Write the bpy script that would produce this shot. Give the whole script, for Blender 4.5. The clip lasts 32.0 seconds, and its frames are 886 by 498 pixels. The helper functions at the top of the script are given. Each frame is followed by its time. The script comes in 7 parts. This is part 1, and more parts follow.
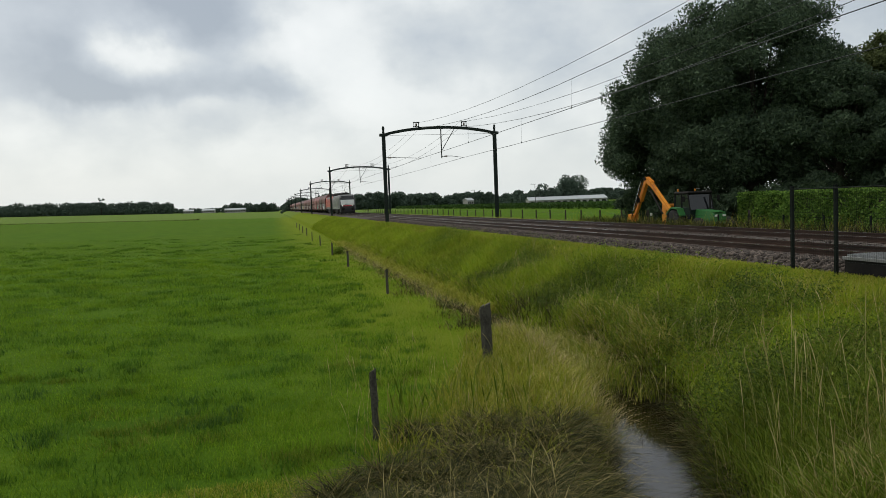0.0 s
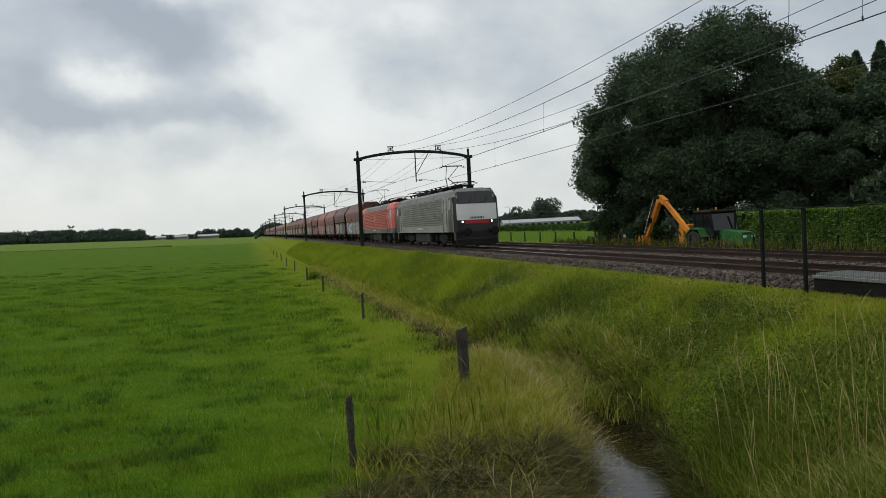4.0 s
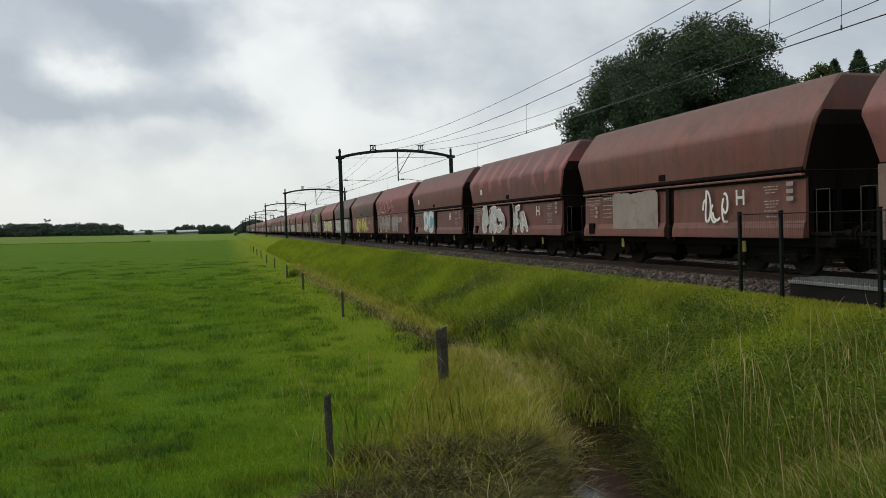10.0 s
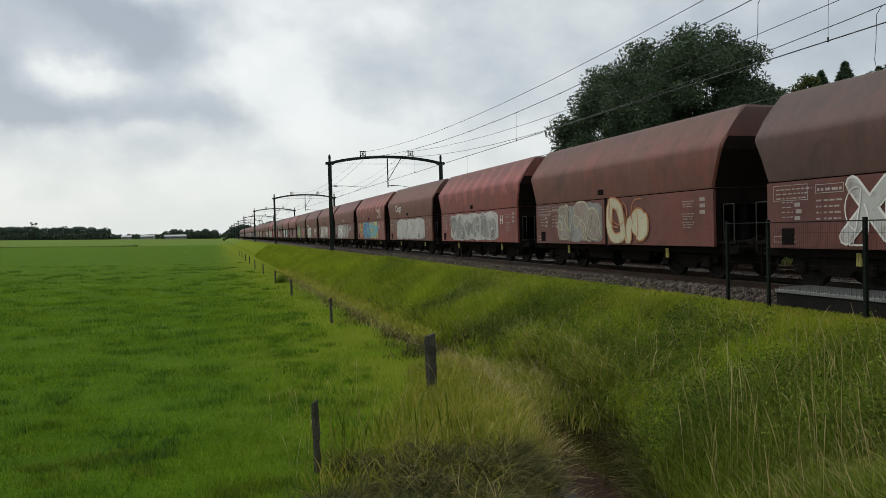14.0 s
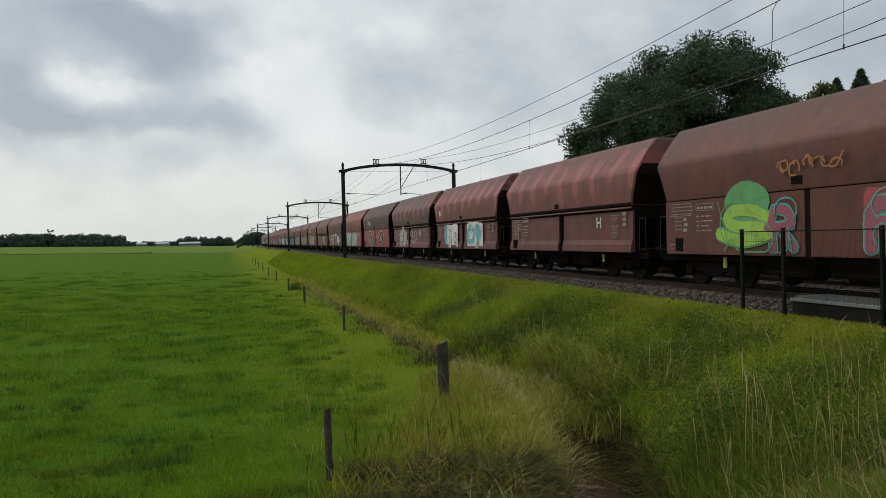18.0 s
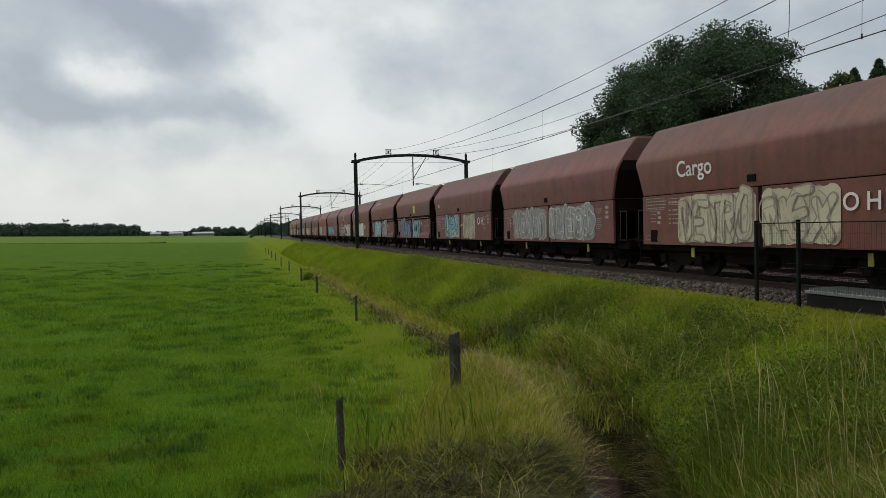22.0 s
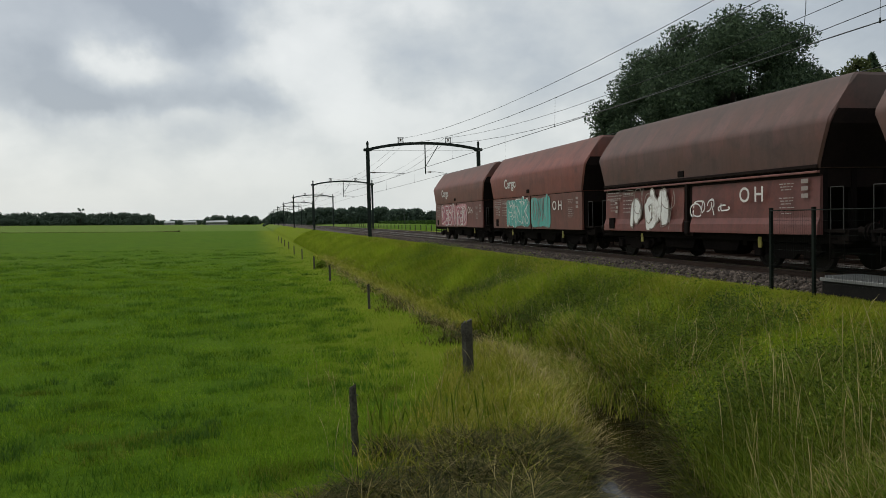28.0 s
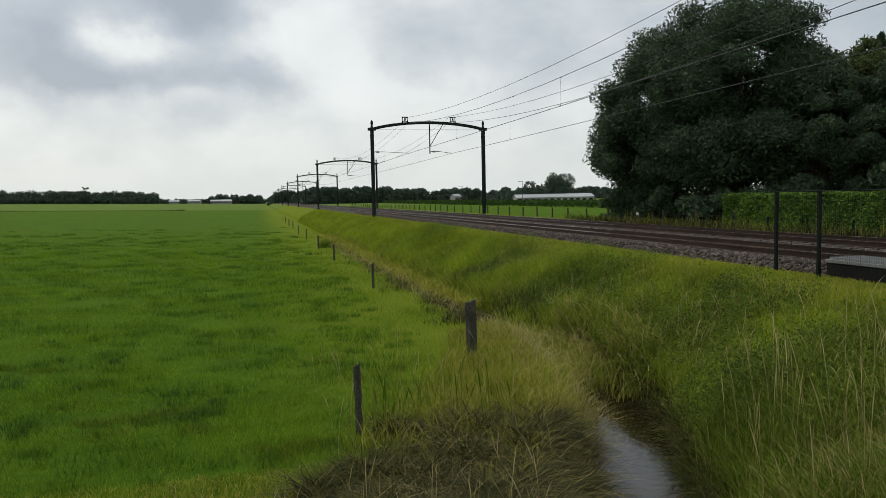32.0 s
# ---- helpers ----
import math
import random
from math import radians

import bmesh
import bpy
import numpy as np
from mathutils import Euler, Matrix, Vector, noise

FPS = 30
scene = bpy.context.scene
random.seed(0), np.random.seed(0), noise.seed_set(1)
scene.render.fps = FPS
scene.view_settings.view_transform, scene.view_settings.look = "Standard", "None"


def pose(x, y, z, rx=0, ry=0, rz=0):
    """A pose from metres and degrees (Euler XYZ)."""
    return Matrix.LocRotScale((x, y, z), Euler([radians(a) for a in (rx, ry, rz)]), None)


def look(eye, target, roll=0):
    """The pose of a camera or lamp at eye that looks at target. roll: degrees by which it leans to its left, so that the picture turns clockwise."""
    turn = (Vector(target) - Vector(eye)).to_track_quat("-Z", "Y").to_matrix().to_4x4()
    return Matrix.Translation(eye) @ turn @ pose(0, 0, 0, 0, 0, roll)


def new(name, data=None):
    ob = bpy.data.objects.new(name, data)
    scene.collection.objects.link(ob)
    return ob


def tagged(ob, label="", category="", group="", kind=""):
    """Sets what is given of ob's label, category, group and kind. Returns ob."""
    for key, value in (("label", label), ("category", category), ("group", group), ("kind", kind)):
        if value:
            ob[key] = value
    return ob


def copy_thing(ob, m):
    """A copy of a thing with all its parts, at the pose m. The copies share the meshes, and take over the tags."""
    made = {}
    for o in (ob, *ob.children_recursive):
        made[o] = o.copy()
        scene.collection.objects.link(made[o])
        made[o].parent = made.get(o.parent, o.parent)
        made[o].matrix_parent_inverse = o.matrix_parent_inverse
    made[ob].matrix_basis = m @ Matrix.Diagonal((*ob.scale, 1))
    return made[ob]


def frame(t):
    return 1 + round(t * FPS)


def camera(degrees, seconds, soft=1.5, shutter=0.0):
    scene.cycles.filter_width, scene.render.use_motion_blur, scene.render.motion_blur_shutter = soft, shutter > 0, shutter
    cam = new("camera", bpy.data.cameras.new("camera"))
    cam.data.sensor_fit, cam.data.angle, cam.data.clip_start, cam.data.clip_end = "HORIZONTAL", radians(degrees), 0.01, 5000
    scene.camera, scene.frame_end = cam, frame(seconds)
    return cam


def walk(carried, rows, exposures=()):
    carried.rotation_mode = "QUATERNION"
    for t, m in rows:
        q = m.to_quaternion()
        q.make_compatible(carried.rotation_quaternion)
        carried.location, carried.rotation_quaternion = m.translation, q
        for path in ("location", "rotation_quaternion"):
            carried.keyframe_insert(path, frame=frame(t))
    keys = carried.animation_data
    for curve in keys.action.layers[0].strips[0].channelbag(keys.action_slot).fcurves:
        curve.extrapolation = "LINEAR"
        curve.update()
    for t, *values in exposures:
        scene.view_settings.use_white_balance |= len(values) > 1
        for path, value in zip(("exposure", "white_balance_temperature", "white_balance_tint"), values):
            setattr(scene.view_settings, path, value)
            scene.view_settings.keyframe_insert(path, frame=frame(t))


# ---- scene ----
cam = camera(62.0, 32.0, soft=0.75)
EYE = (0.0, 0.0, 3.3)
EXPO = ((0, 0.13), (2, 0.10), (4, 0.03), (7, 0.10), (13, 0.11), (16, 0.09), (18, -0.02), (30, -0.02), (32, 0.07))
walk(cam, [(t, pose(*EYE, 90 + pitch, roll, yaw)) for t, yaw, pitch, roll in (
    (0, -12.97, -3.63, 2.33), (0.5, -13.03, -3.57, 2.21), (1, -12.86, -3.62, 2.19),
    (1.5, -12.33, -3.25, 2.44), (2, -11.2, -2.75, 3.31), (2.5, -10.86, -2.35, 3.45),
    (3, -11.66, -1.85, 2.92), (3.5, -13.56, -1.69, 2.83), (4, -14.91, -1.89, 2.92),
    (4.5, -15.36, -2.13, 2.97), (6.5, -16.24, -2.46, 2.27), (7, -15.58, -2.19, 2.22),
    (7.5, -15.18, -2.04, 2.36), (8, -15.23, -2.09, 2.23), (8.5, -15.42, -1.87, 1.93),
    (9, -16.13, -1.88, 2.02), (9.5, -16.46, -2.13, 2.23), (10, -16.35, -1.97, 1.99),
    (10.5, -16.07, -1.86, 1.99), (11, -16.19, -1.65, 1.87), (11.5, -16.31, -1.48, 1.86),
    (12, -16.52, -1.43, 1.64), (12.5, -16.34, -1.31, 1.52), (13, -16.21, -1.23, 1.33),
    (13.5, -16.76, -1.45, 1.3), (15.5, -17.65, -1.39, 1.87), (16, -17.16, -1.24, 1.86),
    (16.5, -16.5, -1.05, 1.8), (17, -15.86, -0.73, 1.57), (17.5, -15.8, -0.65, 1.42),
    (18, -16.19, -0.85, 1.43), (18.5, -16.12, -0.99, 1.47), (19, -15.77, -1.05, 1.56),
    (19.5, -14.59, -1.12, 1.71), (20, -14.18, -1.22, 1.73), (20.5, -14.18, -1.28, 1.73),
    (21, -14.18, -1.27, 1.78), (21.5, -14.61, -1.2, 1.47), (22, -15.24, -1.55, 1.25),
    (22.5, -16.27, -1.83, 0.92), (23, -16.58, -1.92, 0.68), (23.5, -16.49, -1.91, 0.7),
    (24, -15.76, -1.76, 0.78), (24.5, -15.58, -1.81, 0.92), (25, -15.22, -1.9, 0.98),
    (25.5, -14.97, -1.95, 1.14), (26, -14.2, -1.83, 1.34), (26.5, -13.9, -1.83, 1.26),
    (28.5, -14.4, -2.6, 1.38), (29, -14.37, -2.67, 1.24), (29.5, -14.16, -2.95, 1.06),
    (30, -13.92, -3.16, 1.04), (30.5, -13.77, -3.36, 1.04), (31, -13.48, -3.75, 1.11),
    (31.5, -13.44, -3.83, 1.1), (32, -13.95, -4, 1.2),
)], exposures=EXPO)

# ---- world and sun ----
def node(tree, kind, inputs=(), **settings):
    n = tree.nodes.new(kind)
    for key, value in settings.items():
        setattr(n, key, value)
    for key, value in dict(inputs).items():
        if isinstance(value, bpy.types.NodeSocket):
            tree.links.new(value, n.inputs[key])
        else:
            n.inputs[key].default_value = value
    return n


def ramp(tree, fac, stops, mode="LINEAR"):
    n = tree.nodes.new("ShaderNodeValToRGB")
    n.color_ramp.interpolation = mode
    while len(n.color_ramp.elements) < len(stops):
        n.color_ramp.elements.new(0.5)
    for e, (p, c) in zip(n.color_ramp.elements, stops):
        e.position = p
        e.color = (*c, 1) if isinstance(c, tuple) else (c, c, c, 1)
    tree.links.new(fac, n.inputs[0])
    return n.outputs[0]


def sums(tree, op, a, b=0.0, c=0.0):
    n = tree.nodes.new("ShaderNodeMath")
    n.operation = op
    for i, v in enumerate((a, b, c)):
        if isinstance(v, bpy.types.NodeSocket):
            tree.links.new(v, n.inputs[i])
        else:
            n.inputs[i].default_value = v
    return n.outputs[0]


def blend(tree, fac, a, b, how="MIX"):
    n = tree.nodes.new("ShaderNodeMix")
    n.data_type, n.blend_type = "RGBA", how
    for i, v in ((0, fac), (6, a), (7, b)):
        if isinstance(v, bpy.types.NodeSocket):
            tree.links.new(v, n.inputs[i])
        else:
            n.inputs[i].default_value = (*v, 1) if isinstance(v, tuple) else v
    return n.outputs[2]


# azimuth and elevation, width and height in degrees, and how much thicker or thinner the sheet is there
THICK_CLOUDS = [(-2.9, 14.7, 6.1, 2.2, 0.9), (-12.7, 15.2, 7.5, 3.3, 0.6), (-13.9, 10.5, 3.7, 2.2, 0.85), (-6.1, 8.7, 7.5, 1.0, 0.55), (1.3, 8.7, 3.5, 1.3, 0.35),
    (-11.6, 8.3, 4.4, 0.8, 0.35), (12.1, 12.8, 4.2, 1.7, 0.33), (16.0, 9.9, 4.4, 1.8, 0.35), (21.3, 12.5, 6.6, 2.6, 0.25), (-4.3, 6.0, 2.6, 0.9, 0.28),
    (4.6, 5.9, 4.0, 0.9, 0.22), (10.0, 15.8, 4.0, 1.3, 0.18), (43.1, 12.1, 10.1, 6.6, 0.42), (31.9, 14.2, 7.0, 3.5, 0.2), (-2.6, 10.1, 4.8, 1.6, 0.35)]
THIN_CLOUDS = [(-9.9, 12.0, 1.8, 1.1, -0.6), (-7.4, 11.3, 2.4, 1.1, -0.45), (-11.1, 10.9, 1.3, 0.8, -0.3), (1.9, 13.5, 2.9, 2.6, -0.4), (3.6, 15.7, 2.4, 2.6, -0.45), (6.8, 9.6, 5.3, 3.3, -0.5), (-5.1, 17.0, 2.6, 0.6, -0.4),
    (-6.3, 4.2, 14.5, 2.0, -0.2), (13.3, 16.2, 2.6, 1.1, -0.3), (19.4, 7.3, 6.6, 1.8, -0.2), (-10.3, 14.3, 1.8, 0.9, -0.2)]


def make_world():
    w = bpy.data.worlds.new("overcast_sky")
    scene.world = w
    w.use_nodes = True
    t = w.node_tree
    t.nodes.clear()
    out = t.nodes.new("ShaderNodeOutputWorld")
    tc = t.nodes.new("ShaderNodeTexCoord")
    sky = node(t, "ShaderNodeTexSky", sky_type="NISHITA", sun_disc=False, sun_elevation=radians(48),
               sun_rotation=radians(-35), air_density=1.0, dust_density=3.0)
    d = tc.outputs["Generated"]
    sep = node(t, "ShaderNodeSeparateXYZ", {0: d})
    # cloud sheet: the view direction is spread out as on a layer overhead
    up = sums(t, "ADD", sums(t, "MAXIMUM", sep.outputs[2], 0.0), 0.8)
    px = sums(t, "DIVIDE", sep.outputs[0], up)
    py = sums(t, "DIVIDE", sep.outputs[1], up)
    flat = node(t, "ShaderNodeCombineXYZ", {0: px, 1: py, 2: sums(t, "MULTIPLY", sep.outputs[2], 1.15)}).outputs[0]
    big = node(t, "ShaderNodeTexNoise", {"Vector": flat, "Scale": 6.0, "Detail": 4.0, "Roughness": 0.5, "Distortion": 0.2}).outputs[0]
    fine = node(t, "ShaderNodeTexNoise", {"Vector": flat, "Scale": 13.0, "Detail": 4.0, "Roughness": 0.5, "Distortion": 0.2}).outputs[0]
    mixed = sums(t, "ADD", sums(t, "ADD", sums(t, "MULTIPLY", big, 0.34), sums(t, "MULTIPLY", fine, 0.18)), 0.245)
    puff_at = node(t, "ShaderNodeVectorMath", {0: d, 1: (1.0, 1.0, 1.5)}, operation="MULTIPLY").outputs[0]
    puff = node(t, "ShaderNodeTexNoise", {"Vector": puff_at, "Scale": 11.0, "Detail": 7.0, "Roughness": 0.55}).outputs[0]
    mixed = sums(t, "ADD", mixed, sums(t, "MULTIPLY", sums(t, "ADD", puff, -0.5), 0.30))
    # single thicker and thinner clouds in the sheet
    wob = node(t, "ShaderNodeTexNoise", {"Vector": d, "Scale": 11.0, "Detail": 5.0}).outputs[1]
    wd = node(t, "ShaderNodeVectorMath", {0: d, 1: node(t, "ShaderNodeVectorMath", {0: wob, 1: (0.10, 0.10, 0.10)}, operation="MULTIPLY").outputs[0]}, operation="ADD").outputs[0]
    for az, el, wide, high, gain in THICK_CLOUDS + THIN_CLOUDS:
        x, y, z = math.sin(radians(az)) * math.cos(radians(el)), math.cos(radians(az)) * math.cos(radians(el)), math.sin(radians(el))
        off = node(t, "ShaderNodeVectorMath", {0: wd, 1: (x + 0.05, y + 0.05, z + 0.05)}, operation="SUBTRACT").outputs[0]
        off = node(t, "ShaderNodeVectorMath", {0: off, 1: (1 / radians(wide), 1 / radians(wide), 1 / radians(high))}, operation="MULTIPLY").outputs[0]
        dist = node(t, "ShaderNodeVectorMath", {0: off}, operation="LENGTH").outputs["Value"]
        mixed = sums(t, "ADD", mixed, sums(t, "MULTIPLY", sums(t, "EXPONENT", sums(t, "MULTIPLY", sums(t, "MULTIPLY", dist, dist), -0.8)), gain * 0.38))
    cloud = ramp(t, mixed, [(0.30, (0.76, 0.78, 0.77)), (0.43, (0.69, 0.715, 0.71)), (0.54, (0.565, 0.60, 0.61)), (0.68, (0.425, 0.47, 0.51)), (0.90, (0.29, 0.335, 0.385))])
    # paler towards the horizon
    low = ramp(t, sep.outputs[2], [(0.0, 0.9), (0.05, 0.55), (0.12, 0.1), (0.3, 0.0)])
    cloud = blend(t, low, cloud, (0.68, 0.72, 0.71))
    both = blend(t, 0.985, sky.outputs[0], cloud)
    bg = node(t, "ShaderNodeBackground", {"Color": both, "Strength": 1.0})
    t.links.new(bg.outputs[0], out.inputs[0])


make_world()
sun_lamp = new("sun", bpy.data.lights.new("sun", "SUN"))
sun_lamp.data.energy, sun_lamp.data.angle, sun_lamp.data.color = 1.5, radians(40), (1.0, 0.96, 0.9)
sun_lamp.matrix_world = look((0, 0, 60), (30, -16, 0))
scene.view_settings.exposure = 0.0

# ---- materials ----
MATS = {}


def material(name, low, high, rough=0.8, scale=6.0, bump=0.0, metal=0.0, coarse=0.6, fine_mix=0.35, spread=0.0, space="Object", stain=None, spec=0.3):
    """A surface of two colours in two scales of noise; stain adds a third colour in patches."""
    m = bpy.data.materials.new(name)
    m.use_nodes = True
    t = m.node_tree
    b = t.nodes["Principled BSDF"]
    co = t.nodes.new("ShaderNodeTexCoord").outputs[space]
    n1 = node(t, "ShaderNodeTexNoise", {"Vector": co, "Scale": scale * coarse * 0.2, "Detail": 4.0}).outputs[0]
    n2 = node(t, "ShaderNodeTexNoise", {"Vector": co, "Scale": scale * 2.0, "Detail": 6.0, "Roughness": 0.65}).outputs[0]
    f = sums(t, "ADD", sums(t, "MULTIPLY", n1, 1 - fine_mix), sums(t, "MULTIPLY", n2, fine_mix))
    c = blend(t, ramp(t, f, [(0.34, 0.0), (0.66, 1.0)]), low, high)
    if stain:
        n3 = node(t, "ShaderNodeTexNoise", {"Vector": co, "Scale": scale * 0.35, "Detail": 7.0, "Roughness": 0.7}).outputs[0]
        c = blend(t, ramp(t, n3, [(0.52, 0.0), (0.66, 0.8)]), c, stain)
    if spread:
        r = t.nodes.new("ShaderNodeObjectInfo").outputs["Random"]
        hsv = node(t, "ShaderNodeHueSaturation", {"Color": c, "Value": sums(t, "ADD", sums(t, "MULTIPLY", r, 2 * spread), 1 - spread)})
        c = hsv.outputs[0]
    t.links.new(c, b.inputs["Base Color"])
    b.inputs["Roughness"].default_value = rough
    b.inputs["Metallic"].default_value = metal
    b.inputs["Specular IOR Level"].default_value = spec
    if bump:
        bp = node(t, "ShaderNodeBump", {"Height": n2, "Strength": bump, "Distance": 0.02})
        t.links.new(bp.outputs[0], b.inputs["Normal"])
    MATS[name] = m
    return m


def leafy(name, colours, rough=0.6, clump=0.45):
    """Blades or leaves: the colour varies from island to island and a little light shines through."""
    m = bpy.data.materials.new(name)
    m.use_nodes = True
    t = m.node_tree
    b = t.nodes["Principled BSDF"]
    r = t.nodes.new("ShaderNodeNewGeometry").outputs["Random Per Island"]
    k = len(colours) - 1
    c = ramp(t, r, [(i / k, col) for i, col in enumerate(colours)])
    co = t.nodes.new("ShaderNodeTexCoord").outputs["Object"]
    n = node(t, "ShaderNodeTexNoise", {"Vector": co, "Scale": 0.45, "Detail": 5.0, "Roughness": 0.7}).outputs[0]
    c = node(t, "ShaderNodeHueSaturation", {"Color": c, "Value": sums(t, "ADD", sums(t, "MULTIPLY", n, 2 * clump), 1 - clump)}).outputs[0]
    t.links.new(c, b.inputs["Base Color"])
    b.inputs["Roughness"].default_value = rough
    b.inputs["Specular IOR Level"].default_value = 0.08
    tr = node(t, "ShaderNodeBsdfTranslucent", {"Color": c})
    mx = node(t, "ShaderNodeMixShader", {0: 0.3, 1: b.outputs[0], 2: tr.outputs[0]})
    t.links.new(mx.outputs[0], t.nodes["Material Output"].inputs[0])
    MATS[name] = m
    return m


def turf():
    """Pasture: short grass in soft clumps, yellower along the ditch and on the banks."""
    m = bpy.data.materials.new("turf")
    m.use_nodes = True
    t = m.node_tree
    b = t.nodes["Principled BSDF"]
    co = t.nodes.new("ShaderNodeTexCoord").outputs["Object"]
    flat = node(t, "ShaderNodeMapping", {"Vector": co, "Scale": (1.0, 0.8, 0.3)}).outputs[0]
    far = node(t, "ShaderNodeTexNoise", {"Vector": flat, "Scale": 0.05, "Detail": 4.0}).outputs[0]
    mid = node(t, "ShaderNodeTexNoise", {"Vector": flat, "Scale": 0.42, "Detail": 6.0, "Roughness": 0.62}).outputs[0]
    fine = node(t, "ShaderNodeTexNoise", {"Vector": flat, "Scale": 7.0, "Detail": 6.0, "Roughness": 0.7}).outputs[0]
    f = sums(t, "ADD", sums(t, "MULTIPLY", mid, 0.6), sums(t, "MULTIPLY", fine, 0.4))
    c = ramp(t, f, [(0.34, (0.034, 0.076, 0.005)), (0.44, (0.046, 0.098, 0.006)), (0.54, (0.061, 0.120, 0.007)), (0.66, (0.092, 0.154, 0.012))])
    c = blend(t, sums(t, "MULTIPLY", ramp(t, far, [(0.38, 0.0), (0.62, 1.0)]), 0.4), c, (0.070, 0.112, 0.007))
    # thinner, yellower growth beside the ditch
    sep = node(t, "ShaderNodeSeparateXYZ", {0: co})
    side = ramp(t, sums(t, "ADD", sums(t, "MULTIPLY", sep.outputs[0], 0.03), sums(t, "MULTIPLY", mid, 0.1)), [(0.04, 0.0), (0.16, 0.65), (0.40, 0.6), (0.5, 0.0)])
    c = blend(t, side, c, (0.150, 0.180, 0.012))
    # the next holding, beyond the cross ditch, is mown and paler
    mown = ramp(t, sums(t, "MULTIPLY", sep.outputs[1], 0.001), [(0.283, 0.0), (0.286, 0.75)])
    c = blend(t, mown, c, (0.11, 0.16, 0.035))
    t.links.new(c, b.inputs["Base Color"])
    b.inputs["Roughness"].default_value = 0.95
    b.inputs["Specular IOR Level"].default_value = 0.03
    bp = node(t, "ShaderNodeBump", {"Height": f, "Strength": 1.0, "Distance": 0.25})
    t.links.new(bp.outputs[0], b.inputs["Normal"])
    MATS["turf"] = m


turf()
material("ballast", (0.026, 0.020, 0.016), (0.068, 0.054, 0.044), 0.95, 14, 0.8, fine_mix=0.7, spread=0.35)
material("rail_steel", (0.028, 0.018, 0.014), (0.06, 0.036, 0.026), 0.6, 6, 0.1, metal=0.6)
material("rail_head", (0.45, 0.44, 0.43), (0.55, 0.54, 0.53), 0.25, 6, metal=1.0)
material("sleeper_concrete", (0.055, 0.045, 0.038), (0.10, 0.085, 0.072), 0.9, 10, 0.3, spread=0.15)
material("mast_paint", (0.008, 0.013, 0.011), (0.018, 0.026, 0.022), 0.6, 5, 0.05, spec=0.15)
material("wire", (0.03, 0.035, 0.035), (0.06, 0.065, 0.06), 0.5, 5, metal=0.5)
material("porcelain", (0.10, 0.07, 0.06), (0.2, 0.15, 0.12), 0.35, 8)
material("post_wood", (0.014, 0.013, 0.010), (0.105, 0.098, 0.078), 0.9, 14, 1.0, fine_mix=0.6)
material("black_steel", (0.007, 0.007, 0.007), (0.020, 0.018, 0.016), 0.7, 6, 0.1, spec=0.1)
material("wheel_steel", (0.010, 0.009, 0.008), (0.026, 0.022, 0.019), 0.7, 6, 0.1, spec=0.06)
material("fence_paint", (0.004, 0.006, 0.005), (0.009, 0.013, 0.010), 0.6, 6, spec=0.1)
material("grid_metal", (0.14, 0.145, 0.14), (0.22, 0.225, 0.22), 0.5, 6, metal=0.2)
material("asphalt", (0.035, 0.035, 0.036), (0.065, 0.064, 0.062), 0.9, 8, 0.4)
def loose_stone():
    m = bpy.data.materials.new("ballast_loose")
    m.use_nodes = True
    t = m.node_tree
    r = t.nodes.new("ShaderNodeNewGeometry").outputs["Random Per Island"]
    t.links.new(ramp(t, r, [(0.0, (0.018, 0.013, 0.010)), (0.45, (0.042, 0.032, 0.025)), (0.8, (0.070, 0.054, 0.043)), (1.0, (0.135, 0.107, 0.088))]), t.nodes["Principled BSDF"].inputs["Base Color"])
    t.nodes["Principled BSDF"].inputs["Roughness"].default_value = 0.95
    MATS["ballast_loose"] = m


loose_stone()
leafy("leaf_oak", [(0.030, 0.048, 0.031), (0.048, 0.075, 0.044), (0.068, 0.104, 0.056), (0.090, 0.128, 0.070)])
# paler and bluer than the oaks: distance haze put into the leaf colour
leafy("leaf_far", [(0.050, 0.076, 0.060), (0.070, 0.102, 0.076), (0.090, 0.124, 0.090)])
leafy("leaf_light", [(0.050, 0.066, 0.026), (0.078, 0.098, 0.034), (0.105, 0.125, 0.048)])
leafy("blade_field", [(0.092, 0.185, 0.009), (0.126, 0.230, 0.012), (0.162, 0.266, 0.016), (0.210, 0.290, 0.025)], clump=0.7)
leafy("blade_bank", [(0.138, 0.218, 0.011), (0.196, 0.276, 0.015), (0.252, 0.318, 0.022), (0.325, 0.340, 0.042)], clump=0.9)
leafy("blade_tall", [(0.112, 0.162, 0.010), (0.192, 0.232, 0.017), (0.285, 0.288, 0.032), (0.405, 0.340, 0.085)], clump=0.7)
leafy("blade_rough", [(0.090, 0.138, 0.009), (0.150, 0.195, 0.015), (0.225, 0.245, 0.026), (0.33, 0.285, 0.070)], clump=0.8)
leafy("blade_straw", [(0.240, 0.200, 0.070), (0.360, 0.295, 0.130), (0.480, 0.400, 0.200), (0.230, 0.220, 0.050)])
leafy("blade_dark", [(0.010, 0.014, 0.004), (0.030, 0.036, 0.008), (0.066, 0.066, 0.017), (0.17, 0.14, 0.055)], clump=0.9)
# darker green blades, with the shadow at each tuft put into the colour
leafy("blade_tuft", [(0.038, 0.096, 0.009), (0.056, 0.130, 0.012), (0.082, 0.164, 0.016), (0.12, 0.20, 0.024)], clump=0.6)
leafy("leaf_herb", [(0.060, 0.108, 0.009), (0.110, 0.178, 0.015), (0.165, 0.235, 0.024), (0.21, 0.25, 0.04)], clump=0.7)
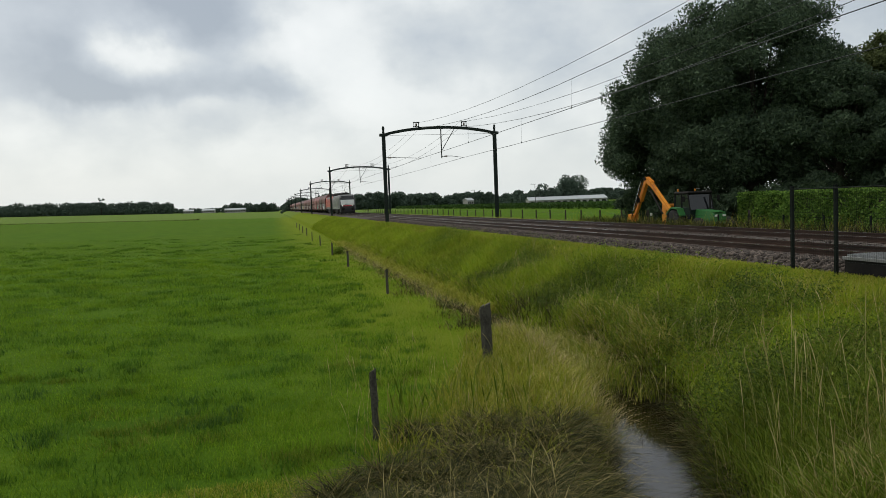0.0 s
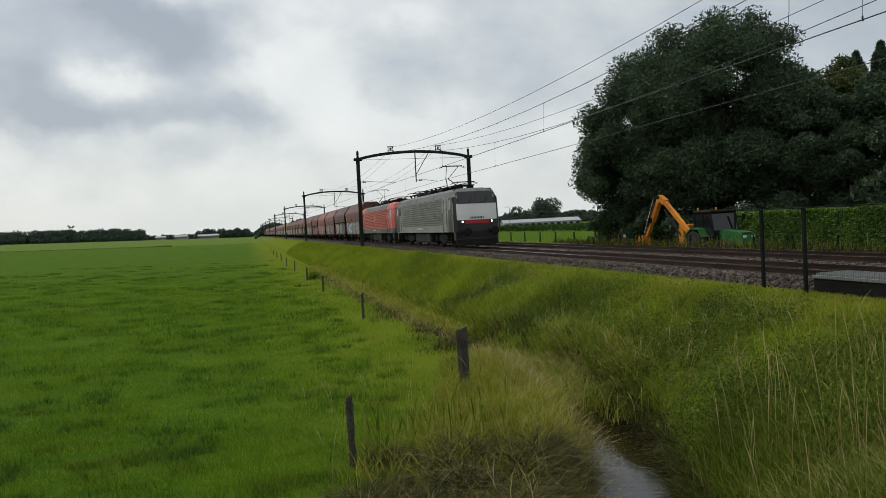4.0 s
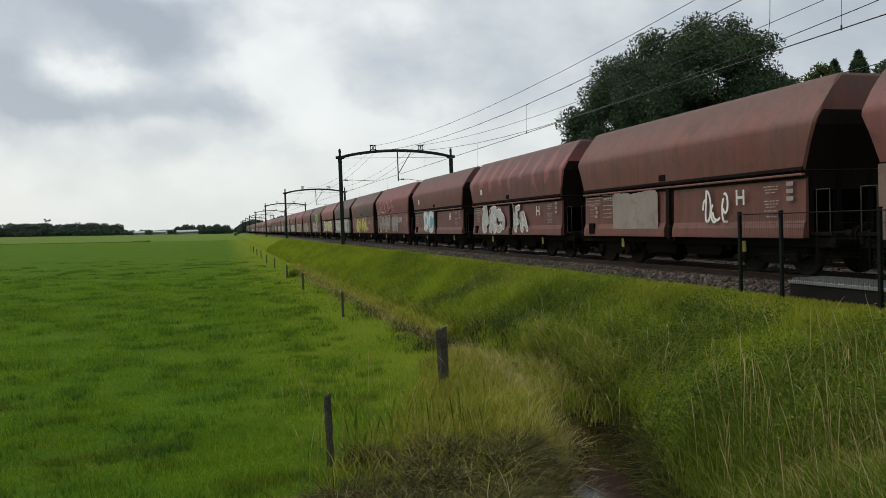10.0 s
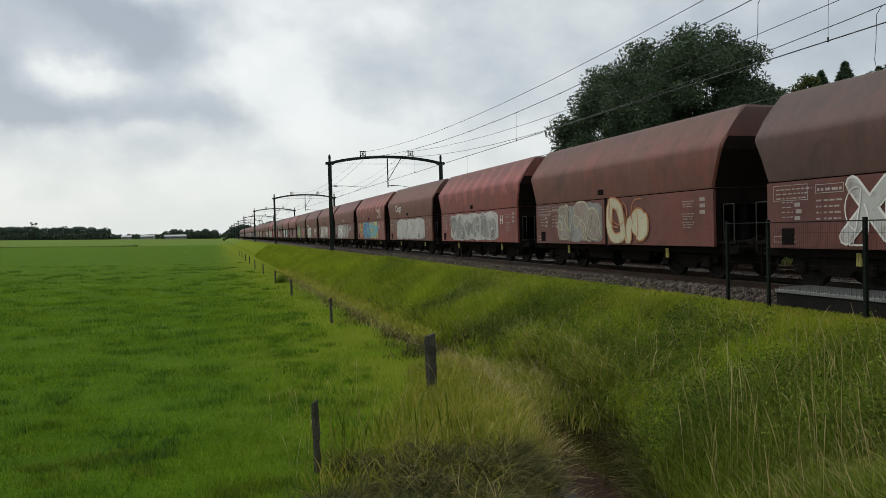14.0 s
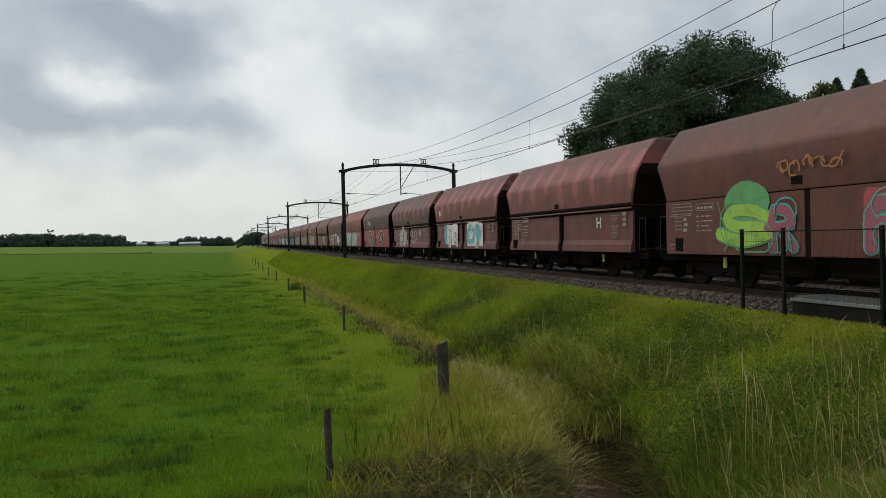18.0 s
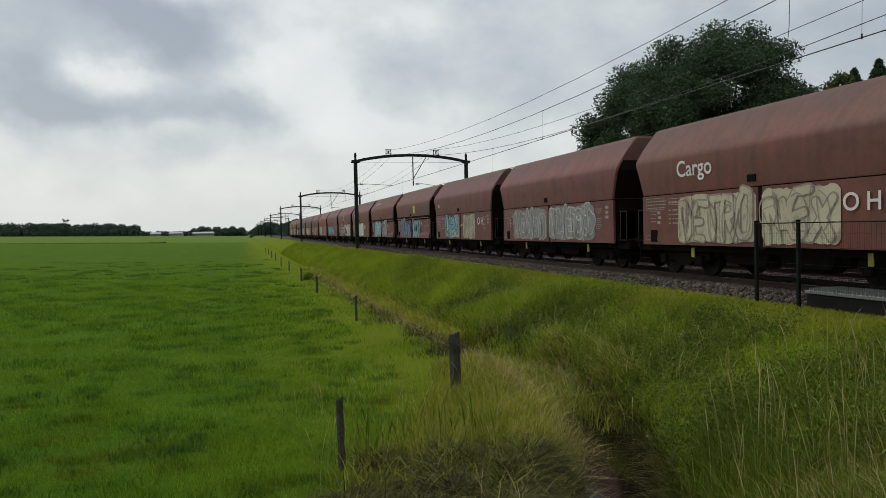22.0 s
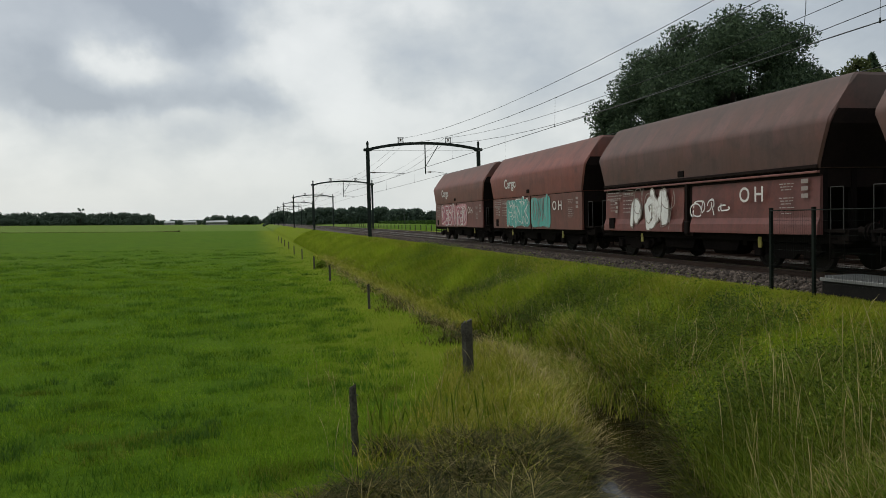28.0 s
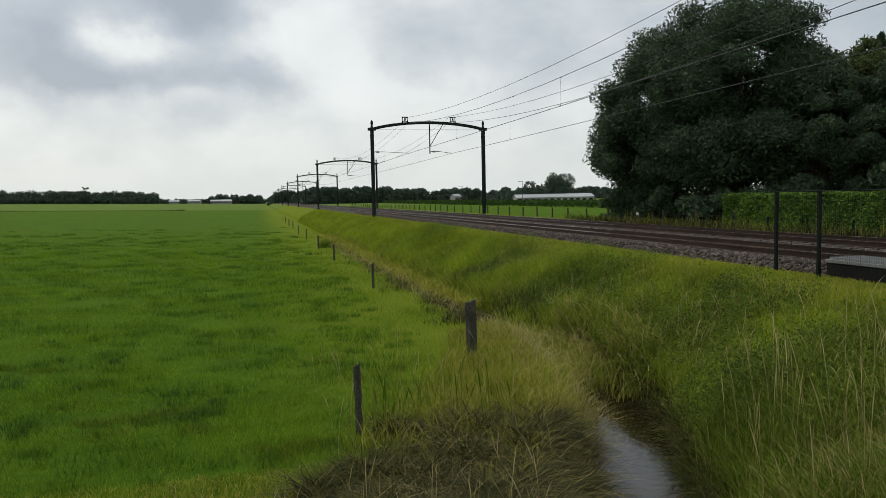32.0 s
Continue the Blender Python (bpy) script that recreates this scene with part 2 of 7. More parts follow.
leafy("blade_herb", [(0.045, 0.080, 0.006), (0.090, 0.140, 0.011), (0.145, 0.190, 0.019), (0.20, 0.20, 0.045)], clump=0.8)
leafy("leaf_dock", [(0.062, 0.105, 0.010), (0.112, 0.172, 0.018), (0.170, 0.225, 0.030), (0.180, 0.145, 0.045)], clump=0.7)
leafy("leaf_thicket", [(0.026, 0.050, 0.008), (0.052, 0.090, 0.014), (0.090, 0.135, 0.022), (0.13, 0.15, 0.04)], clump=0.7)
leafy("leaf_weed", [(0.030, 0.075, 0.012), (0.060, 0.125, 0.022), (0.105, 0.180, 0.034)])
leafy("petal_yellow", [(0.55, 0.38, 0.02), (0.65, 0.5, 0.04)])
leafy("leaf_maize", [(0.022, 0.050, 0.010), (0.035, 0.075, 0.014), (0.05, 0.095, 0.02)])
leafy("leaf_hedge", [(0.03, 0.07, 0.014), (0.09, 0.17, 0.028), (0.19, 0.30, 0.055)], clump=0.8)
material("bark", (0.02, 0.017, 0.013), (0.06, 0.05, 0.04), 0.95, 6, 0.8)
m = bpy.data.materials.new("ditch_water")
m.use_nodes = True
wb = m.node_tree.nodes["Principled BSDF"]
wb.inputs["Base Color"].default_value = (0.010, 0.007, 0.004, 1)
wb.inputs["Roughness"].default_value = 0.06
wn = node(m.node_tree, "ShaderNodeTexNoise", {"Scale": 3.0, "Detail": 2.0})
wbump = node(m.node_tree, "ShaderNodeBump", {"Height": wn.outputs[0], "Strength": 0.06, "Distance": 0.02})
m.node_tree.links.new(wbump.outputs[0], wb.inputs["Normal"])
MATS["ditch_water"] = m

# ---- mesh helpers ----
def part(name, bm, material, parent=None, label="", smooth=False):
    me = bpy.data.meshes.new(name)
    bm.to_mesh(me)
    bm.free()
    if smooth:
        for p in me.polygons:
            p.use_smooth = True
    me.materials.append(MATS[material])
    ob = new(name, me)
    if parent is not None:
        ob.parent = parent
    if label:
        tagged(ob, label)
    return ob


def again(ob, parent, m):
    """Another object on the same mesh."""
    o = new(ob.name.split(".")[0], ob.data)
    o.parent = parent
    o.matrix_basis = m
    return o


def box(bm, x0, x1, y0, y1, z0, z1, bevel=0.0):
    vs = [bm.verts.new((x, y, z)) for z in (z0, z1) for y in (y0, y1) for x in (x0, x1)]
    fs = [bm.faces.new([vs[i] for i in f]) for f in ((0, 2, 3, 1), (4, 5, 7, 6), (0, 1, 5, 4), (2, 6, 7, 3), (0, 4, 6, 2), (1, 3, 7, 5))]
    if bevel:
        es = list({e for f in fs for e in f.edges})
        bmesh.ops.bevel(bm, geom=es, offset=bevel, segments=1, affect="EDGES")
    return bm


def bar(bm, a, b, r, sides=6, r2=None):
    """A round bar from a to b."""
    a, b = Vector(a), Vector(b)
    d = (b - a).normalized()
    u = d.orthogonal().normalized()
    v = d.cross(u)
    r2 = r if r2 is None else r2
    rings = [[bm.verts.new(p + (u * math.cos(k) + v * math.sin(k)) * q) for k in [2 * math.pi * i / sides for i in range(sides)]] for p, q in ((a, r), (b, r2))]
    for i in range(sides):
        j = (i + 1) % sides
        bm.faces.new((rings[0][i], rings[0][j], rings[1][j], rings[1][i]))
    bm.faces.new(rings[0][::-1])
    bm.faces.new(rings[1])
    return bm


def tube(bm, pts, r, sides=4):
    """One round wire through the points."""
    rings = []
    for i, p in enumerate(pts):
        d = (Vector(pts[min(i + 1, len(pts) - 1)]) - Vector(pts[max(i - 1, 0)])).normalized()
        u = d.cross(Vector((1, 0, 0)) if abs(d.x) < 0.9 else Vector((0, 0, 1))).normalized()
        v = d.cross(u)
        rings.append([bm.verts.new(Vector(p) + (u * math.cos(k) + v * math.sin(k)) * r) for k in [2 * math.pi * j / sides for j in range(sides)]])
    for a, b in zip(rings, rings[1:]):
        for j in range(sides):
            k = (j + 1) % sides
            bm.faces.new((a[j], a[k], b[k], b[j]))
    bm.faces.new(rings[0][::-1])
    bm.faces.new(rings[-1])
    return bm


def prism(bm, outline, axis, lo, hi):
    """An outline of (u, v) drawn along axis 'x' (u=y, v=z) or 'y' (u=x, v=z) or 'z' (u=x, v=y) from lo to hi."""
    put = {"x": lambda u, v, w: (w, u, v), "y": lambda u, v, w: (u, w, v), "z": lambda u, v, w: (u, v, w)}[axis]
    a = [bm.verts.new(put(u, v, lo)) for u, v in outline]
    b = [bm.verts.new(put(u, v, hi)) for u, v in outline]
    n = len(outline)
    bm.faces.new(a[::-1])
    bm.faces.new(b)
    for i in range(n):
        j = (i + 1) % n
        bm.faces.new((a[i], a[j], b[j], b[i]))
    bmesh.ops.recalc_face_normals(bm, faces=bm.faces[:])
    return bm


def lathe(bm, profile, centre, axis, sides=12):
    """A turned shape: profile of (along, radius) about axis 'x', 'y' or 'z' through centre."""
    c = Vector(centre)
    i = "xyz".index(axis)
    e = [Vector((1, 0, 0)), Vector((0, 1, 0)), Vector((0, 0, 1))]
    w, u, v = e[i], e[(i + 1) % 3], e[(i + 2) % 3]
    rings = [[bm.verts.new(c + w * s + (u * math.cos(k) + v * math.sin(k)) * max(r, 1e-4)) for k in [2 * math.pi * j / sides for j in range(sides)]] for s, r in profile]
    for p, q in zip(rings, rings[1:]):
        for j in range(sides):
            k = (j + 1) % sides
            bm.faces.new((p[j], p[k], q[k], q[j]))
    bm.faces.new(rings[0][::-1])
    bm.faces.new(rings[-1])
    return bm


def soup(name, verts, faces, material, smooth=False):
    """One mesh from numpy arrays of vertices and equal-sided faces."""
    me = bpy.data.meshes.new(name)
    verts, faces = np.asarray(verts, dtype=np.float32), np.asarray(faces, dtype=np.int32)
    k = faces.shape[1]
    me.vertices.add(len(verts))
    me.vertices.foreach_set("co", verts.ravel())
    me.loops.add(faces.size)
    me.loops.foreach_set("vertex_index", faces.ravel())
    me.polygons.add(len(faces))
    me.polygons.foreach_set("loop_start", np.arange(0, faces.size, k, dtype=np.int32))
    me.update(calc_edges=True)
    if smooth:
        me.polygons.foreach_set("use_smooth", np.ones(len(faces), dtype=bool))
    me.materials.append(MATS[material])
    return new(name, me)


# ---- the lie of the land ----
RAIL = 1.77            # top of rail
NEAR, FAR = 13.85, 17.85   # track centres; the line runs along y


def ditch_x(y):
    return np.interp(y, [-5, 5, 8.4, 11.3, 15.5, 24, 40, 900], [2.3, 3.3, 4.62, 5.95, 6.5, 6.2, 6.0, 6.0])


def smoothstep(a, b, x):
    t = np.clip((x - a) / (b - a), 0, 1)
    return t * t * (3 - 2 * t)


def ground(x, y):
    """Height of the ground."""
    x, y = np.asarray(x, dtype=float), np.asarray(y, dtype=float)
    c = ditch_x(y)
    z = 0.05 * np.sin(x * 0.31 + 1.0) * np.sin(y * 0.23) + 0.02 * np.sin(x * 1.7 + y * 0.9) * np.sin(y * 1.3 - x * 0.6)
    z = z * smoothstep(400, 120, np.abs(y) + np.abs(x))
    # ditch, shallower in the distance
    deep = np.interp(y, [0, 16, 26, 40], [1.0, 0.95, 0.6, 0.45])
    z = z - deep * np.exp(-np.abs((x - c) / np.interp(y, [0, 9, 13, 18], [0.95, 0.95, 0.72, 0.5])) ** 3.0)
    # the pasture rises gently away from the line
    z = z + 0.021 * np.clip(-x - 2, 0, 700) - 0.7 * np.exp(-((y - 277 - 0.02 * x) / 2.2) ** 2) * smoothstep(-20, -34, x)
    # embankment of the line
    foot, top = c + np.interp(y, [0, 9, 13, 18], [0.75, 0.75, 0.6, 0.45]), 9.7
    bank = 1.46 * np.clip((x - foot) / (top - foot), 0, 1) ** 0.85
    bank = bank + 0.10 * np.sin(x * 1.1 + y * 0.45) * np.sin(y * 0.37 + 1.3) * smoothstep(foot, foot + 1.2, x) * smoothstep(11.5, 9.0, x)
    z = z * smoothstep(9, 7, x) + bank
    z = np.where((x > 11.6) & (x < 20.2), 1.1, z)
    # far side: verge, then lower land
    z = np.where(x > 20.2, 1.5 - 0.75 * smoothstep(20.6, 23, x) - 0.65 * smoothstep(40, 160, x), z)
    # road on its own low bank beside the camera
    road = 1.68 * smoothstep(8.0, 1.4, y - 0.03 * x)
    road = road * (1 - smoothstep(1.7, 0.5, np.abs(x - c)) * smoothstep(3.6, 5.0, y))
    return np.where(road > 0.02, np.maximum(z, road + np.minimum(z, 0) * 0.6), z)


def stretch(stops):
    """Rising numbers: (from, to, step) one after another."""
    out = []
    for a, b, s in stops:
        out += list(np.arange(a, b, s))
    return np.array(out + [stops[-1][1]])


gx = stretch([(-3000, -400, 200), (-400, -60, 20), (-60, -12, 2.0), (-12, 3, 0.35), (3, 12, 0.16), (12, 30, 0.8), (30, 120, 6), (120, 600, 40), (600, 3000, 200)])
gy = stretch([(-1500, -300, 200), (-300, -20, 20), (-20, 2, 0.8), (2, 20, 0.2), (20, 45, 0.5), (45, 120, 1.5), (120, 268, 8), (268, 290, 1.0), (290, 400, 10), (400, 800, 40), (800, 4000, 200)])
GX, GY = np.meshgrid(gx, gy)
GZ = ground(GX, GY)
ni, nj = GX.shape
idx = np.arange(ni * nj).reshape(ni, nj)
quads = np.stack([idx[:-1, :-1], idx[:-1, 1:], idx[1:, 1:], idx[1:, :-1]], -1).reshape(-1, 4)
land = soup("ground", np.stack([GX, GY, GZ], -1).reshape(-1, 3), quads, "turf", smooth=True)
tagged(land, "green pasture and grassy railway bank", "ground", kind="structure")

# water in the ditch
ys = np.linspace(-2, 22, 60)
wv = np.array([(ditch_x(y) + s, y, -0.5) for y in ys for s in (-1.0, 1.0)])
wf = [(2 * i, 2 * i + 1, 2 * i + 3, 2 * i + 2) for i in range(len(ys) - 1)]
tagged(soup("water", wv, wf, "ditch_water"), "still dark water in the ditch", "water", kind="structure")

# ---- the railway ----
def ballast_profile():
    t = RAIL - 0.19
    return [(11.55, t - 0.42), (12.25, t), (19.45, t), (20.2, t - 0.42)]


bm = bmesh.new()
for y0, y1 in ((-700, 120), (120, 900)):
    pr = ballast_profile()
    lo = [bm.verts.new((x, y0, z)) for x, z in pr]
    hi = [bm.verts.new((x, y1, z)) for x, z in pr]
    for i in range(3):
        bm.faces.new((lo[i], lo[i + 1], hi[i + 1], hi[i]))
ballast = part("ballast_bed", bm, "ballast")
tagged(ballast, "bed of grey brown crushed stone ballast", "ballast", kind="structure")


def make_track(cx):
    e = tagged(new("railway_track"), "steel rails on concrete sleepers in ballast", "railway track", group="railway tracks", kind="structure")
    for s in (-0.75, 0.75):
        bm = bmesh.new()
        prism(bm, [(cx + s + u, RAIL - 0.17 + v) for u, v in ((-0.07, 0), (0.07, 0), (0.07, 0.012), (0.012, 0.03), (0.012, 0.125), (0.036, 0.135), (0.036, 0.168), (-0.036, 0.168), (-0.036, 0.135), (-0.012, 0.125), (-0.012, 0.03), (-0.07, 0.012))], "y", -700, 900)
        r = part("rail", bm, "rail_steel", e)
        bm = bmesh.new()
        box(bm, cx + s - 0.03, cx + s + 0.03, -700, 900, RAIL - 0.003, RAIL + 0.001)
        part("rail_head", bm, "rail_head", r, "shiny worn rail head")
    return e


for cx in (NEAR, FAR):
    tr = make_track(cx)
    bm = bmesh.new()
    box(bm, -1.26, 1.26, -0.13, 0.13, -0.2, 0.0, 0.02)
    first = part("sleeper", bm, "sleeper_concrete", tr)
    first.matrix_basis = pose(cx, 0, RAIL - 0.165)
    for i in range(1, 150):
        again(first, tr, pose(cx, i * 0.62, RAIL - 0.165))

# ---- catenary portals ----
XL, XR = 10.43, 21.27
PORTAL_Y = [0.0, 69.0, 136.5, 208.0, 284.0, 356.0, 430.0, 505.0, 580.0]
BEAM_Z = 3.3 + 6.5


def make_portal(y):
    e = tagged(new("catenary_portal"), "dark green steel catenary portal spanning both tracks", "catenary portal", group="catenary portals")
    e.matrix_basis = pose(0, y, 0)
    for x, base in ((XL, 1.5), (XR, 1.3)):
        bm = bmesh.new()
        for dy in (-0.13, 0.10):
            box(bm, x - 0.16, x + 0.16, dy, dy + 0.03, base, BEAM_Z + 0.15)
        box(bm, x - 0.02, x + 0.02, -0.1, 0.1, base, BEAM_Z + 0.15)
        mast = part("mast", bm, "mast_paint", e)
        bm = bmesh.new()
        lathe(bm, [(0, 0.13), (0.25, 0.1), (0.45, 0.13), (0.62, 0.10), (0.72, 0.02)], (x, 0, BEAM_Z + 0.12), "z", 8)
        part("finial", bm, "mast_paint", mast)
        bm = bmesh.new()
        box(bm, x - 0.38, x + 0.38, -0.17, 0.17, BEAM_Z - 0.13, BEAM_Z + 0.13, 0.03)
        part("bracket", bm, "mast_paint", mast)
        bm = bmesh.new()
        box(bm, x - 0.35, x + 0.35, -0.35, 0.35, base - 0.3, base + 0.12, 0.03)
        part("foundation", bm, "sleeper_concrete", e)
    bm = bmesh.new()
    n = 16
    pts = []
    for i in range(n + 1):
        u = i / n
        x = XL + (XR - XL) * u
        pts.append((x, BEAM_Z + 0.62 * (1 - (2 * u - 1) ** 2) ** 0.9))
    rings = [[bm.verts.new(p) for p in ((x, -0.1, z - 0.13), (x, 0.1, z - 0.13), (x, 0.1, z + 0.13), (x, -0.1, z + 0.13))] for x, z in pts]
    for a, b in zip(rings, rings[1:]):
        for k in range(4):
            bm.faces.new((a[k], a[(k + 1) % 4], b[(k + 1) % 4], b[k]))
    bm.faces.new(rings[0][::-1])
    bm.faces.new(rings[-1])
    part("beam", bm, "mast_paint", e, "arched steel beam")
    bm = bmesh.new()
    bar(bm, (XL + 0.3, 0, BEAM_Z - 0.05), (XR - 0.3, 0, BEAM_Z - 0.05), 0.014, 5)
    part("tie_rod", bm, "mast_paint", e)
    for cx in (13.6, 18.25):
        z = BEAM_Z + 0.62
        bm = bmesh.new()
        for dx in (-0.24, 0.24):
            bar(bm, (cx + dx, 0, z - 0.1), (cx + dx * 0.9, 0, z + 0.52), 0.035, 6)
        bar(bm, (cx - 0.3, 0, z + 0.12), (cx + 0.3, 0, z + 0.12), 0.035, 6)
        bar(bm, (cx - 0.3, 0, z + 0.5), (cx + 0.3, 0, z + 0.5), 0.05, 6)
        br = part("wire_bracket", bm, "mast_paint", e)
        bm = bmesh.new()
        lathe(bm, [(0, 0.05), (0.06, 0.11), (0.12, 0.06), (0.18, 0.12), (0.24, 0.05)], (cx, 0, z + 0.18), "z", 8)
        part("insulator", bm, "porcelain", br)
    bm = bmesh.new()
    bar(bm, (15.95, 0, BEAM_Z + 0.55), (15.95, 0, 3.3 + 4.2), 0.055, 6)
    bar(bm, (17.3, 0, BEAM_Z + 0.5), (16.0, 0, 3.3 + 4.95), 0.035, 6)
    part("drop_post", bm, "mast_paint", e)
    for a, b in (((XL + 0.15, 0, 7.68), (13.95, 0, 7.55)), ((16.0, 0, 7.68), (18.05, 0, 7.52))):
        bm = bmesh.new()
        bar(bm, a, (a[0] + 0.9, 0, a[2] + 0.01), 0.03, 6)
        bar(bm, (a[0] + 0.9, 0, a[2] + 0.01), b, 0.02, 6)
        arm = part("registration_arm", bm, "mast_paint", e)
        bm = bmesh.new()
        lathe(bm, [(0, 0.04), (0.08, 0.09), (0.16, 0.05), (0.24, 0.09), (0.32, 0.04)], (a[0] + 0.2, 0, a[2]), "x", 8)
        part("insulator", bm, "porcelain", arm)
    return e


first = make_portal(PORTAL_Y[1])
for y in (-69.0, *PORTAL_Y[:1], *PORTAL_Y[2:]):
    copy_thing(first, pose(0, y - 0.001 if y else 0.0, 0))


def hang(y, ya, yb, top, low):
    u = 2 * (y - ya) / (yb - ya) - 1
    return low + (top - low) * u * u


def make_wires(cx, feeder, carrier, contact):
    """The wires over one track; for each its height at the portals and halfway."""
    e = tagged(new("overhead_line"), "thin black contact and carrier wires above the track", "overhead line", group="overhead lines")
    spans = list(zip([-69.0] + PORTAL_Y[:-1], PORTAL_Y))
    for kind, (top, low), r, off in (("feeder_wire", feeder, 0.012, 0.0), ("carrier_wire", carrier, 0.014, 0.08), ("contact_wire", contact, 0.015, 0.0)):
        bm = bmesh.new()
        pts = []
        for k, (ya, yb) in enumerate(spans):
            n = 4 if kind == "contact_wire" else 12 if k < 4 else 4
            pts += [(cx + off, ya + (yb - ya) * i / n, hang(ya + (yb - ya) * i / n, ya, yb, top, low)) for i in range(n)]
        tube(bm, pts, r)
        part(kind, bm, "wire", e)
    for k, (ya, yb) in enumerate(spans[1:4]):
        for at in (13.9, 32.6, 51.3):
            y = ya + at
            za, zb = hang(y, ya, yb, *carrier), hang(y, ya, yb, *contact)
            bm = bmesh.new()
            bar(bm, (cx + 0.04, y, za), (cx, y, zb), 0.005, 4)
            bar(bm, (cx, y, zb - 0.03), (cx, y, zb + 0.09), 0.022, 5)
            bar(bm, (cx + 0.08, y - 0.05, za), (cx + 0.08, y + 0.05, za), 0.025, 5)
            part("dropper", bm, "wire", e)
        for at in (5.5, 22.0, 28.0, 39.4, 46.0, 60.0):
            y = ya + at
            za = hang(y, ya, yb, *carrier)
            bm = bmesh.new()
            bar(bm, (cx + 0.08, y - 0.06, za), (cx + 0.08, y + 0.06, za), 0.026, 5)
            part("clamp", bm, "wire", e)
    # slack jumper between the wires
    y = 16.2
    za, zb = hang(y, 0.0, 69.0, *carrier), hang(y, 0.0, 69.0, *contact)
    bm = bmesh.new()
    tube(bm, [(cx, y, zb), (cx - 0.06, y + 0.03, zb + 0.35), (cx + 0.05, y + 0.08, zb + 0.9), (cx + 0.02, y + 0.02, za - 0.2), (cx + 0.08, y - 0.1, za + 0.02)], 0.011)
    part("jumper", bm, "wire", e)
    return e


make_wires(NEAR, (10.9, 9.5), (10.4, 8.8), (7.52, 7.46))
make_wires(FAR, (10.9, 9.42), (10.43, 8.72), (7.45, 7.36))

# ---- the coal train ----
PITCH = {"flush": 13.017, "lip": 12.487}      # length over buffers of the two builds of wagon
DRAWN = {"flush": 1.0386, "lip": 0.9906}      # how far each build is drawn out
LONG = [DRAWN["flush"]]                       # the one in hand
TRAIN = []


def train_y(t):
    """Where the coupling ahead of the first wagon stands."""
    return 179.96 - 24.2589 * t - 0.0183 * t * t


def draw_out(thing):
    """Draw a built vehicle out to its true length; the wheels keep their round."""
    for ob in thing.children_recursive:
        co = np.empty(len(ob.data.vertices) * 3)
        ob.data.vertices.foreach_get("co", co)
        y = co[1::3]
        mid = (y.max() + y.min()) / 2
        co[1::3] = y + mid * (LONG[0] - 1) if ob.name.startswith(("wheelset", "headlight", "lens")) else y * LONG[0]
        ob.data.vertices.foreach_set("co", co)


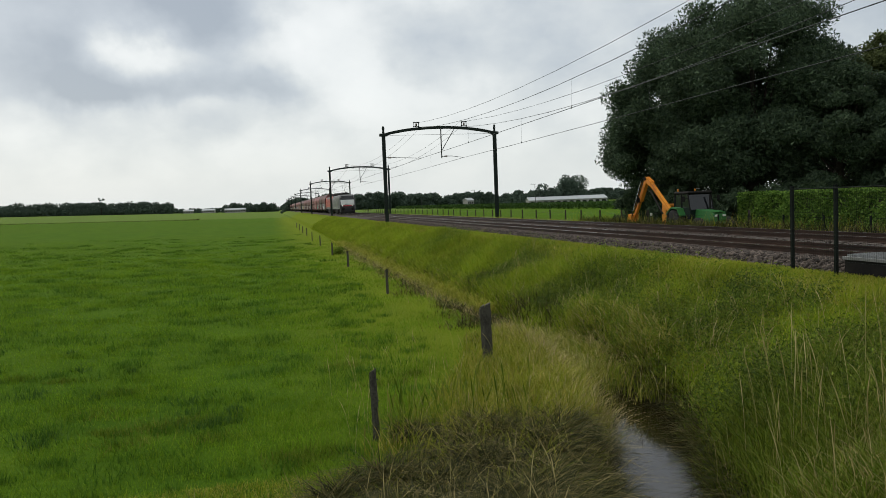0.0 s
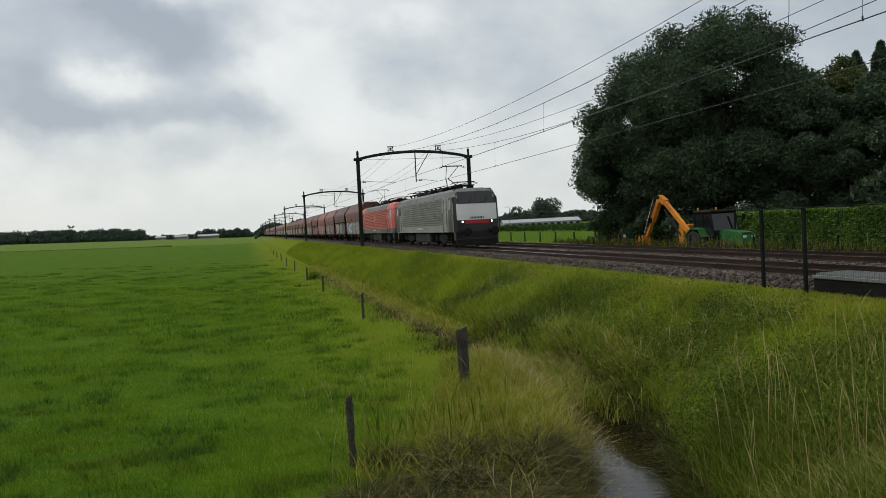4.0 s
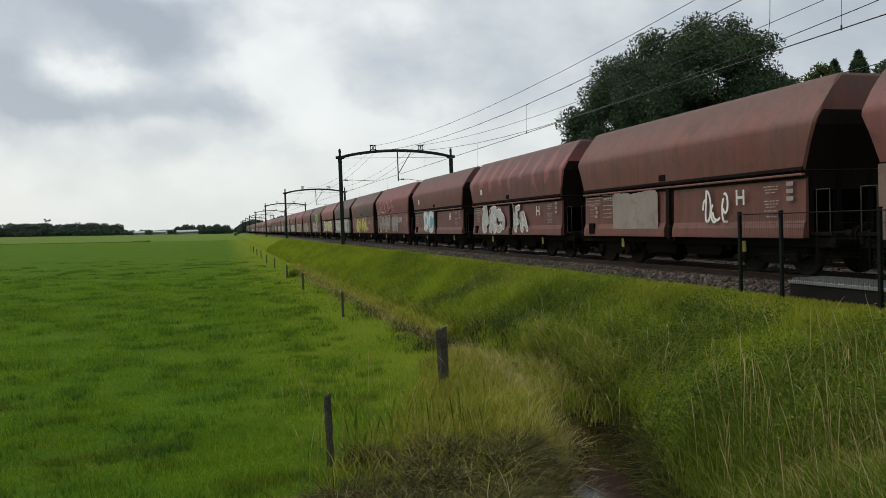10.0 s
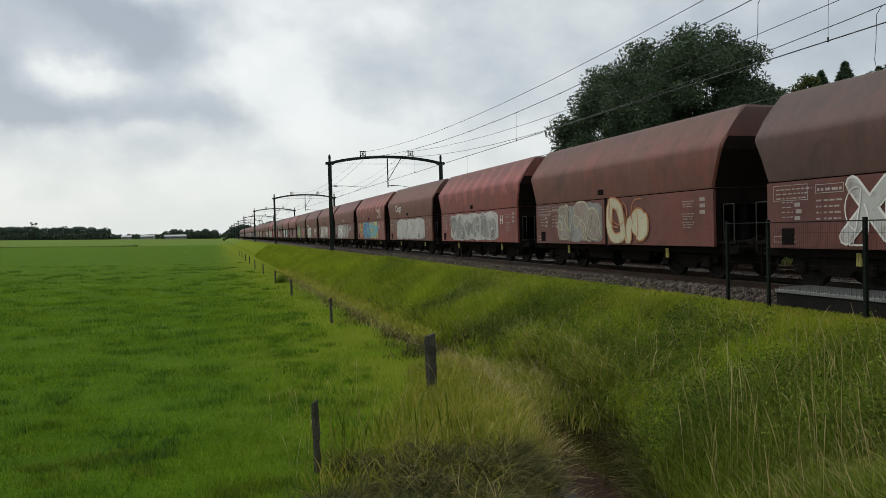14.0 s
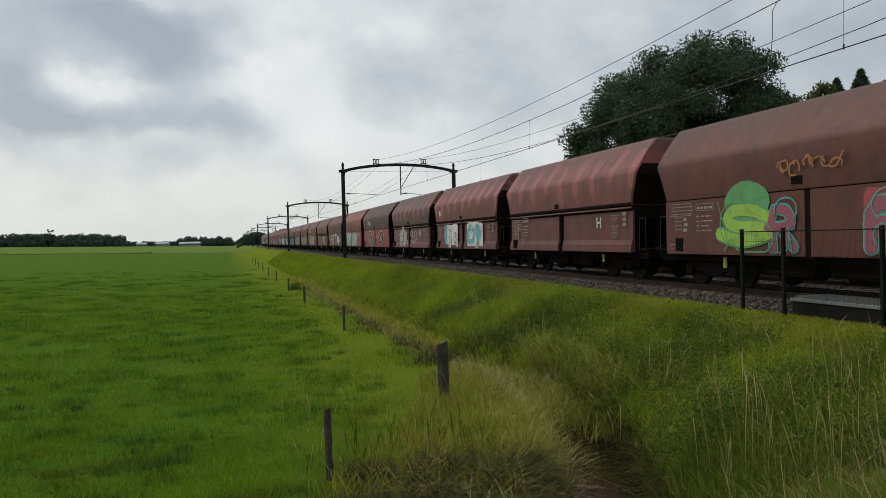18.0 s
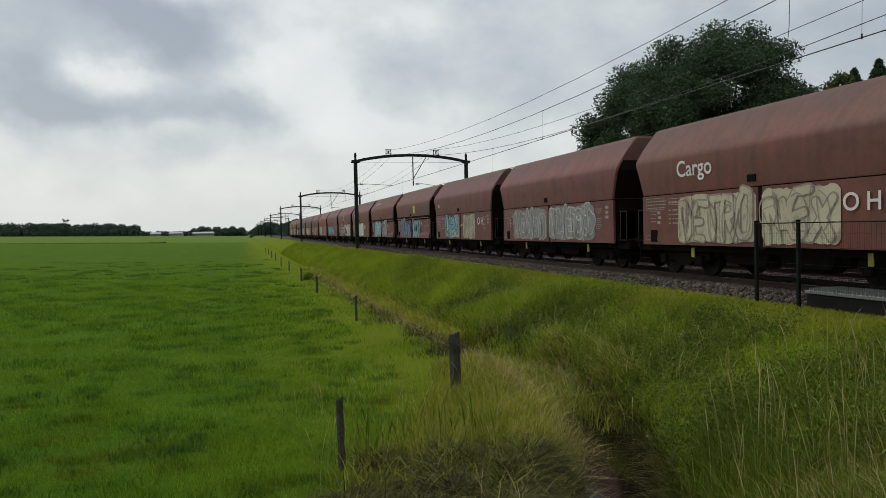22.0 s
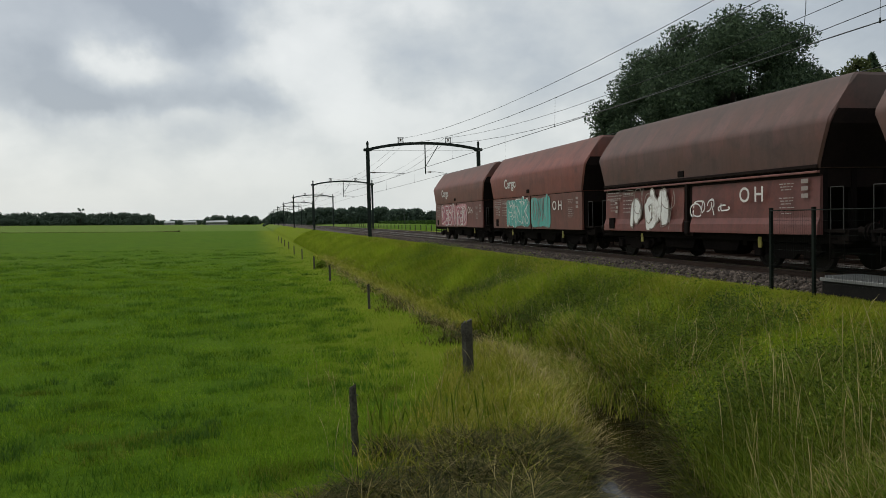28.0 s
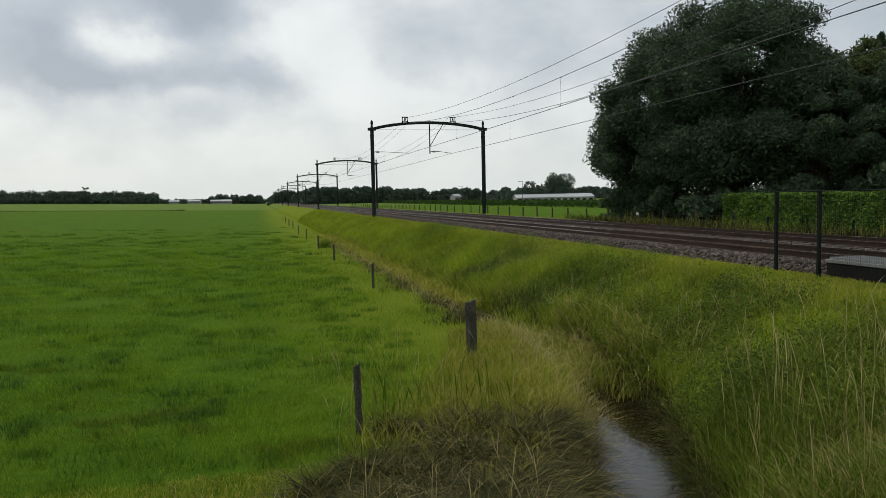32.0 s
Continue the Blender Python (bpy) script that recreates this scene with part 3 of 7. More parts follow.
def wagon_paint():
    """Weathered paint: the object's colour, brown streaks running down, and (by alpha) faded upright bands."""
    m = bpy.data.materials.new("wagon_paint")
    m.use_nodes = True
    t = m.node_tree
    b = t.nodes["Principled BSDF"]
    info = t.nodes.new("ShaderNodeObjectInfo")
    co = t.nodes.new("ShaderNodeTexCoord").outputs["Object"]
    shift = sums(t, "MULTIPLY", info.outputs["Random"], 57.0)
    co2 = node(t, "ShaderNodeVectorMath", {0: co, 1: node(t, "ShaderNodeCombineXYZ", {0: shift, 1: shift, 2: shift}).outputs[0]}, operation="ADD").outputs[0]
    sep = node(t, "ShaderNodeSeparateXYZ", {0: co})
    broad = node(t, "ShaderNodeTexNoise", {"Vector": co2, "Scale": 0.55, "Detail": 5.0, "Roughness": 0.6}).outputs[0]
    fine = node(t, "ShaderNodeTexNoise", {"Vector": co2, "Scale": 9.0, "Detail": 6.0, "Roughness": 0.7}).outputs[0]
    st = node(t, "ShaderNodeMapping", {"Vector": co2, "Scale": (2.0, 2.2, 0.22)}).outputs[0]
    streak = node(t, "ShaderNodeTexNoise", {"Vector": st, "Scale": 1.6, "Detail": 6.0, "Roughness": 0.6}).outputs[0]
    c = info.outputs["Color"]
    dark = blend(t, 1.0, c, (0.62, 0.60, 0.62), "MULTIPLY")
    rust = blend(t, 1.0, c, (1.18, 0.92, 0.80), "MULTIPLY")
    c1 = blend(t, ramp(t, broad, [(0.35, 0.0), (0.65, 1.0)]), c, rust)
    c1 = blend(t, ramp(t, streak, [(0.45, 0.0), (0.75, 0.7)]), c1, dark)
    soot = node(t, "ShaderNodeTexNoise", {"Vector": co2, "Scale": 1.3, "Detail": 8.0, "Roughness": 0.68, "Distortion": 0.6}).outputs[0]
    c1 = blend(t, ramp(t, soot, [(0.50, 0.0), (0.66, 0.6)]), c1, blend(t, 1.0, c, (0.48, 0.50, 0.52), "MULTIPLY"))
    c1 = blend(t, ramp(t, soot, [(0.28, 0.5), (0.42, 0.0)]), c1, blend(t, 1.0, c, (1.45, 1.35, 1.35), "MULTIPLY"))
    # upright bands where the wall was stiffened, in the upper part only
    wob = sums(t, "ADD", sep.outputs[1], sums(t, "MULTIPLY", broad, 0.9))
    wave = sums(t, "ADD", sums(t, "SINE", sums(t, "MULTIPLY", wob, 4.72)), sums(t, "MULTIPLY", sums(t, "ADD", broad, -0.5), 1.6))
    along = node(t, "ShaderNodeCombineXYZ", {0: shift, 1: sep.outputs[1], 2: 0.0}).outputs[0]
    low = node(t, "ShaderNodeTexNoise", {"Vector": along, "Scale": 0.9, "Detail": 1.0}).outputs[0]
    zz = sums(t, "ADD", sums(t, "ADD", sep.outputs[2], sums(t, "MULTIPLY", fine, 0.12)), sums(t, "MULTIPLY", sums(t, "ADD", low, -0.5), 1.6))
    band = sums(t, "MULTIPLY", ramp(t, wave, [(0.40, 0.0), (0.50, 1.0)]), ramp(t, sums(t, "MULTIPLY", zz, 0.2), [(0.61, 0.0), (0.63, 1.0), (0.87, 1.0), (0.89, 0.2)]))
    band = sums(t, "MULTIPLY", band, info.outputs["Alpha"])
    pale = blend(t, 0.55, blend(t, 1.0, c, (1.7, 1.4, 1.3), "MULTIPLY"), (0.40, 0.125, 0.125))
    c1 = blend(t, band, c1, pale)
    c1 = blend(t, sums(t, "MULTIPLY", ramp(t, fine, [(0.5, 0.0), (0.75, 1.0)]), 0.4), c1, (0.045, 0.028, 0.022))
    # coal dust that has settled along the roof
    c1 = blend(t, sums(t, "MULTIPLY", ramp(t, sums(t, "ADD", sums(t, "MULTIPLY", sep.outputs[2], 0.2), sums(t, "MULTIPLY", streak, 0.12)), [(0.82, 0.0), (0.98, 0.7)]), 0.8), c1, (0.055, 0.04, 0.034))
    t.links.new(c1, b.inputs["Base Color"])
    b.inputs["Roughness"].default_value = 0.58
    b.inputs["Specular IOR Level"].default_value = 0.4
    bp = node(t, "ShaderNodeBump", {"Height": broad, "Strength": 0.35, "Distance": 0.05})
    t.links.new(bp.outputs[0], b.inputs["Normal"])
    MATS["wagon_paint"] = m


wagon_paint()
for nm, a, z in (("white", 0.55, 0.72), ("silver", 0.34, 0.46), ("grey", 0.17, 0.26), ("black", 0.012, 0.03)):
    material("spray_" + nm, (a, a, a * 0.98), (z, z * 0.99, z * 0.95), 0.7, 6, stain=(a * 0.4 + 0.06, a * 0.34 + 0.035, a * 0.32 + 0.03))
for nm, c in (("yellow", (0.62, 0.52, 0.04)), ("lime", (0.32, 0.58, 0.06)), ("teal", (0.07, 0.38, 0.33)), ("blue", (0.08, 0.24, 0.46)), ("cyan", (0.13, 0.42, 0.52)), ("pink", (0.55, 0.22, 0.25)), ("red", (0.42, 0.05, 0.05)), ("beige", (0.48, 0.44, 0.30)), ("green", (0.10, 0.38, 0.12)), ("orange", (0.45, 0.17, 0.04)), ("magenta", (0.33, 0.07, 0.11)), ("violet", (0.12, 0.06, 0.13)), ("buff", (0.27, 0.22, 0.19))):
    material("spray_" + nm, tuple(v * 0.62 + 0.04 for v in c), tuple(v * 0.9 + 0.04 for v in c), 0.65, 6, stain=(c[0] * 0.3 + 0.09, c[1] * 0.3 + 0.055, c[2] * 0.3 + 0.045))
material("rail_dull", (0.022, 0.021, 0.020), (0.055, 0.052, 0.05), 0.6, 6)
material("underframe_black", (0.005, 0.004, 0.004), (0.013, 0.010, 0.009), 0.9, 6, 0.2, spec=0.04)
# near-black: the shade in hollow ends, centre recess and eaves is put into colour
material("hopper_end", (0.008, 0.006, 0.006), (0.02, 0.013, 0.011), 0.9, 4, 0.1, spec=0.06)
material("mark_yellow", (0.30, 0.25, 0.06), (0.42, 0.37, 0.12), 0.6, 6)
material("mark_dull", (0.23, 0.19, 0.175), (0.36, 0.32, 0.295), 0.7, 10)
material("mark_white", (0.5, 0.48, 0.46), (0.68, 0.66, 0.63), 0.7, 10)
HW, HL = 1.45, 5.32       # lower body
Z0, Z1 = 0.91, 2.46       # panel foot and eave


def side_point(u, v, off, long=None):
    """u metres along the side that faces the field, as one reads it; v height over the rail."""
    if v <= Z1:
        x = HW
    elif v <= 3.36:
        x = HW + 0.05 * (v - Z1) / (3.36 - Z1)
    else:
        x = float(np.interp(Z1 + (v - Z1) / 1.06, (3.36, 3.44, 3.52, 3.60, 3.85, 4.10, 4.32), (1.5, 1.488, 1.45, 1.395, 1.20, 1.0, 0.83)))
    return (-(x + off), (HL - u) * (long or LONG[0]), v)


def hopper_mesh():
    bm = bmesh.new()
    rings = []
    outline = [(Z1 - 0.02, 5.32, HW), (2.52, 5.34, HW + 0.012), (3.0, 5.52, HW + 0.03), (3.36, 5.68, 1.5)]
    outline += [(3.44, 5.69, 1.488), (3.52, 5.69, 1.45), (3.60, 5.69, 1.395), (3.85, 5.68, 1.20), (4.10, 5.67, 1.00), (4.32, 5.66, 0.83), (4.40, 5.65, 0.76), (4.45, 5.62, 0.68), (4.44, 5.5, 0.58)]
    for z, hl, hw in outline:
        z = Z1 + (z - Z1) * 1.06
        ring = []
        for x, y in ((-1, -1), (1, -1), (1, 1), (-1, 1)):
            ring.append(bm.verts.new((x * hw, y * hl, z)))
        rings.append(ring)
    for a, b in zip(rings, rings[1:]):
        for k in range(4):
            bm.faces.new((a[k], a[(k + 1) % 4], b[(k + 1) % 4], b[k]))
    bm.faces.new(rings[-1])
    bm.faces.new(rings[0][::-1])
    es = [e for e in bm.edges if abs(e.verts[0].co.x - e.verts[1].co.x) < 0.3 and abs(e.verts[0].co.z - e.verts[1].co.z) > 0.05 and e.verts[0].co.x * e.verts[1].co.x > 0 and abs(e.verts[0].co.y - e.verts[1].co.y) < 0.5]
    bmesh.ops.bevel(bm, geom=es, offset=0.05, segments=1, affect="EDGES")
    for f in bm.faces:
        f.smooth = abs(f.normal.x) > 0.2
    for e in bm.edges:
        e.smooth = len(e.link_faces) == 2 and e.calc_face_angle(3) < 0.5
    return bm


def make_bogie(parent, y):
    bm = bmesh.new()
    for s in (-1, 1):
        prism(bm, [(y - 1.25, 0.50), (y - 0.95, 0.36), (y - 0.45, 0.44), (y - 0.3, 0.30), (y + 0.3, 0.30), (y + 0.45, 0.44), (y + 0.95, 0.36), (y + 1.25, 0.50), (y + 1.2, 0.68), (y - 1.2, 0.68)], "x", s * 1.02 - 0.06, s * 1.02 + 0.06)
        for yy in (y - 0.9, y + 0.9):
            box(bm, s * 1.12 - 0.08, s * 1.12 + 0.08, yy - 0.14, yy + 0.14, 0.32, 0.6, 0.03)
    box(bm, -0.9, 0.9, y - 0.3, y + 0.3, 0.4, 0.75, 0.03)
    b = part("bogie", bm, "underframe_black", parent)
    for yy in (y - 0.9, y + 0.9):
        bm = bmesh.new()
        for s in (-1, 1):
            lathe(bm, [(-0.07, 0.40), (-0.065, 0.46), (0.03, 0.45), (0.065, 0.45), (0.066, 0.38), (0.03, 0.35), (0.03, 0.12), (0.09, 0.1)] if s > 0 else [(-0.09, 0.1), (-0.03, 0.12), (-0.03, 0.35), (-0.066, 0.38), (-0.065, 0.45), (-0.03, 0.45), (0.065, 0.46), (0.07, 0.40)], (s * 0.75, yy, 0.46), "x", 18)
        bar(bm, (-0.75, yy, 0.46), (0.75, yy, 0.46), 0.08, 8)
        part("wheelset", bm, "wheel_steel", b)
    return b


def make_wagon(kind):
    LONG[0] = DRAWN[kind]
    w = tagged(new("hopper_wagon"), "weathered brown coal hopper wagon with graffiti on its side", "hopper wagon", group="wagons of the coal train")
    part("hopper_body", hopper_mesh(), "wagon_paint", w)
    lip = kind == "lip"
    for s in (-1, 1):
        mid = 0.21 if lip else 0.085
        for ya, yb in ((-HL, -mid), (mid, HL)):
            bm = bmesh.new()
            if lip:
                o = [(HW - 0.06, Z1 - 0.17), (HW - 0.03, 1.32), (HW + 0.03, 1.16), (HW + 0.045, 0.98), (HW + 0.045, 0.92), (HW - 0.12, 0.92), (HW - 0.12, Z1 - 0.17)]
            else:
                o = [(HW, Z1 - 0.05), (HW, Z0), (HW - 0.08, Z0), (HW - 0.08, Z1 - 0.05)]
            prism(bm, [(s * x, z) for x, z in o], "y", ya, yb)
            p = part("side_panel", bm, "wagon_paint", w)
            if s < 0:
                p["near"] = 1
        bm = bmesh.new()
        x = s * (HW - 0.1)
        if lip:
            box(bm, min(x, x + s * 0.04), max(x, x + s * 0.04), -0.2, 0.2, 0.8, Z1 - 0.02)
            box(bm, min(x, x + s * 0.16), max(x, x + s * 0.16), -0.10, 0.10, 0.85, 1.25, 0.03)
            box(bm, min(x, x + s * 0.13), max(x, x + s * 0.13), -0.06, 0.06, 1.25, Z1 - 0.1)
        else:
            box(bm, min(x, x + s * 0.06), max(x, x + s * 0.06), -0.12, 0.12, 0.85, Z1 - 0.02)
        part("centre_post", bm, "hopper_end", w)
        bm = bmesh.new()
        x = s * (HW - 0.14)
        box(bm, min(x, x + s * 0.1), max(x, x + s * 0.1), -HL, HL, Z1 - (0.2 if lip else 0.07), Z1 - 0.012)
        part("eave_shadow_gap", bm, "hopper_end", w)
        if lip:
            # dark bar that draws the shade of the overhanging eave
            bm = bmesh.new()
            x = s * (HW + 0.005)
            box(bm, min(x, x + s * 0.045), max(x, x + s * 0.045), -HL, HL, Z1 - 0.02, Z1 + 0.07, 0.012)
            part("eave_rail", bm, "hopper_end", w)
            bm = bmesh.new()
            x = s * (HW - 0.05)
            box(bm, min(x, x + s * 0.095), max(x, x + s * 0.095), -HL, HL, Z1 - 0.13, Z1 - 0.075, 0.012)
            part("panel_rail", bm, "wagon_paint", w)
    # near-black sheets: shade below the overhanging ends, put into the colour
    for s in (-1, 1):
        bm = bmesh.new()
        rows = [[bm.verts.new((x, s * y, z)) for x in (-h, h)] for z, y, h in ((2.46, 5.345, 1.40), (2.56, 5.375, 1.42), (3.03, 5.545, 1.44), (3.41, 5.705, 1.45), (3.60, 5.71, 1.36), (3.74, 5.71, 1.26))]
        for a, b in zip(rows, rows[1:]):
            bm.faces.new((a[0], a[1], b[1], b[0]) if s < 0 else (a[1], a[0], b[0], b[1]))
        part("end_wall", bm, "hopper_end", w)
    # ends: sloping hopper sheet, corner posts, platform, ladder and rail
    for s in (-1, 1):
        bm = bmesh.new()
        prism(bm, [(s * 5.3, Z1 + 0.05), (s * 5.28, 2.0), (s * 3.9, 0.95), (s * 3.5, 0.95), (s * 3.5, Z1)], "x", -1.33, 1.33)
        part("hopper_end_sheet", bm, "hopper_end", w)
        bm = bmesh.new()
        for x in (-1.25, -0.45, 0.45, 1.25):
            box(bm, x - 0.07, x + 0.07, min(s * 5.18, s * 5.3), max(s * 5.18, s * 5.3), 0.9, Z1 + 0.6)
        box(bm, -1.3, 1.3, min(s * 5.2, s * 5.95), max(s * 5.2, s * 5.95), 0.98, 1.05)
        box(bm, -1.25, 1.25, min(s * 5.85, s * 5.98), max(s * 5.85, s * 5.98), 0.78, 1.05, 0.02)
        part("end_frame", bm, "underframe_black", w)
        for x in (-1.28, 1.28):
            bm = bmesh.new()
            for y in (5.5, 5.88):
                bar(bm, (x, s * y, 1.0), (x, s * y, 2.0), 0.011, 5)
            bar(bm, (x, s * 5.5, 2.0), (x, s * 5.88, 2.0), 0.011, 5)
            part("handrail", bm, "rail_dull", w, "dull grey steel handrail")
        bm = bmesh.new()
        for x in (-1.38, -1.0):
            bar(bm, (x, s * 5.6, 0.35), (x, s * 5.6, 1.0), 0.02, 5)
        for z in (0.4, 0.62, 0.84):
            bar(bm, (-1.38, s * 5.6, z), (-1.0, s * 5.6, z), 0.018, 5)
        part("step", bm, "underframe_black", w)
        for x in (-0.875, 0.875):
            bm = bmesh.new()
            lathe(bm, [(0, 0.13), (0.1, 0.1), (0.25, 0.08), (0.27, 0.21), (0.30, 0.22), (0.32, 0.15)] if s > 0 else [(-0.32, 0.15), (-0.30, 0.22), (-0.27, 0.21), (-0.25, 0.08), (-0.1, 0.1), (0, 0.13)], (x, s * 5.95, 0.98), "y", 12)
            part("buffer", bm, "underframe_black", w)
        make_bogie(w, s * 3.75)
    for x in (-1.22, 1.1):
        bm = bmesh.new()
        box(bm, x, x + 0.12, -5.95, 5.95, 0.72, 0.92)
        part("sole_bar", bm, "underframe_black", w)
    for y in (-2.2, 2.2):
        bm = bmesh.new()
        box(bm, -1.09, 1.09, y - 0.1, y + 0.1, 0.58, 0.88)
        part("cross_bar", bm, "underframe_black", w)
    bm = bmesh.new()
    box(bm, -0.35, 0.35, -5.9, 5.9, 0.6, 0.9)
    part("centre_sill", bm, "underframe_black", w)
    for y in (-1.05, 1.05):
        bm = bmesh.new()
        prism(bm, [(y - 0.98, 0.92), (y - 0.75, 0.42), (y + 0.75, 0.42), (y + 0.98, 0.92)], "x", -1.06, 1.06)
        part("discharge_chute", bm, "underframe_black", w)
    bm = bmesh.new()
    box(bm, -0.95, -0.3, -1.5, -0.5, 0.3, 0.7, 0.08)
    part("brake_box", bm, "underframe_black", w)
    bm = bmesh.new()
    bar(bm, (-0.8, 0.2, 0.5), (-0.8, 1.5, 0.5), 0.17, 10)
    part("air_tank", bm, "underframe_black", w)
    # small box at the foot of the first panel and lashing marks
    bm = bmesh.new()
    for u in (0.62,):
        x, y, z = side_point(u, 1.15, 0.06 if lip else 0.004, 1.0)
        box(bm, x - 0.01, x + 0.06, y - 0.18, y + 0.18, 0.99, 1.36, 0.005)
    part("handwheel_recess", bm, "underframe_black", w)
    bm = bmesh.new()
    x, y, z = side_point(5.05, 2.66, 0.0, 1.0)
    box(bm, x - 0.03, x + 0.05, y - 0.16, y + 0.16, 2.56, 2.74, 0.01)
    part("latch_box", bm, "underframe_black", w)
    for u in (2.25, 8.3):
        bm = bmesh.new()
        x, y, z = side_point(u, 0.7, -0.24, 1.0)
        box(bm, x - 0.02, x + 0.02, y - 0.07, y + 0.07, 0.55, 0.83, 0.01)
        part("lever", bm, "mark_yellow", w, "yellow brake lever")
    draw_out(w)
    return w


# lettering and spray paint -------------------------------------------------
GLYPHS = {}


def word(text, height):
    """A flat mesh of built-in letters, its foot at 0, its capitals that high."""
    key = (text, round(height, 3))
    if key not in GLYPHS:
        cu = bpy.data.curves.new("letters", "FONT")
        cu.body, cu.size, cu.offset = text, height / 0.72, 0.012 * height / 0.72
        cu.resolution_u = 5
        ob = bpy.data.objects.new("letters", cu)
        GLYPHS[key] = bpy.data.meshes.new_from_object(ob)
        bpy.data.objects.remove(ob)
    return GLYPHS[key]


def letter(parent, name, text, u, v, height, mat, off=0.012):
    me = word(text, height).copy()
    me.materials.clear()
    me.materials.append(MATS[mat])
    ob = new(name, me)
    ob.parent = parent
    a, b = Vector(side_point(u, v, off)), Vector(side_point(u, v + height, off))
    up = (b - a).normalized()
    right = Vector((0, -LONG[0], 0))
    m = Matrix((right, up, Vector((0, -1, 0)).cross(up))).transposed().to_4x4()
    ob.matrix_basis = Matrix.Translation(a) @ m
    return ob


def ribbon(bm, pts, w, place, round_ends=True):
    """A painted stroke of width w along points (u, v)."""
    n = len(pts)
    left, right = [], []
    for i, (u, v) in enumerate(pts):
        a, b = pts[max(i - 1, 0)], pts[min(i + 1, n - 1)]
        dx, dy = b[0] - a[0], b[1] - a[1]
        d = math.hypot(dx, dy) or 1
        left.append((u - dy / d * w / 2, v + dx / d * w / 2))
        right.append((u + dy / d * w / 2, v - dx / d * w / 2))
    vl = [bm.verts.new(place(*p, 0.0005 * i)) for i, p in enumerate(left)]
    vr = [bm.verts.new(place(*p, 0.0005 * i)) for i, p in enumerate(right)]
    for i in range(n - 1):
        bm.faces.new((vr[i], vr[i + 1], vl[i + 1], vl[i]))
    if round_ends:
        for (u, v), lift in ((pts[0], -0.0004), (pts[-1], 0.0005 * n)):
            bm.faces.new([bm.verts.new(place(u + w / 2 * math.cos(k), v + w / 2 * math.sin(k), lift)) for k in [2 * math.pi * j / 8 for j in range(8)]])


def arc(cu, cv, ru, rv, a0, a1, n=7):
    return [(cu + ru * math.cos(radians(a0 + (a1 - a0) * i / n)), cv + rv * math.sin(radians(a0 + (a1 - a0) * i / n))) for i in range(n + 1)]


def strokes(rnd, u0, u1, v0, v1):
    """One invented sign, as one to three strokes inside a cell."""
    w, h = u1 - u0, v1 - v0
    out = []
    for k in range(rnd.choice((2, 2, 3))):
        cu, cv = u0 + w * rnd.uniform(0.2, 0.8), v0 + h * rnd.uniform(0.25, 0.75)
        ru, rv = w * rnd.uniform(0.25, 0.6), h * rnd.uniform(0.22, 0.5)
        a = rnd.uniform(0, 360)
        turn = rnd.choice((-1, 1)) * rnd.uniform(90, 260)
        pts = arc(cu, cv, ru, rv, a, a + turn)
        if rnd.random() < 0.5:
            e = pts[-1]
            pts.append((e[0] + rnd.uniform(-0.5, 0.5) * w, v0 if e[1] > cv else v1))
        out.append([(min(max(p, u0 - 0.15), u1 + 0.15), min(max(q, v0), v1)) for p, q in pts])
    return out


# the bones of block letters on a grid of four by six, stroke by stroke
BONES = {"A": "002640 1232", "B": "000636454433033342413000", "C": "4536160501103041", "D": "00062644422000", "E": "40000646 0333", "F": "000646 0333", "G": "45361605011030414323",
         "H": "0006 4046 0343", "I": "2026", "J": "4641301001", "K": "0006 460340", "L": "060040", "M": "0006234640", "N": "00064046", "O": "160501103041453616", "P": "00063645443303",
         "Q": "160501103041453616 2240", "R": "00063645443303 2340", "S": "453616050413334241301001", "T": "0646 2620", "U": "060110304146", "V": "062046", "W": "0610233046", "X": "0046 0640",
         "Y": "062346 2320", "Z": "06460040", "8": "23141526353423324130100112 23"}


def rounded(pts):
    """Cut the corners of a line, ends kept."""
    for _ in range(1):
        out = [pts[0]]
        for a, b in zip(pts, pts[1:]):
            out += [(0.75 * a[0] + 0.25 * b[0], 0.75 * a[1] + 0.25 * b[1]), (0.25 * a[0] + 0.75 * b[0], 0.25 * a[1] + 0.75 * b[1])]
        pts = out + [pts[-1]]
    return pts


def bones(rnd, sign, u0, u1, v0, v1):
    """The strokes of one letter, drawn by a loose hand into a cell."""
    lean, out = rnd.uniform(-0.25, 0.3), []
    for st in BONES[sign].split():
        pts = []
        for k in range(0, len(st), 2):
            a, b = int(st[k]) / 4 + rnd.uniform(-0.13, 0.13), int(st[k + 1]) / 6 + rnd.uniform(-0.08, 0.08)
            pts.append((u0 + (u1 - u0) * (a + lean * (b - 0.5)), v0 + (v1 - v0) * b))
        out.append(rounded(pts))
    return out


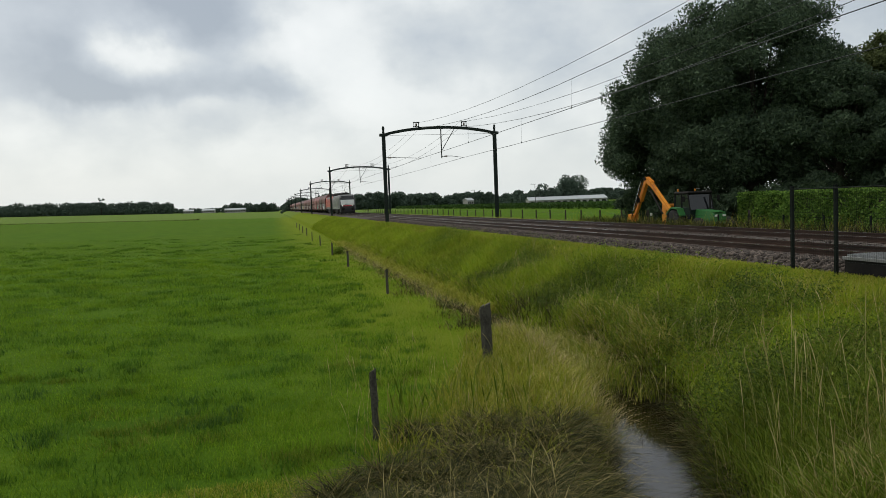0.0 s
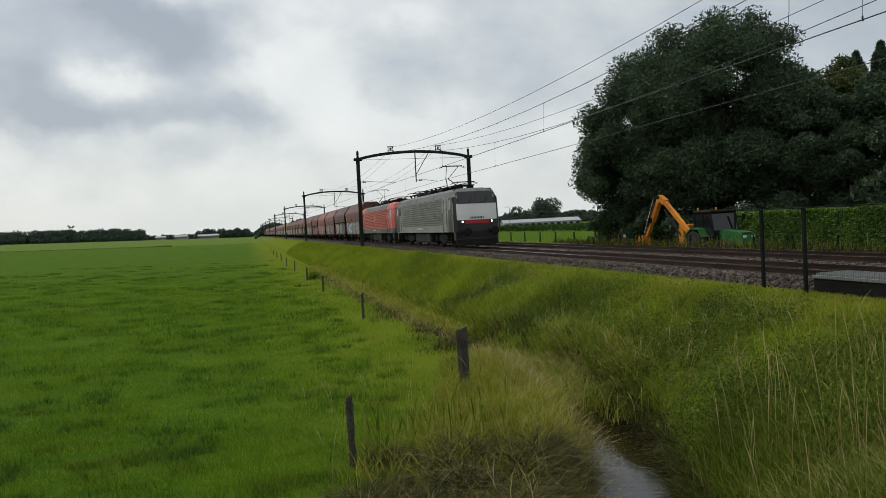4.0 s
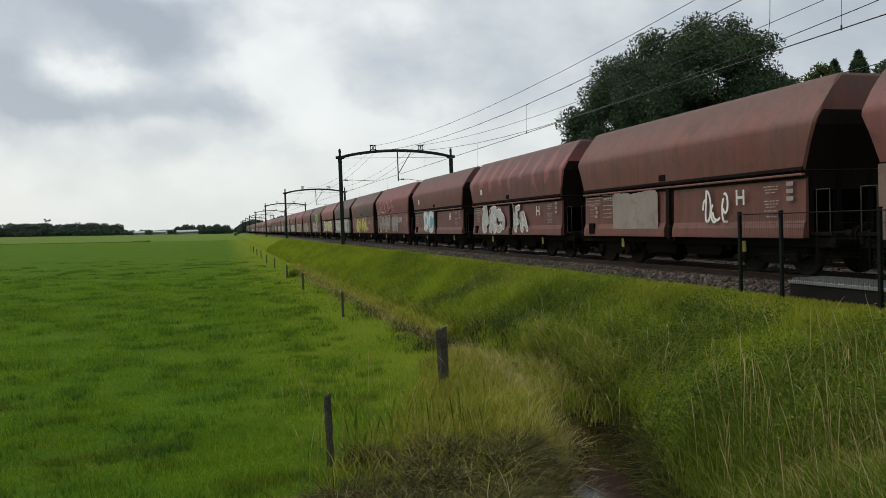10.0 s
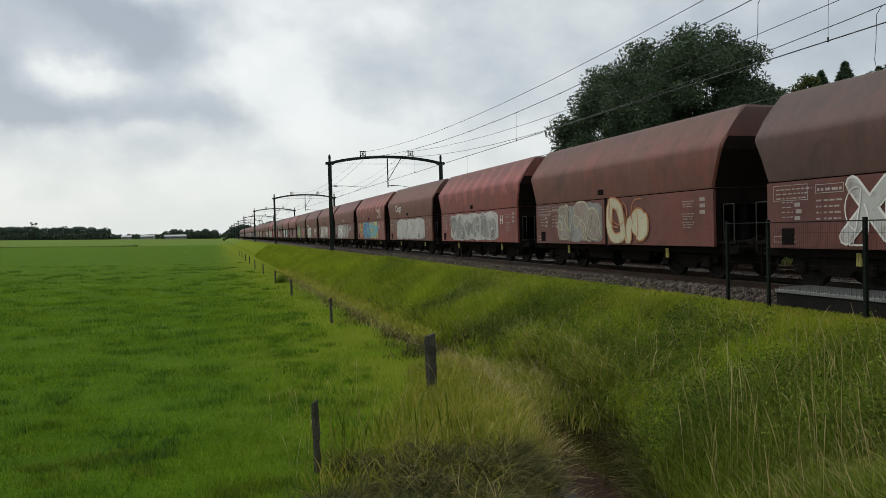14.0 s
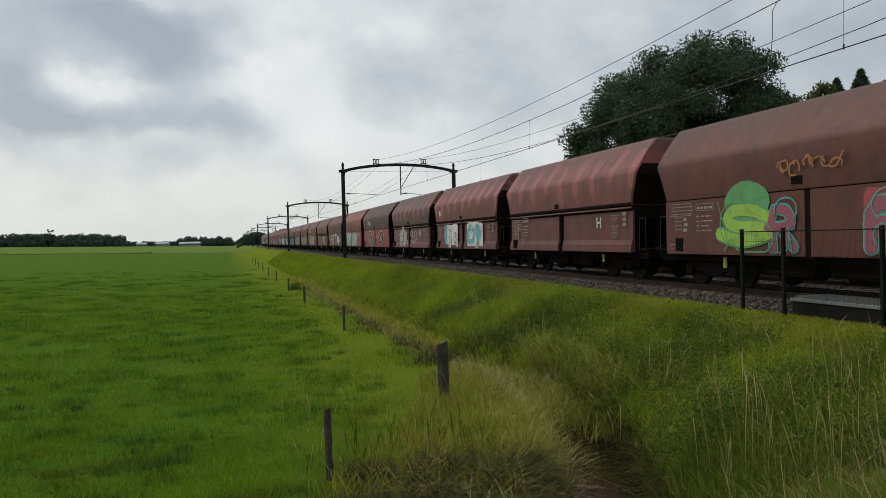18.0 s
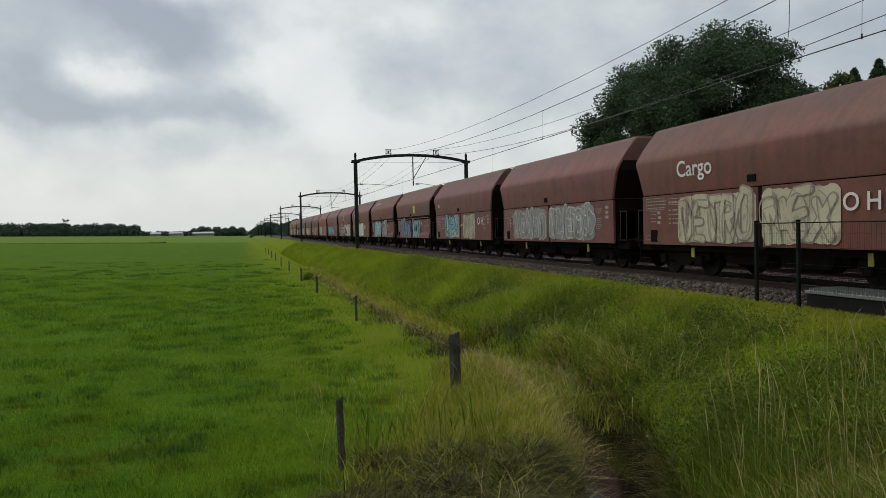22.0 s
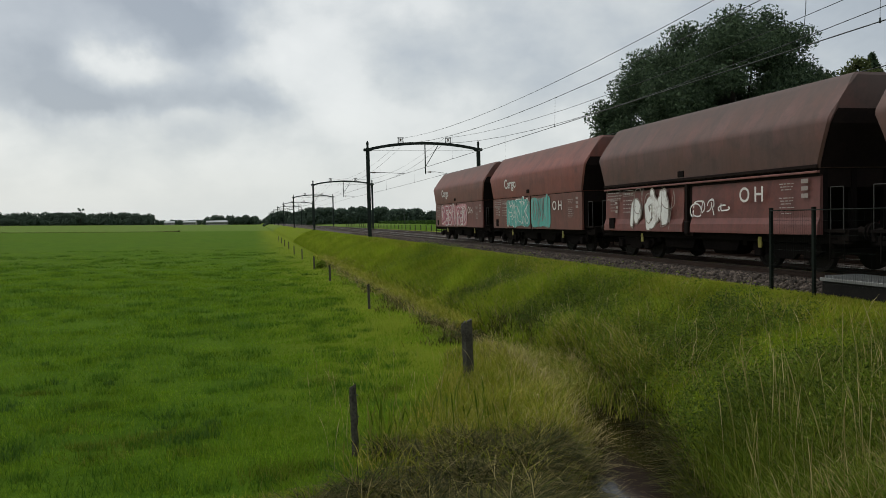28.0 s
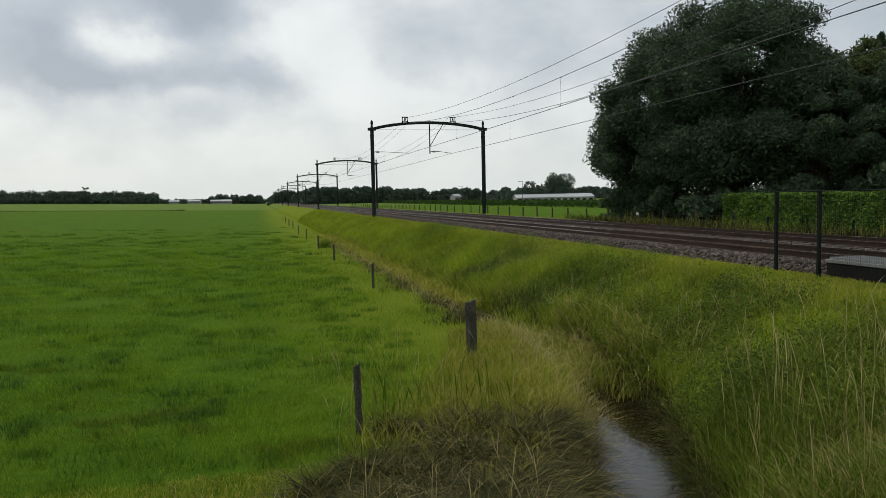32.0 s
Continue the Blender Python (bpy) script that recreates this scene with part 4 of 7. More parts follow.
def graffiti(parent, rnd, u0, u1, v0, v1, signs, fill, line, weight=0.2, edge=0.05, ground_mat=None, thin=False, base=0.012):
    """Letters in spray paint with an outline, maybe on a rolled-on ground; ~ stands for a sign that nobody can read."""
    place = lambda off: (lambda u, v, lift=0.0: side_point(min(max(u, 0.06), 10.58), min(max(v, Z0 + 0.04), 4.2), off + lift))
    made = []
    if ground_mat:
        bm = bmesh.new()
        m, ph = 26, rnd.uniform(0, 6)
        us = [u0 - 0.1 + (u1 - u0 + 0.2) * k / m for k in range(m + 1)]
        swell = [min(1.0, 4.0 * k / m + 0.8, 4.0 * (m - k) / m + 0.8) for k in range(m + 1)]
        if u1 - u0 < 1.5 and not signs:
            swell = [math.sqrt(max(0.02, 1 - (2 * k / m - 1) ** 2)) for k in range(m + 1)]
        mid = (v0 + v1) / 2
        top = [(u, mid + (v1 - mid) * w * (1 + 0.05 * math.sin(u * 2.9 + ph) + rnd.uniform(-0.05, 0.02))) for u, w in zip(us, swell)]
        pts = top[::-1] + [(u, max(Z0 + 0.03, mid - (mid - v0) * w * (1 + 0.04 * math.sin(u * 3.7 + ph) + rnd.uniform(-0.05, 0.02)))) for u, w in zip(us, swell)]
        vs = [bm.verts.new(place(base)(*p)) for p in pts]
        for i in range(m):
            bm.faces.new((vs[m - i], vs[m + 1 + i], vs[m + 2 + i], vs[m - i - 1]))
        made.append(part("paint_patch", bm, ground_mat, parent))
    cells = []
    u, s = u0, (u1 - u0) / max(len(signs), 1)
    if not thin:
        weight, edge = min(max(s * 0.27, 0.12), 0.30), 0.05
    pad = 0.02 if thin else weight * 0.45
    for sign in signs:
        a = s * rnd.uniform(0.92, 1.12)
        cell = (u + pad, min(u + a, u1 + 0.1) - pad, v0 + pad + rnd.uniform(-0.05, 0.16), v1 - pad - rnd.uniform(-0.05, 0.22))
        if sign in BONES:
            cells.append(bones(rnd, sign, *cell))
        elif sign != " ":
            cells.append([rounded(st) for st in strokes(rnd, *cell)])
        u += s
    if not cells:
        return made
    layers = [(line, weight, base + 0.008)] if thin else [(line, weight + 2 * edge, base + 0.005), (fill, weight, base + 0.015)]
    for mat, w, off in layers:
        bm = bmesh.new()
        for i, cell in enumerate(cells):
            for k, st in enumerate(cell):
                ribbon(bm, st, w, place(off + 0.0008 * ((i + k) % 4)))
            if not thin:
                made.append(part("painted_letter", bm, mat, parent))
                bm = bmesh.new()
        if thin:
            made.append(tagged(part("painted_tag", bm, mat, parent), kind="stuff"))
        else:
            bm.free()
    if not thin:
        # lines drawn inside and across the letters
        bm = bmesh.new()
        for k in range(len(cells)):
            a = u0 + s * k
            for st in strokes(rnd, a, a + s, v0, v1)[:2]:
                ribbon(bm, rounded(st), rnd.uniform(0.02, 0.045), place(base + 0.026), False)
        made.append(tagged(part("spray_detail", bm, line, parent), "thin lines within the spray paint", kind="stuff"))
    return made


def data_marks(parent, rnd):
    """The painted data panels, as plain bars."""
    bm = bmesh.new()

    def mark(u, v, w, h):
        vs = [bm.verts.new(side_point(a, b, 0.011)) for a, b in ((u, v), (u + w, v), (u + w, v + h), (u, v + h))]
        bm.faces.new(vs)
    def line(u, v, w, h):
        """A line of small writing as broken dashes."""
        at = u
        while at < u + w:
            d = rnd.uniform(0.05, 0.16)
            mark(at, v, min(d, u + w - at + 0.02), h)
            at += d + rnd.uniform(0.02, 0.05)
    # ruled boxes round the tables, and small filled fields under them
    for u, v, w, h in ((0.2, 1.98, 0.98, 0.34), (1.4, 2.1, 0.72, 0.18), (0.2, 1.04, 0.62, 0.13)):
        for du, dv, dw, dh in ((0, 0, w, 0.014), (0, h, w, 0.014), (0, 0, 0.014, h), (w, 0, 0.014, h + 0.014)):
            mark(u + du, v + dv, dw, dh)
    for k in range(3):
        mark(0.86 if k % 2 else 0.82, 1.84 - 0.15 * k, 0.16, 0.09)
    for k in range(3):
        line(0.28, 2.22 - 0.10 * k, 0.95 + rnd.uniform(-0.15, 0.1), 0.03)
    line(1.45, 2.15, 0.62, 0.06)
    for k in range(4):
        line(1.42, 1.93 - 0.13 * k, 0.12, 0.035)
        line(1.62, 1.93 - 0.13 * k, 0.42 + rnd.uniform(-0.12, 0.1), 0.035)
        line(0.45, 1.93 - 0.11 * k, 0.3, 0.025)
    for v in (2.12, 1.78, 1.55):
        for k in range(3):
            line(9.35 + 0.03 * k, v - 0.07 * k, 0.5 - 0.08 * k, 0.025)
    tagged(part("data_panel", bm, "mark_dull", parent), "faded white painted data lines", kind="stuff")
    bm = bmesh.new()
    for x in (10.1,):
        for v in (2.12, 1.95, 1.78):
            vs = [bm.verts.new(side_point(a, b, 0.011)) for a, b in ((x, v), (x + 0.22, v), (x + 0.22, v + 0.1), (x, v + 0.1))]
            bm.faces.new(vs)
    part("data_plate", bm, "mark_dull", parent)


BROWN, DARK, PLUM, ROSE, RED, ORANGE, OLIVE = (0.122, 0.048, 0.037), (0.078, 0.043, 0.036), (0.128, 0.048, 0.043), (0.178, 0.070, 0.064), (0.168, 0.050, 0.046), (0.155, 0.052, 0.040), (0.082, 0.048, 0.037)
SIGNAL = (0.25, 0.056, 0.054)
# build, upper colour, bands, panel colour, big letters, then what is sprayed on it
WAGONS = []


def order(kind, upper, bands, lower, big, sprayed):
    WAGONS.append((kind, upper, bands, lower, big, sprayed))


order("flush", PLUM, 0.2, PLUM, "OH", [("g", 0.9, 5.15, "DAKO", "white", "black", "blue"), ("g", 5.5, 7.6, "FOW", "silver", "grey", "grey"), ("g", 8.6, 10.3, "~~", "silver", "grey", "silver"), ("t", 0.35, 0.95, "ECS", "white", 2.62, 2.95)])
order("lip", DARK, 0.25, PLUM, "H", [("g", 1.6, 4.7, "TCRIP", "pink", "white", None), ("g", 5.7, 7.7, "G", "teal", "beige", "teal"), ("t", 2.4, 3.0, "~", "white", 2.8, 3.2)])
order("flush", ROSE, 1.0, (0.165, 0.085, 0.075), "H", [("g", 2.5, 4.7, "~~", "teal", "beige", "grey"), ("t", 4.6, 5.1, "~~", "yellow"), ("t", 6.6, 8.3, "XNIY", "white", 1.9, 2.3), ("t", 7.3, 8.6, "~~", "white", 1.2, 1.8)])
order("flush", ROSE, 0.9, (0.27, 0.085, 0.08), "OH", [("w", "Cargo", 2.0, 3.05, 0.5, "pink"), ("g", 2.0, 4.7, "~~~", "grey", "beige", "buff"), ("g", 5.6, 7.4, "RB", "red", "white", None)])
order("lip", BROWN, 0.0, PLUM, "OH", [("t", 3.95, 6.3, "DFA BKB", "white", 2.75, 3.3), ("t", 6.9, 7.7, "~~", "white", 1.5, 2.2)])
order("flush", PLUM, 0.3, (0.15, 0.105, 0.09), "H", [("t", 1.2, 9.6, "~~~~~~~~~", "white", 3.0, 3.6), ("g", 1.0, 4.9, "~~~~", "grey", "silver", "grey"), ("g", 5.3, 7.8, "~~~", "grey", "silver", "grey"), ("t", 6.2, 9.8, "~~~~~~", "white", 1.5, 2.2)])
order("lip", BROWN, 0.1, BROWN, "H", [("g", 2.2, 4.7, "", "buff", "beige", "buff"), ("t", 6.9, 8.1, "~~~", "white", 1.2, 2.15)])
order("lip", PLUM, 0.45, PLUM, "H", [("g", 1.4, 4.5, "~~~", "silver", "white", None), ("g", 5.9, 7.2, "FA", "silver", "white", None), ("p", 1.4, 2.9, 0.28, 0.25)])
order("lip", PLUM, 0.2, PLUM, "H", [("g", 2.6, 4.9, "DC", "white", "silver", "cyan"), ("p", 1.3, 2.85, 0.32, 0.3)])
order("flush", RED, 0.1, PLUM, "OH", [("t", 1.4, 6.4, "~~~~~", "pink", 2.55, 3.6), ("g", 0.8, 5.0, "~~~~", "buff", "silver", None), ("g", 5.4, 7.6, "~~", "buff", "silver", None), ("t", 0.4, 3.2, "~~~~~~~", "white", 2.5, 2.75)])
order("flush", DARK, 0.4, PLUM, "H", [("g", 2.4, 4.9, "EN", "yellow", "beige", None), ("g", 5.5, 8.2, "RAL", "yellow", "beige", None), ("t", 1.6, 6.0, "~~~~", "buff", 3.4, 4.0)])
order("lip", DARK, 0.1, (0.2, 0.18, 0.17), "", [("g", 0.4, 4.9, "", "grey", "silver", "silver"), ("g", 5.5, 10.2, "", "grey", "silver", "silver"), ("t", 2.1, 4.9, "SOME SERIO", "black", 1.45, 2.05), ("t", 6.0, 8.2, "DAK SHIT", "black", 1.4, 2.05), ("g", 8.8, 10.0, "~~", "grey", "grey", None)])
order("lip", ROSE, 0.55, PLUM, "", [("g", 2.3, 4.9, "CNF", "white", "black", "white"), ("g", 5.5, 8.0, "", "yellow", "yellow", "yellow"), ("g", 7.7, 9.8, "KAE", "silver", "grey", "white")])
order("flush", DARK, 0.1, PLUM, "OOH", [("e", 5.4, 8.6, "EAZ", "lime", "black", 2.42, 3.45), ("g", 2.2, 5.1, "XUX", "silver", "white", None), ("g", 5.5, 7.1, "STE", "silver", "white", None)])
order("flush", BROWN, 0.2, PLUM, "", [("g", 2.0, 5.0, "~~~", "buff", "beige", "grey"), ("g", 5.4, 7.6, "O~", "beige", "orange", None)])
order("flush", RED, 0.4, RED, "H", [("g", 1.8, 8.4, "~~~~~~", "grey", "silver", "silver")])
order("flush", BROWN, 0.1, BROWN, "", [("w", "Cargo", 2.0, 3.05, 0.55, "white"), ("g", 2.3, 9.0, "~~~~", "silver", "silver", "silver")])
order("flush", ORANGE, 0.9, (0.24, 0.082, 0.074), "H", [("g", 1.5, 3.0, "Z", "orange", "black", "yellow"), ("g", 2.7, 5.2, "SO", "blue", "black", "cyan"), ("g", 5.4, 8.4, "CUN", "cyan", "blue", "yellow"), ("t", 8.6, 10.0, "SUNY", "white", 2.9, 3.4), ("t", 8.6, 9.8, "OVE", "white", 2.55, 2.85)])
order("flush", PLUM, 0.2, PLUM, "OH", [("g", 1.9, 5.1, "~~~~", "white", "grey", "silver"), ("g", 5.4, 7.8, "~~~", "silver", "grey", "buff"), ("t", 4.9, 6.1, "~~~", "white", 2.6, 2.95)])
order("flush", BROWN, 0.1, BROWN, "H", [("w", "Ca go", 1.9, 3.05, 0.5, "pink"), ("g", 1.9, 3.4, "X", "white", "grey", "silver"), ("g", 3.3, 5.15, "OVO", "buff", "white", "buff"), ("g", 5.5, 7.3, "V~", "white", "buff", "buff"), ("g", 8.3, 9.4, "", "red", "red", "red")])
order("flush", BROWN, 0.0, PLUM, "OH", [("g", 1.9, 3.2, "O", "white", "silver", "silver"), ("g", 3.2, 5.0, "D", "silver", "green", "white"), ("t", 0.3, 2.9, "~~~~~~", "white", 2.5, 2.7), ("t", 8.6, 9.8, "~~~", "white", 1.2, 2.2)])
order("flush", BROWN, 0.15, BROWN, "OH", [("e", 2.7, 4.1, "", "green", "green", 1.75, 2.75), ("g", 2.5, 4.2, "S", "lime", "green", None), ("g", 4.1, 4.9, "R", "magenta", "teal", None), ("g", 6.9, 9.2, "RK", "magenta", "teal", "red"), ("t", 4.5, 6.4, "~~~~~", "orange", 2.75, 3.2)])
order("lip", ROSE, 0.5, PLUM, "H", [("t", 0.4, 1.4, "~~", "buff")])
order("lip", ROSE, 0.8, PLUM, "H", [("g", 1.9, 2.6, "", "cyan", "cyan", "cyan"), ("g", 2.5, 4.4, "~~", "white", "black", "white"), ("g", 6.3, 8.7, "O~", "cyan", "white", "white"), ("p", 0.8, 2.85, 0.34, 0.3)])
order("lip", OLIVE, 0.7, PLUM, "H", [("g", 2.4, 4.7, "EOA", "silver", "white", None), ("t", 5.8, 7.6, "SUD", "white", 1.3, 2.1)])
order("flush", OLIVE, 0.05, SIGNAL, "H", [("w", "Cargo", 1.9, 3.1, 0.5, "white"), ("g", 2.3, 5.0, "JOKI", "black", "white", None), ("t", 5.5, 7.3, "W~W", "silver", 1.6, 2.25), ("g", 7.3, 8.5, "O", "black", "white", None), ("t", 0.2, 0.9, "~~", "white", 2.8, 3.5)])
order("flush", RED, 1.0, SIGNAL, "", [("g", 1.7, 4.9, "DOC", "silver", "white", "teal"), ("g", 5.5, 8.3, "LOEH", "silver", "white", "teal"), ("t", 8.5, 10.1, "EVME", "white", 2.0, 2.25)])
order("flush", BROWN, 0.3, BROWN, "OOH", [("g", 1.9, 4.95, "BIES", "white", "black", None), ("g", 5.5, 7.2, "T", "white", "black", None), ("g", 7.0, 9.9, "AN", "white", "black", None)])
order("lip", BROWN, 0.1, BROWN, "H", [("t", 5.6, 8.3, "RTDS", "white", 1.15, 2.2), ("t", 5.5, 8.4, "~~~~", "silver", 1.1, 2.25)])
order("flush", BROWN, 0.05, BROWN, "OH", [("w", "Cargo", 1.9, 3.1, 0.55, "white"), ("g", 2.0, 5.1, "DETRO", "beige", "buff", "beige"), ("g", 5.5, 7.7, "NEX", "beige", "buff", "beige")])
order("flush", PLUM, 0.1, PLUM, "OH", [("g", 1.4, 5.0, "VOXAM", "grey", "silver", "grey"), ("g", 5.4, 9.2, "TVEO~", "grey", "silver", "grey")])
order("flush", PLUM, 0.1, PLUM, "OH", [("g", 2.3, 5.0, "OPW", "cyan", "black", "silver"), ("g", 6.0, 8.0, "HOLE", "beige", "grey", "beige"), ("t", 5.45, 5.9, "X", "yellow", 1.6, 2.0), ("p", 0.8, 2.9, 0.2, 0.2)])
order("lip", BROWN, 0.1, PLUM, "H", [("g", 1.4, 4.8, "TOVA", "blue", "grey", None), ("g", 5.7, 8.0, "KCU", "cyan", "buff", None), ("p2", 6.0, 2.75, 0.6, 0.55)])
order("lip", BROWN, 0.2, PLUM, "H", [("g", 2.1, 4.9, "BRC", "cyan", "white", "teal"), ("g", 5.6, 7.9, "J8UT", "violet", "white", "violet"), ("t", 8.3, 9.9, "~~", "orange", 1.2, 2.1), ("t", 1.4, 3.6, "~~~~", "white", 3.9, 4.2)])
order("flush", BROWN, 0.3, BROWN, "OH", [("w", "Cargo", 1.5, 3.1, 0.5, "white"), ("g", 2.0, 4.9, "BUM", "white", "beige", "white"), ("g", 5.4, 7.3, "UL", "white", "beige", "white")])
order("flush", PLUM, 0.1, PLUM, "OH", [("g", 1.7, 3.3, "B", "black", "white", None), ("g", 2.9, 4.4, "R", "red", "white", None), ("g", 4.2, 5.1, "V", "black", "white", "black"), ("g", 5.55, 8.2, "", "white", "white", "white"), ("g", 8.3, 10.2, "UU", "silver", "white", "silver"), ("g", 5.75, 6.5, "O", "red", "black", None), ("g", 6.2, 7.7, "A", "black", "grey", None), ("e", 6.95, 7.85, "", "red", "red", 2.05, 2.72), ("t", 5.0, 6.2, "WIKE", "white", 2.75, 3.5)])
order("flush", PLUM, 0.05, PLUM, "H", [("g", 1.7, 5.1, "WUKN", "cyan", "blue", None), ("g", 5.4, 7.7, "NAN", "cyan", "blue", None), ("p", 0.6, 2.85, 0.2, 0.2)])
order("flush", ORANGE, 0.6, SIGNAL, "H", [("g", 1.9, 4.95, "NEH", "silver", "green", "silver"), ("t", 5.5, 8.4, "SVUO", "grey", 1.0, 2.28), ("g", 8.4, 10.0, "O3", "buff", "grey", "buff")])
order("flush", PLUM, 0.15, PLUM, "OH", [("t", 1.2, 4.9, "EOUSA", "beige", 1.1, 2.25), ("g", 5.4, 7.2, "~A", "buff", "silver", "buff")])
order("flush", BROWN, 0.1, BROWN, "H", [("g", 1.6, 4.8, "~~~", "silver", "white", None), ("g", 5.6, 7.6, "~~", "silver", "white", "buff")])
order("flush", DARK, 0.2, PLUM, "H", [("g", 1.8, 7.2, "~~~~~", "silver", "grey", "grey")])
order("lip", DARK, 0.2, PLUM, "OH", [("g", 2.0, 4.6, "~~~", "white", "buff", None), ("t", 5.6, 7.4, "~~~", "white")])
order("flush", ORANGE, 0.15, BROWN, "OH", [("w", "Cargo", 1.9, 3.1, 0.55, "white"), ("g", 2.2, 5.1, "MNK", "teal", "white", "teal"), ("g", 5.5, 7.5, "VVI", "teal", "grey", "teal")])
order("flush", BROWN, 0.05, PLUM, "OH", [("w", "Cargo", 1.9, 3.1, 0.55, "white"), ("g", 1.7, 5.1, "DESI", "magenta", "white", "pink"), ("g", 5.4, 7.5, "RED", "magenta", "white", "pink")])
LETTERS_AT = {18: 8.35, 20: 8.35, 31: 8.55}
MASTER = {k: make_wagon(k) for k in ("flush", "lip")}
RAKE, used = [], set()
for spec in WAGONS:
    RAKE.append(copy_thing(MASTER[spec[0]], pose(0, 0, 0)) if spec[0] in used else MASTER[spec[0]])
    used.add(spec[0])
behind = 0.0
for i, (kind, upper, bands, lower, big, sprayed) in enumerate(WAGONS):
    rnd = random.Random(100 + i)
    LONG[0] = DRAWN[kind]
    w = RAKE[i]
    tone = rnd.uniform(0.9, 1.12)
    panel = None
    for ch in w.children:
        nm = ch.name.split(".")[0]
        if nm == "hopper_body":
            ch.color = (*[c * tone for c in upper], bands if bands > 0.35 else bands * 0.4)
            body = ch
        elif nm == "panel_rail":
            # paler than the panel: the lit line along the rail is put into its colour
            ch.color = (*[c * tone * 1.25 + 0.02 for c in lower], 0.0)
        elif nm == "side_panel":
            ch.color = (*[c * tone * 0.95 for c in lower], 0.0)
            if "near" in ch:
                panel = ch
    off = 0.03 if kind == "lip" else 0.012
    data_marks(panel, rnd)
    if big:
        letter(panel, "letters", " ".join(big), LETTERS_AT.get(i, {"H": 8.75 if kind == "flush" else 8.35, "OH": 7.85, "OOH": 7.5}[big]), 1.74, 0.39, "mark_white", off + 0.025)
    kinds = set()
    for layer, s in enumerate(sprayed):
        if s[0] == "g":
            graffiti(panel, rnd, s[1], s[2], 1.0, 2.32, s[3], "spray_" + s[4], "spray_" + s[5], ground_mat="spray_" + s[6] if s[6] else None, base=off + 0.004 * layer)
            kinds.add(s[4])
        elif s[0] == "e":
            graffiti(body, rnd, s[1], s[2], s[6], s[7], s[3], "spray_" + s[4], "spray_" + s[5], ground_mat="spray_" + s[4], base=0.05 if s[6] > 2.3 else off + 0.01 + 0.004 * layer)
            kinds.add(s[4])
        elif s[0] == "t":
            v0, v1 = (s[5], s[6]) if len(s) > 5 else (1.35, 1.9)
            graffiti(panel if v0 < 2.4 else body, rnd, s[1], s[2], v0, v1, s[3], None, "spray_" + s[4], 0.04 if v1 - v0 < 0.9 else 0.07, thin=True, base=off if v0 < 2.4 else 0.05)
        elif s[0] == "w":
            letter(body, "letters", s[1], s[2], 2.9, s[4] * 0.85, "spray_" + s[5], 0.02)
        elif s[0] in ("p", "p2"):
            bm = bmesh.new()
            bm.faces.new([bm.verts.new(side_point(a, b, 0.03)) for a, b in ((s[1], s[2]), (s[1] + s[3], s[2]), (s[1] + s[3], s[2] + s[4]), (s[1], s[2] + s[4]))])
            part("paint_patch", bm, "mark_white" if s[0] == "p" else "spray_yellow", body)
    shade = {BROWN: "brown", DARK: "dark brown", PLUM: "reddish brown", ROSE: "faded pinkish brown", RED: "faded red", ORANGE: "orange red", OLIVE: "olive brown"}[upper]
    spray = (" and ".join(sorted(kinds)[:2]) + " graffiti") if kinds else "thin painted tags"
    tagged(w, "%s hopper wagon with %s" % (shade, spray))
    TRAIN.append((w, behind + PITCH[kind] / 2))
    behind += PITCH[kind]

# ---- the two locomotives ----
material("loco_grey", (0.20, 0.205, 0.195), (0.27, 0.275, 0.262), 0.5, 3, stain=(0.11, 0.10, 0.095))
material("loco_black", (0.012, 0.012, 0.013), (0.03, 0.03, 0.03), 0.4, 3)
material("loco_red", (0.50, 0.115, 0.095), (0.58, 0.16, 0.135), 0.5, 3, stain=(0.36, 0.12, 0.10))
material("loco_stripe", (0.30, 0.018, 0.022), (0.36, 0.025, 0.03), 0.5, 3)
material("loco_shadow_red", (0.10, 0.018, 0.012), (0.14, 0.025, 0.018), 0.7, 3)
material("loco_skirt", (0.085, 0.092, 0.085), (0.13, 0.138, 0.128), 0.6, 4, stain=(0.07, 0.06, 0.05))
material("loco_gear", (0.018, 0.018, 0.017), (0.055, 0.053, 0.05), 0.8, 8, 0.2, spec=0.1)
material("loco_white", (0.62, 0.63, 0.62), (0.74, 0.75, 0.74), 0.5, 4)
material("loco_roof", (0.12, 0.125, 0.125), (0.20, 0.205, 0.205), 0.7, 4, stain=(0.09, 0.08, 0.07))
m = bpy.data.materials.new("cab_glass")
m.use_nodes = True
gb = m.node_tree.nodes["Principled BSDF"]
gb.inputs["Base Color"].default_value = (0.012, 0.014, 0.016, 1)
gb.inputs["Roughness"].default_value = 0.08
MATS["cab_glass"] = m
m = bpy.data.materials.new("headlight_glow")
m.use_nodes = True
gb = m.node_tree.nodes["Principled BSDF"]
gb.inputs["Emission Color"].default_value = (1, 0.97, 0.9, 1)
gb.inputs["Emission Strength"].default_value = 3.0
MATS["headlight_glow"] = m
LEVELS = [(0.45, 8.84, 1.48), (0.62, 8.86, 1.5), (1.02, 8.92, 1.5), (1.95, 8.92, 1.5), (2.3, 8.90, 1.49), (2.75, 8.86, 1.48), (3.2, 8.72, 1.44), (3.55, 8.52, 1.34), (3.70, 8.32, 1.1), (3.74, 8.1, 0.9)]


def level(z):
    zs = [l[0] for l in LEVELS]
    return float(np.interp(z, zs, [l[1] for l in LEVELS])), float(np.interp(z, zs, [l[2] for l in LEVELS]))


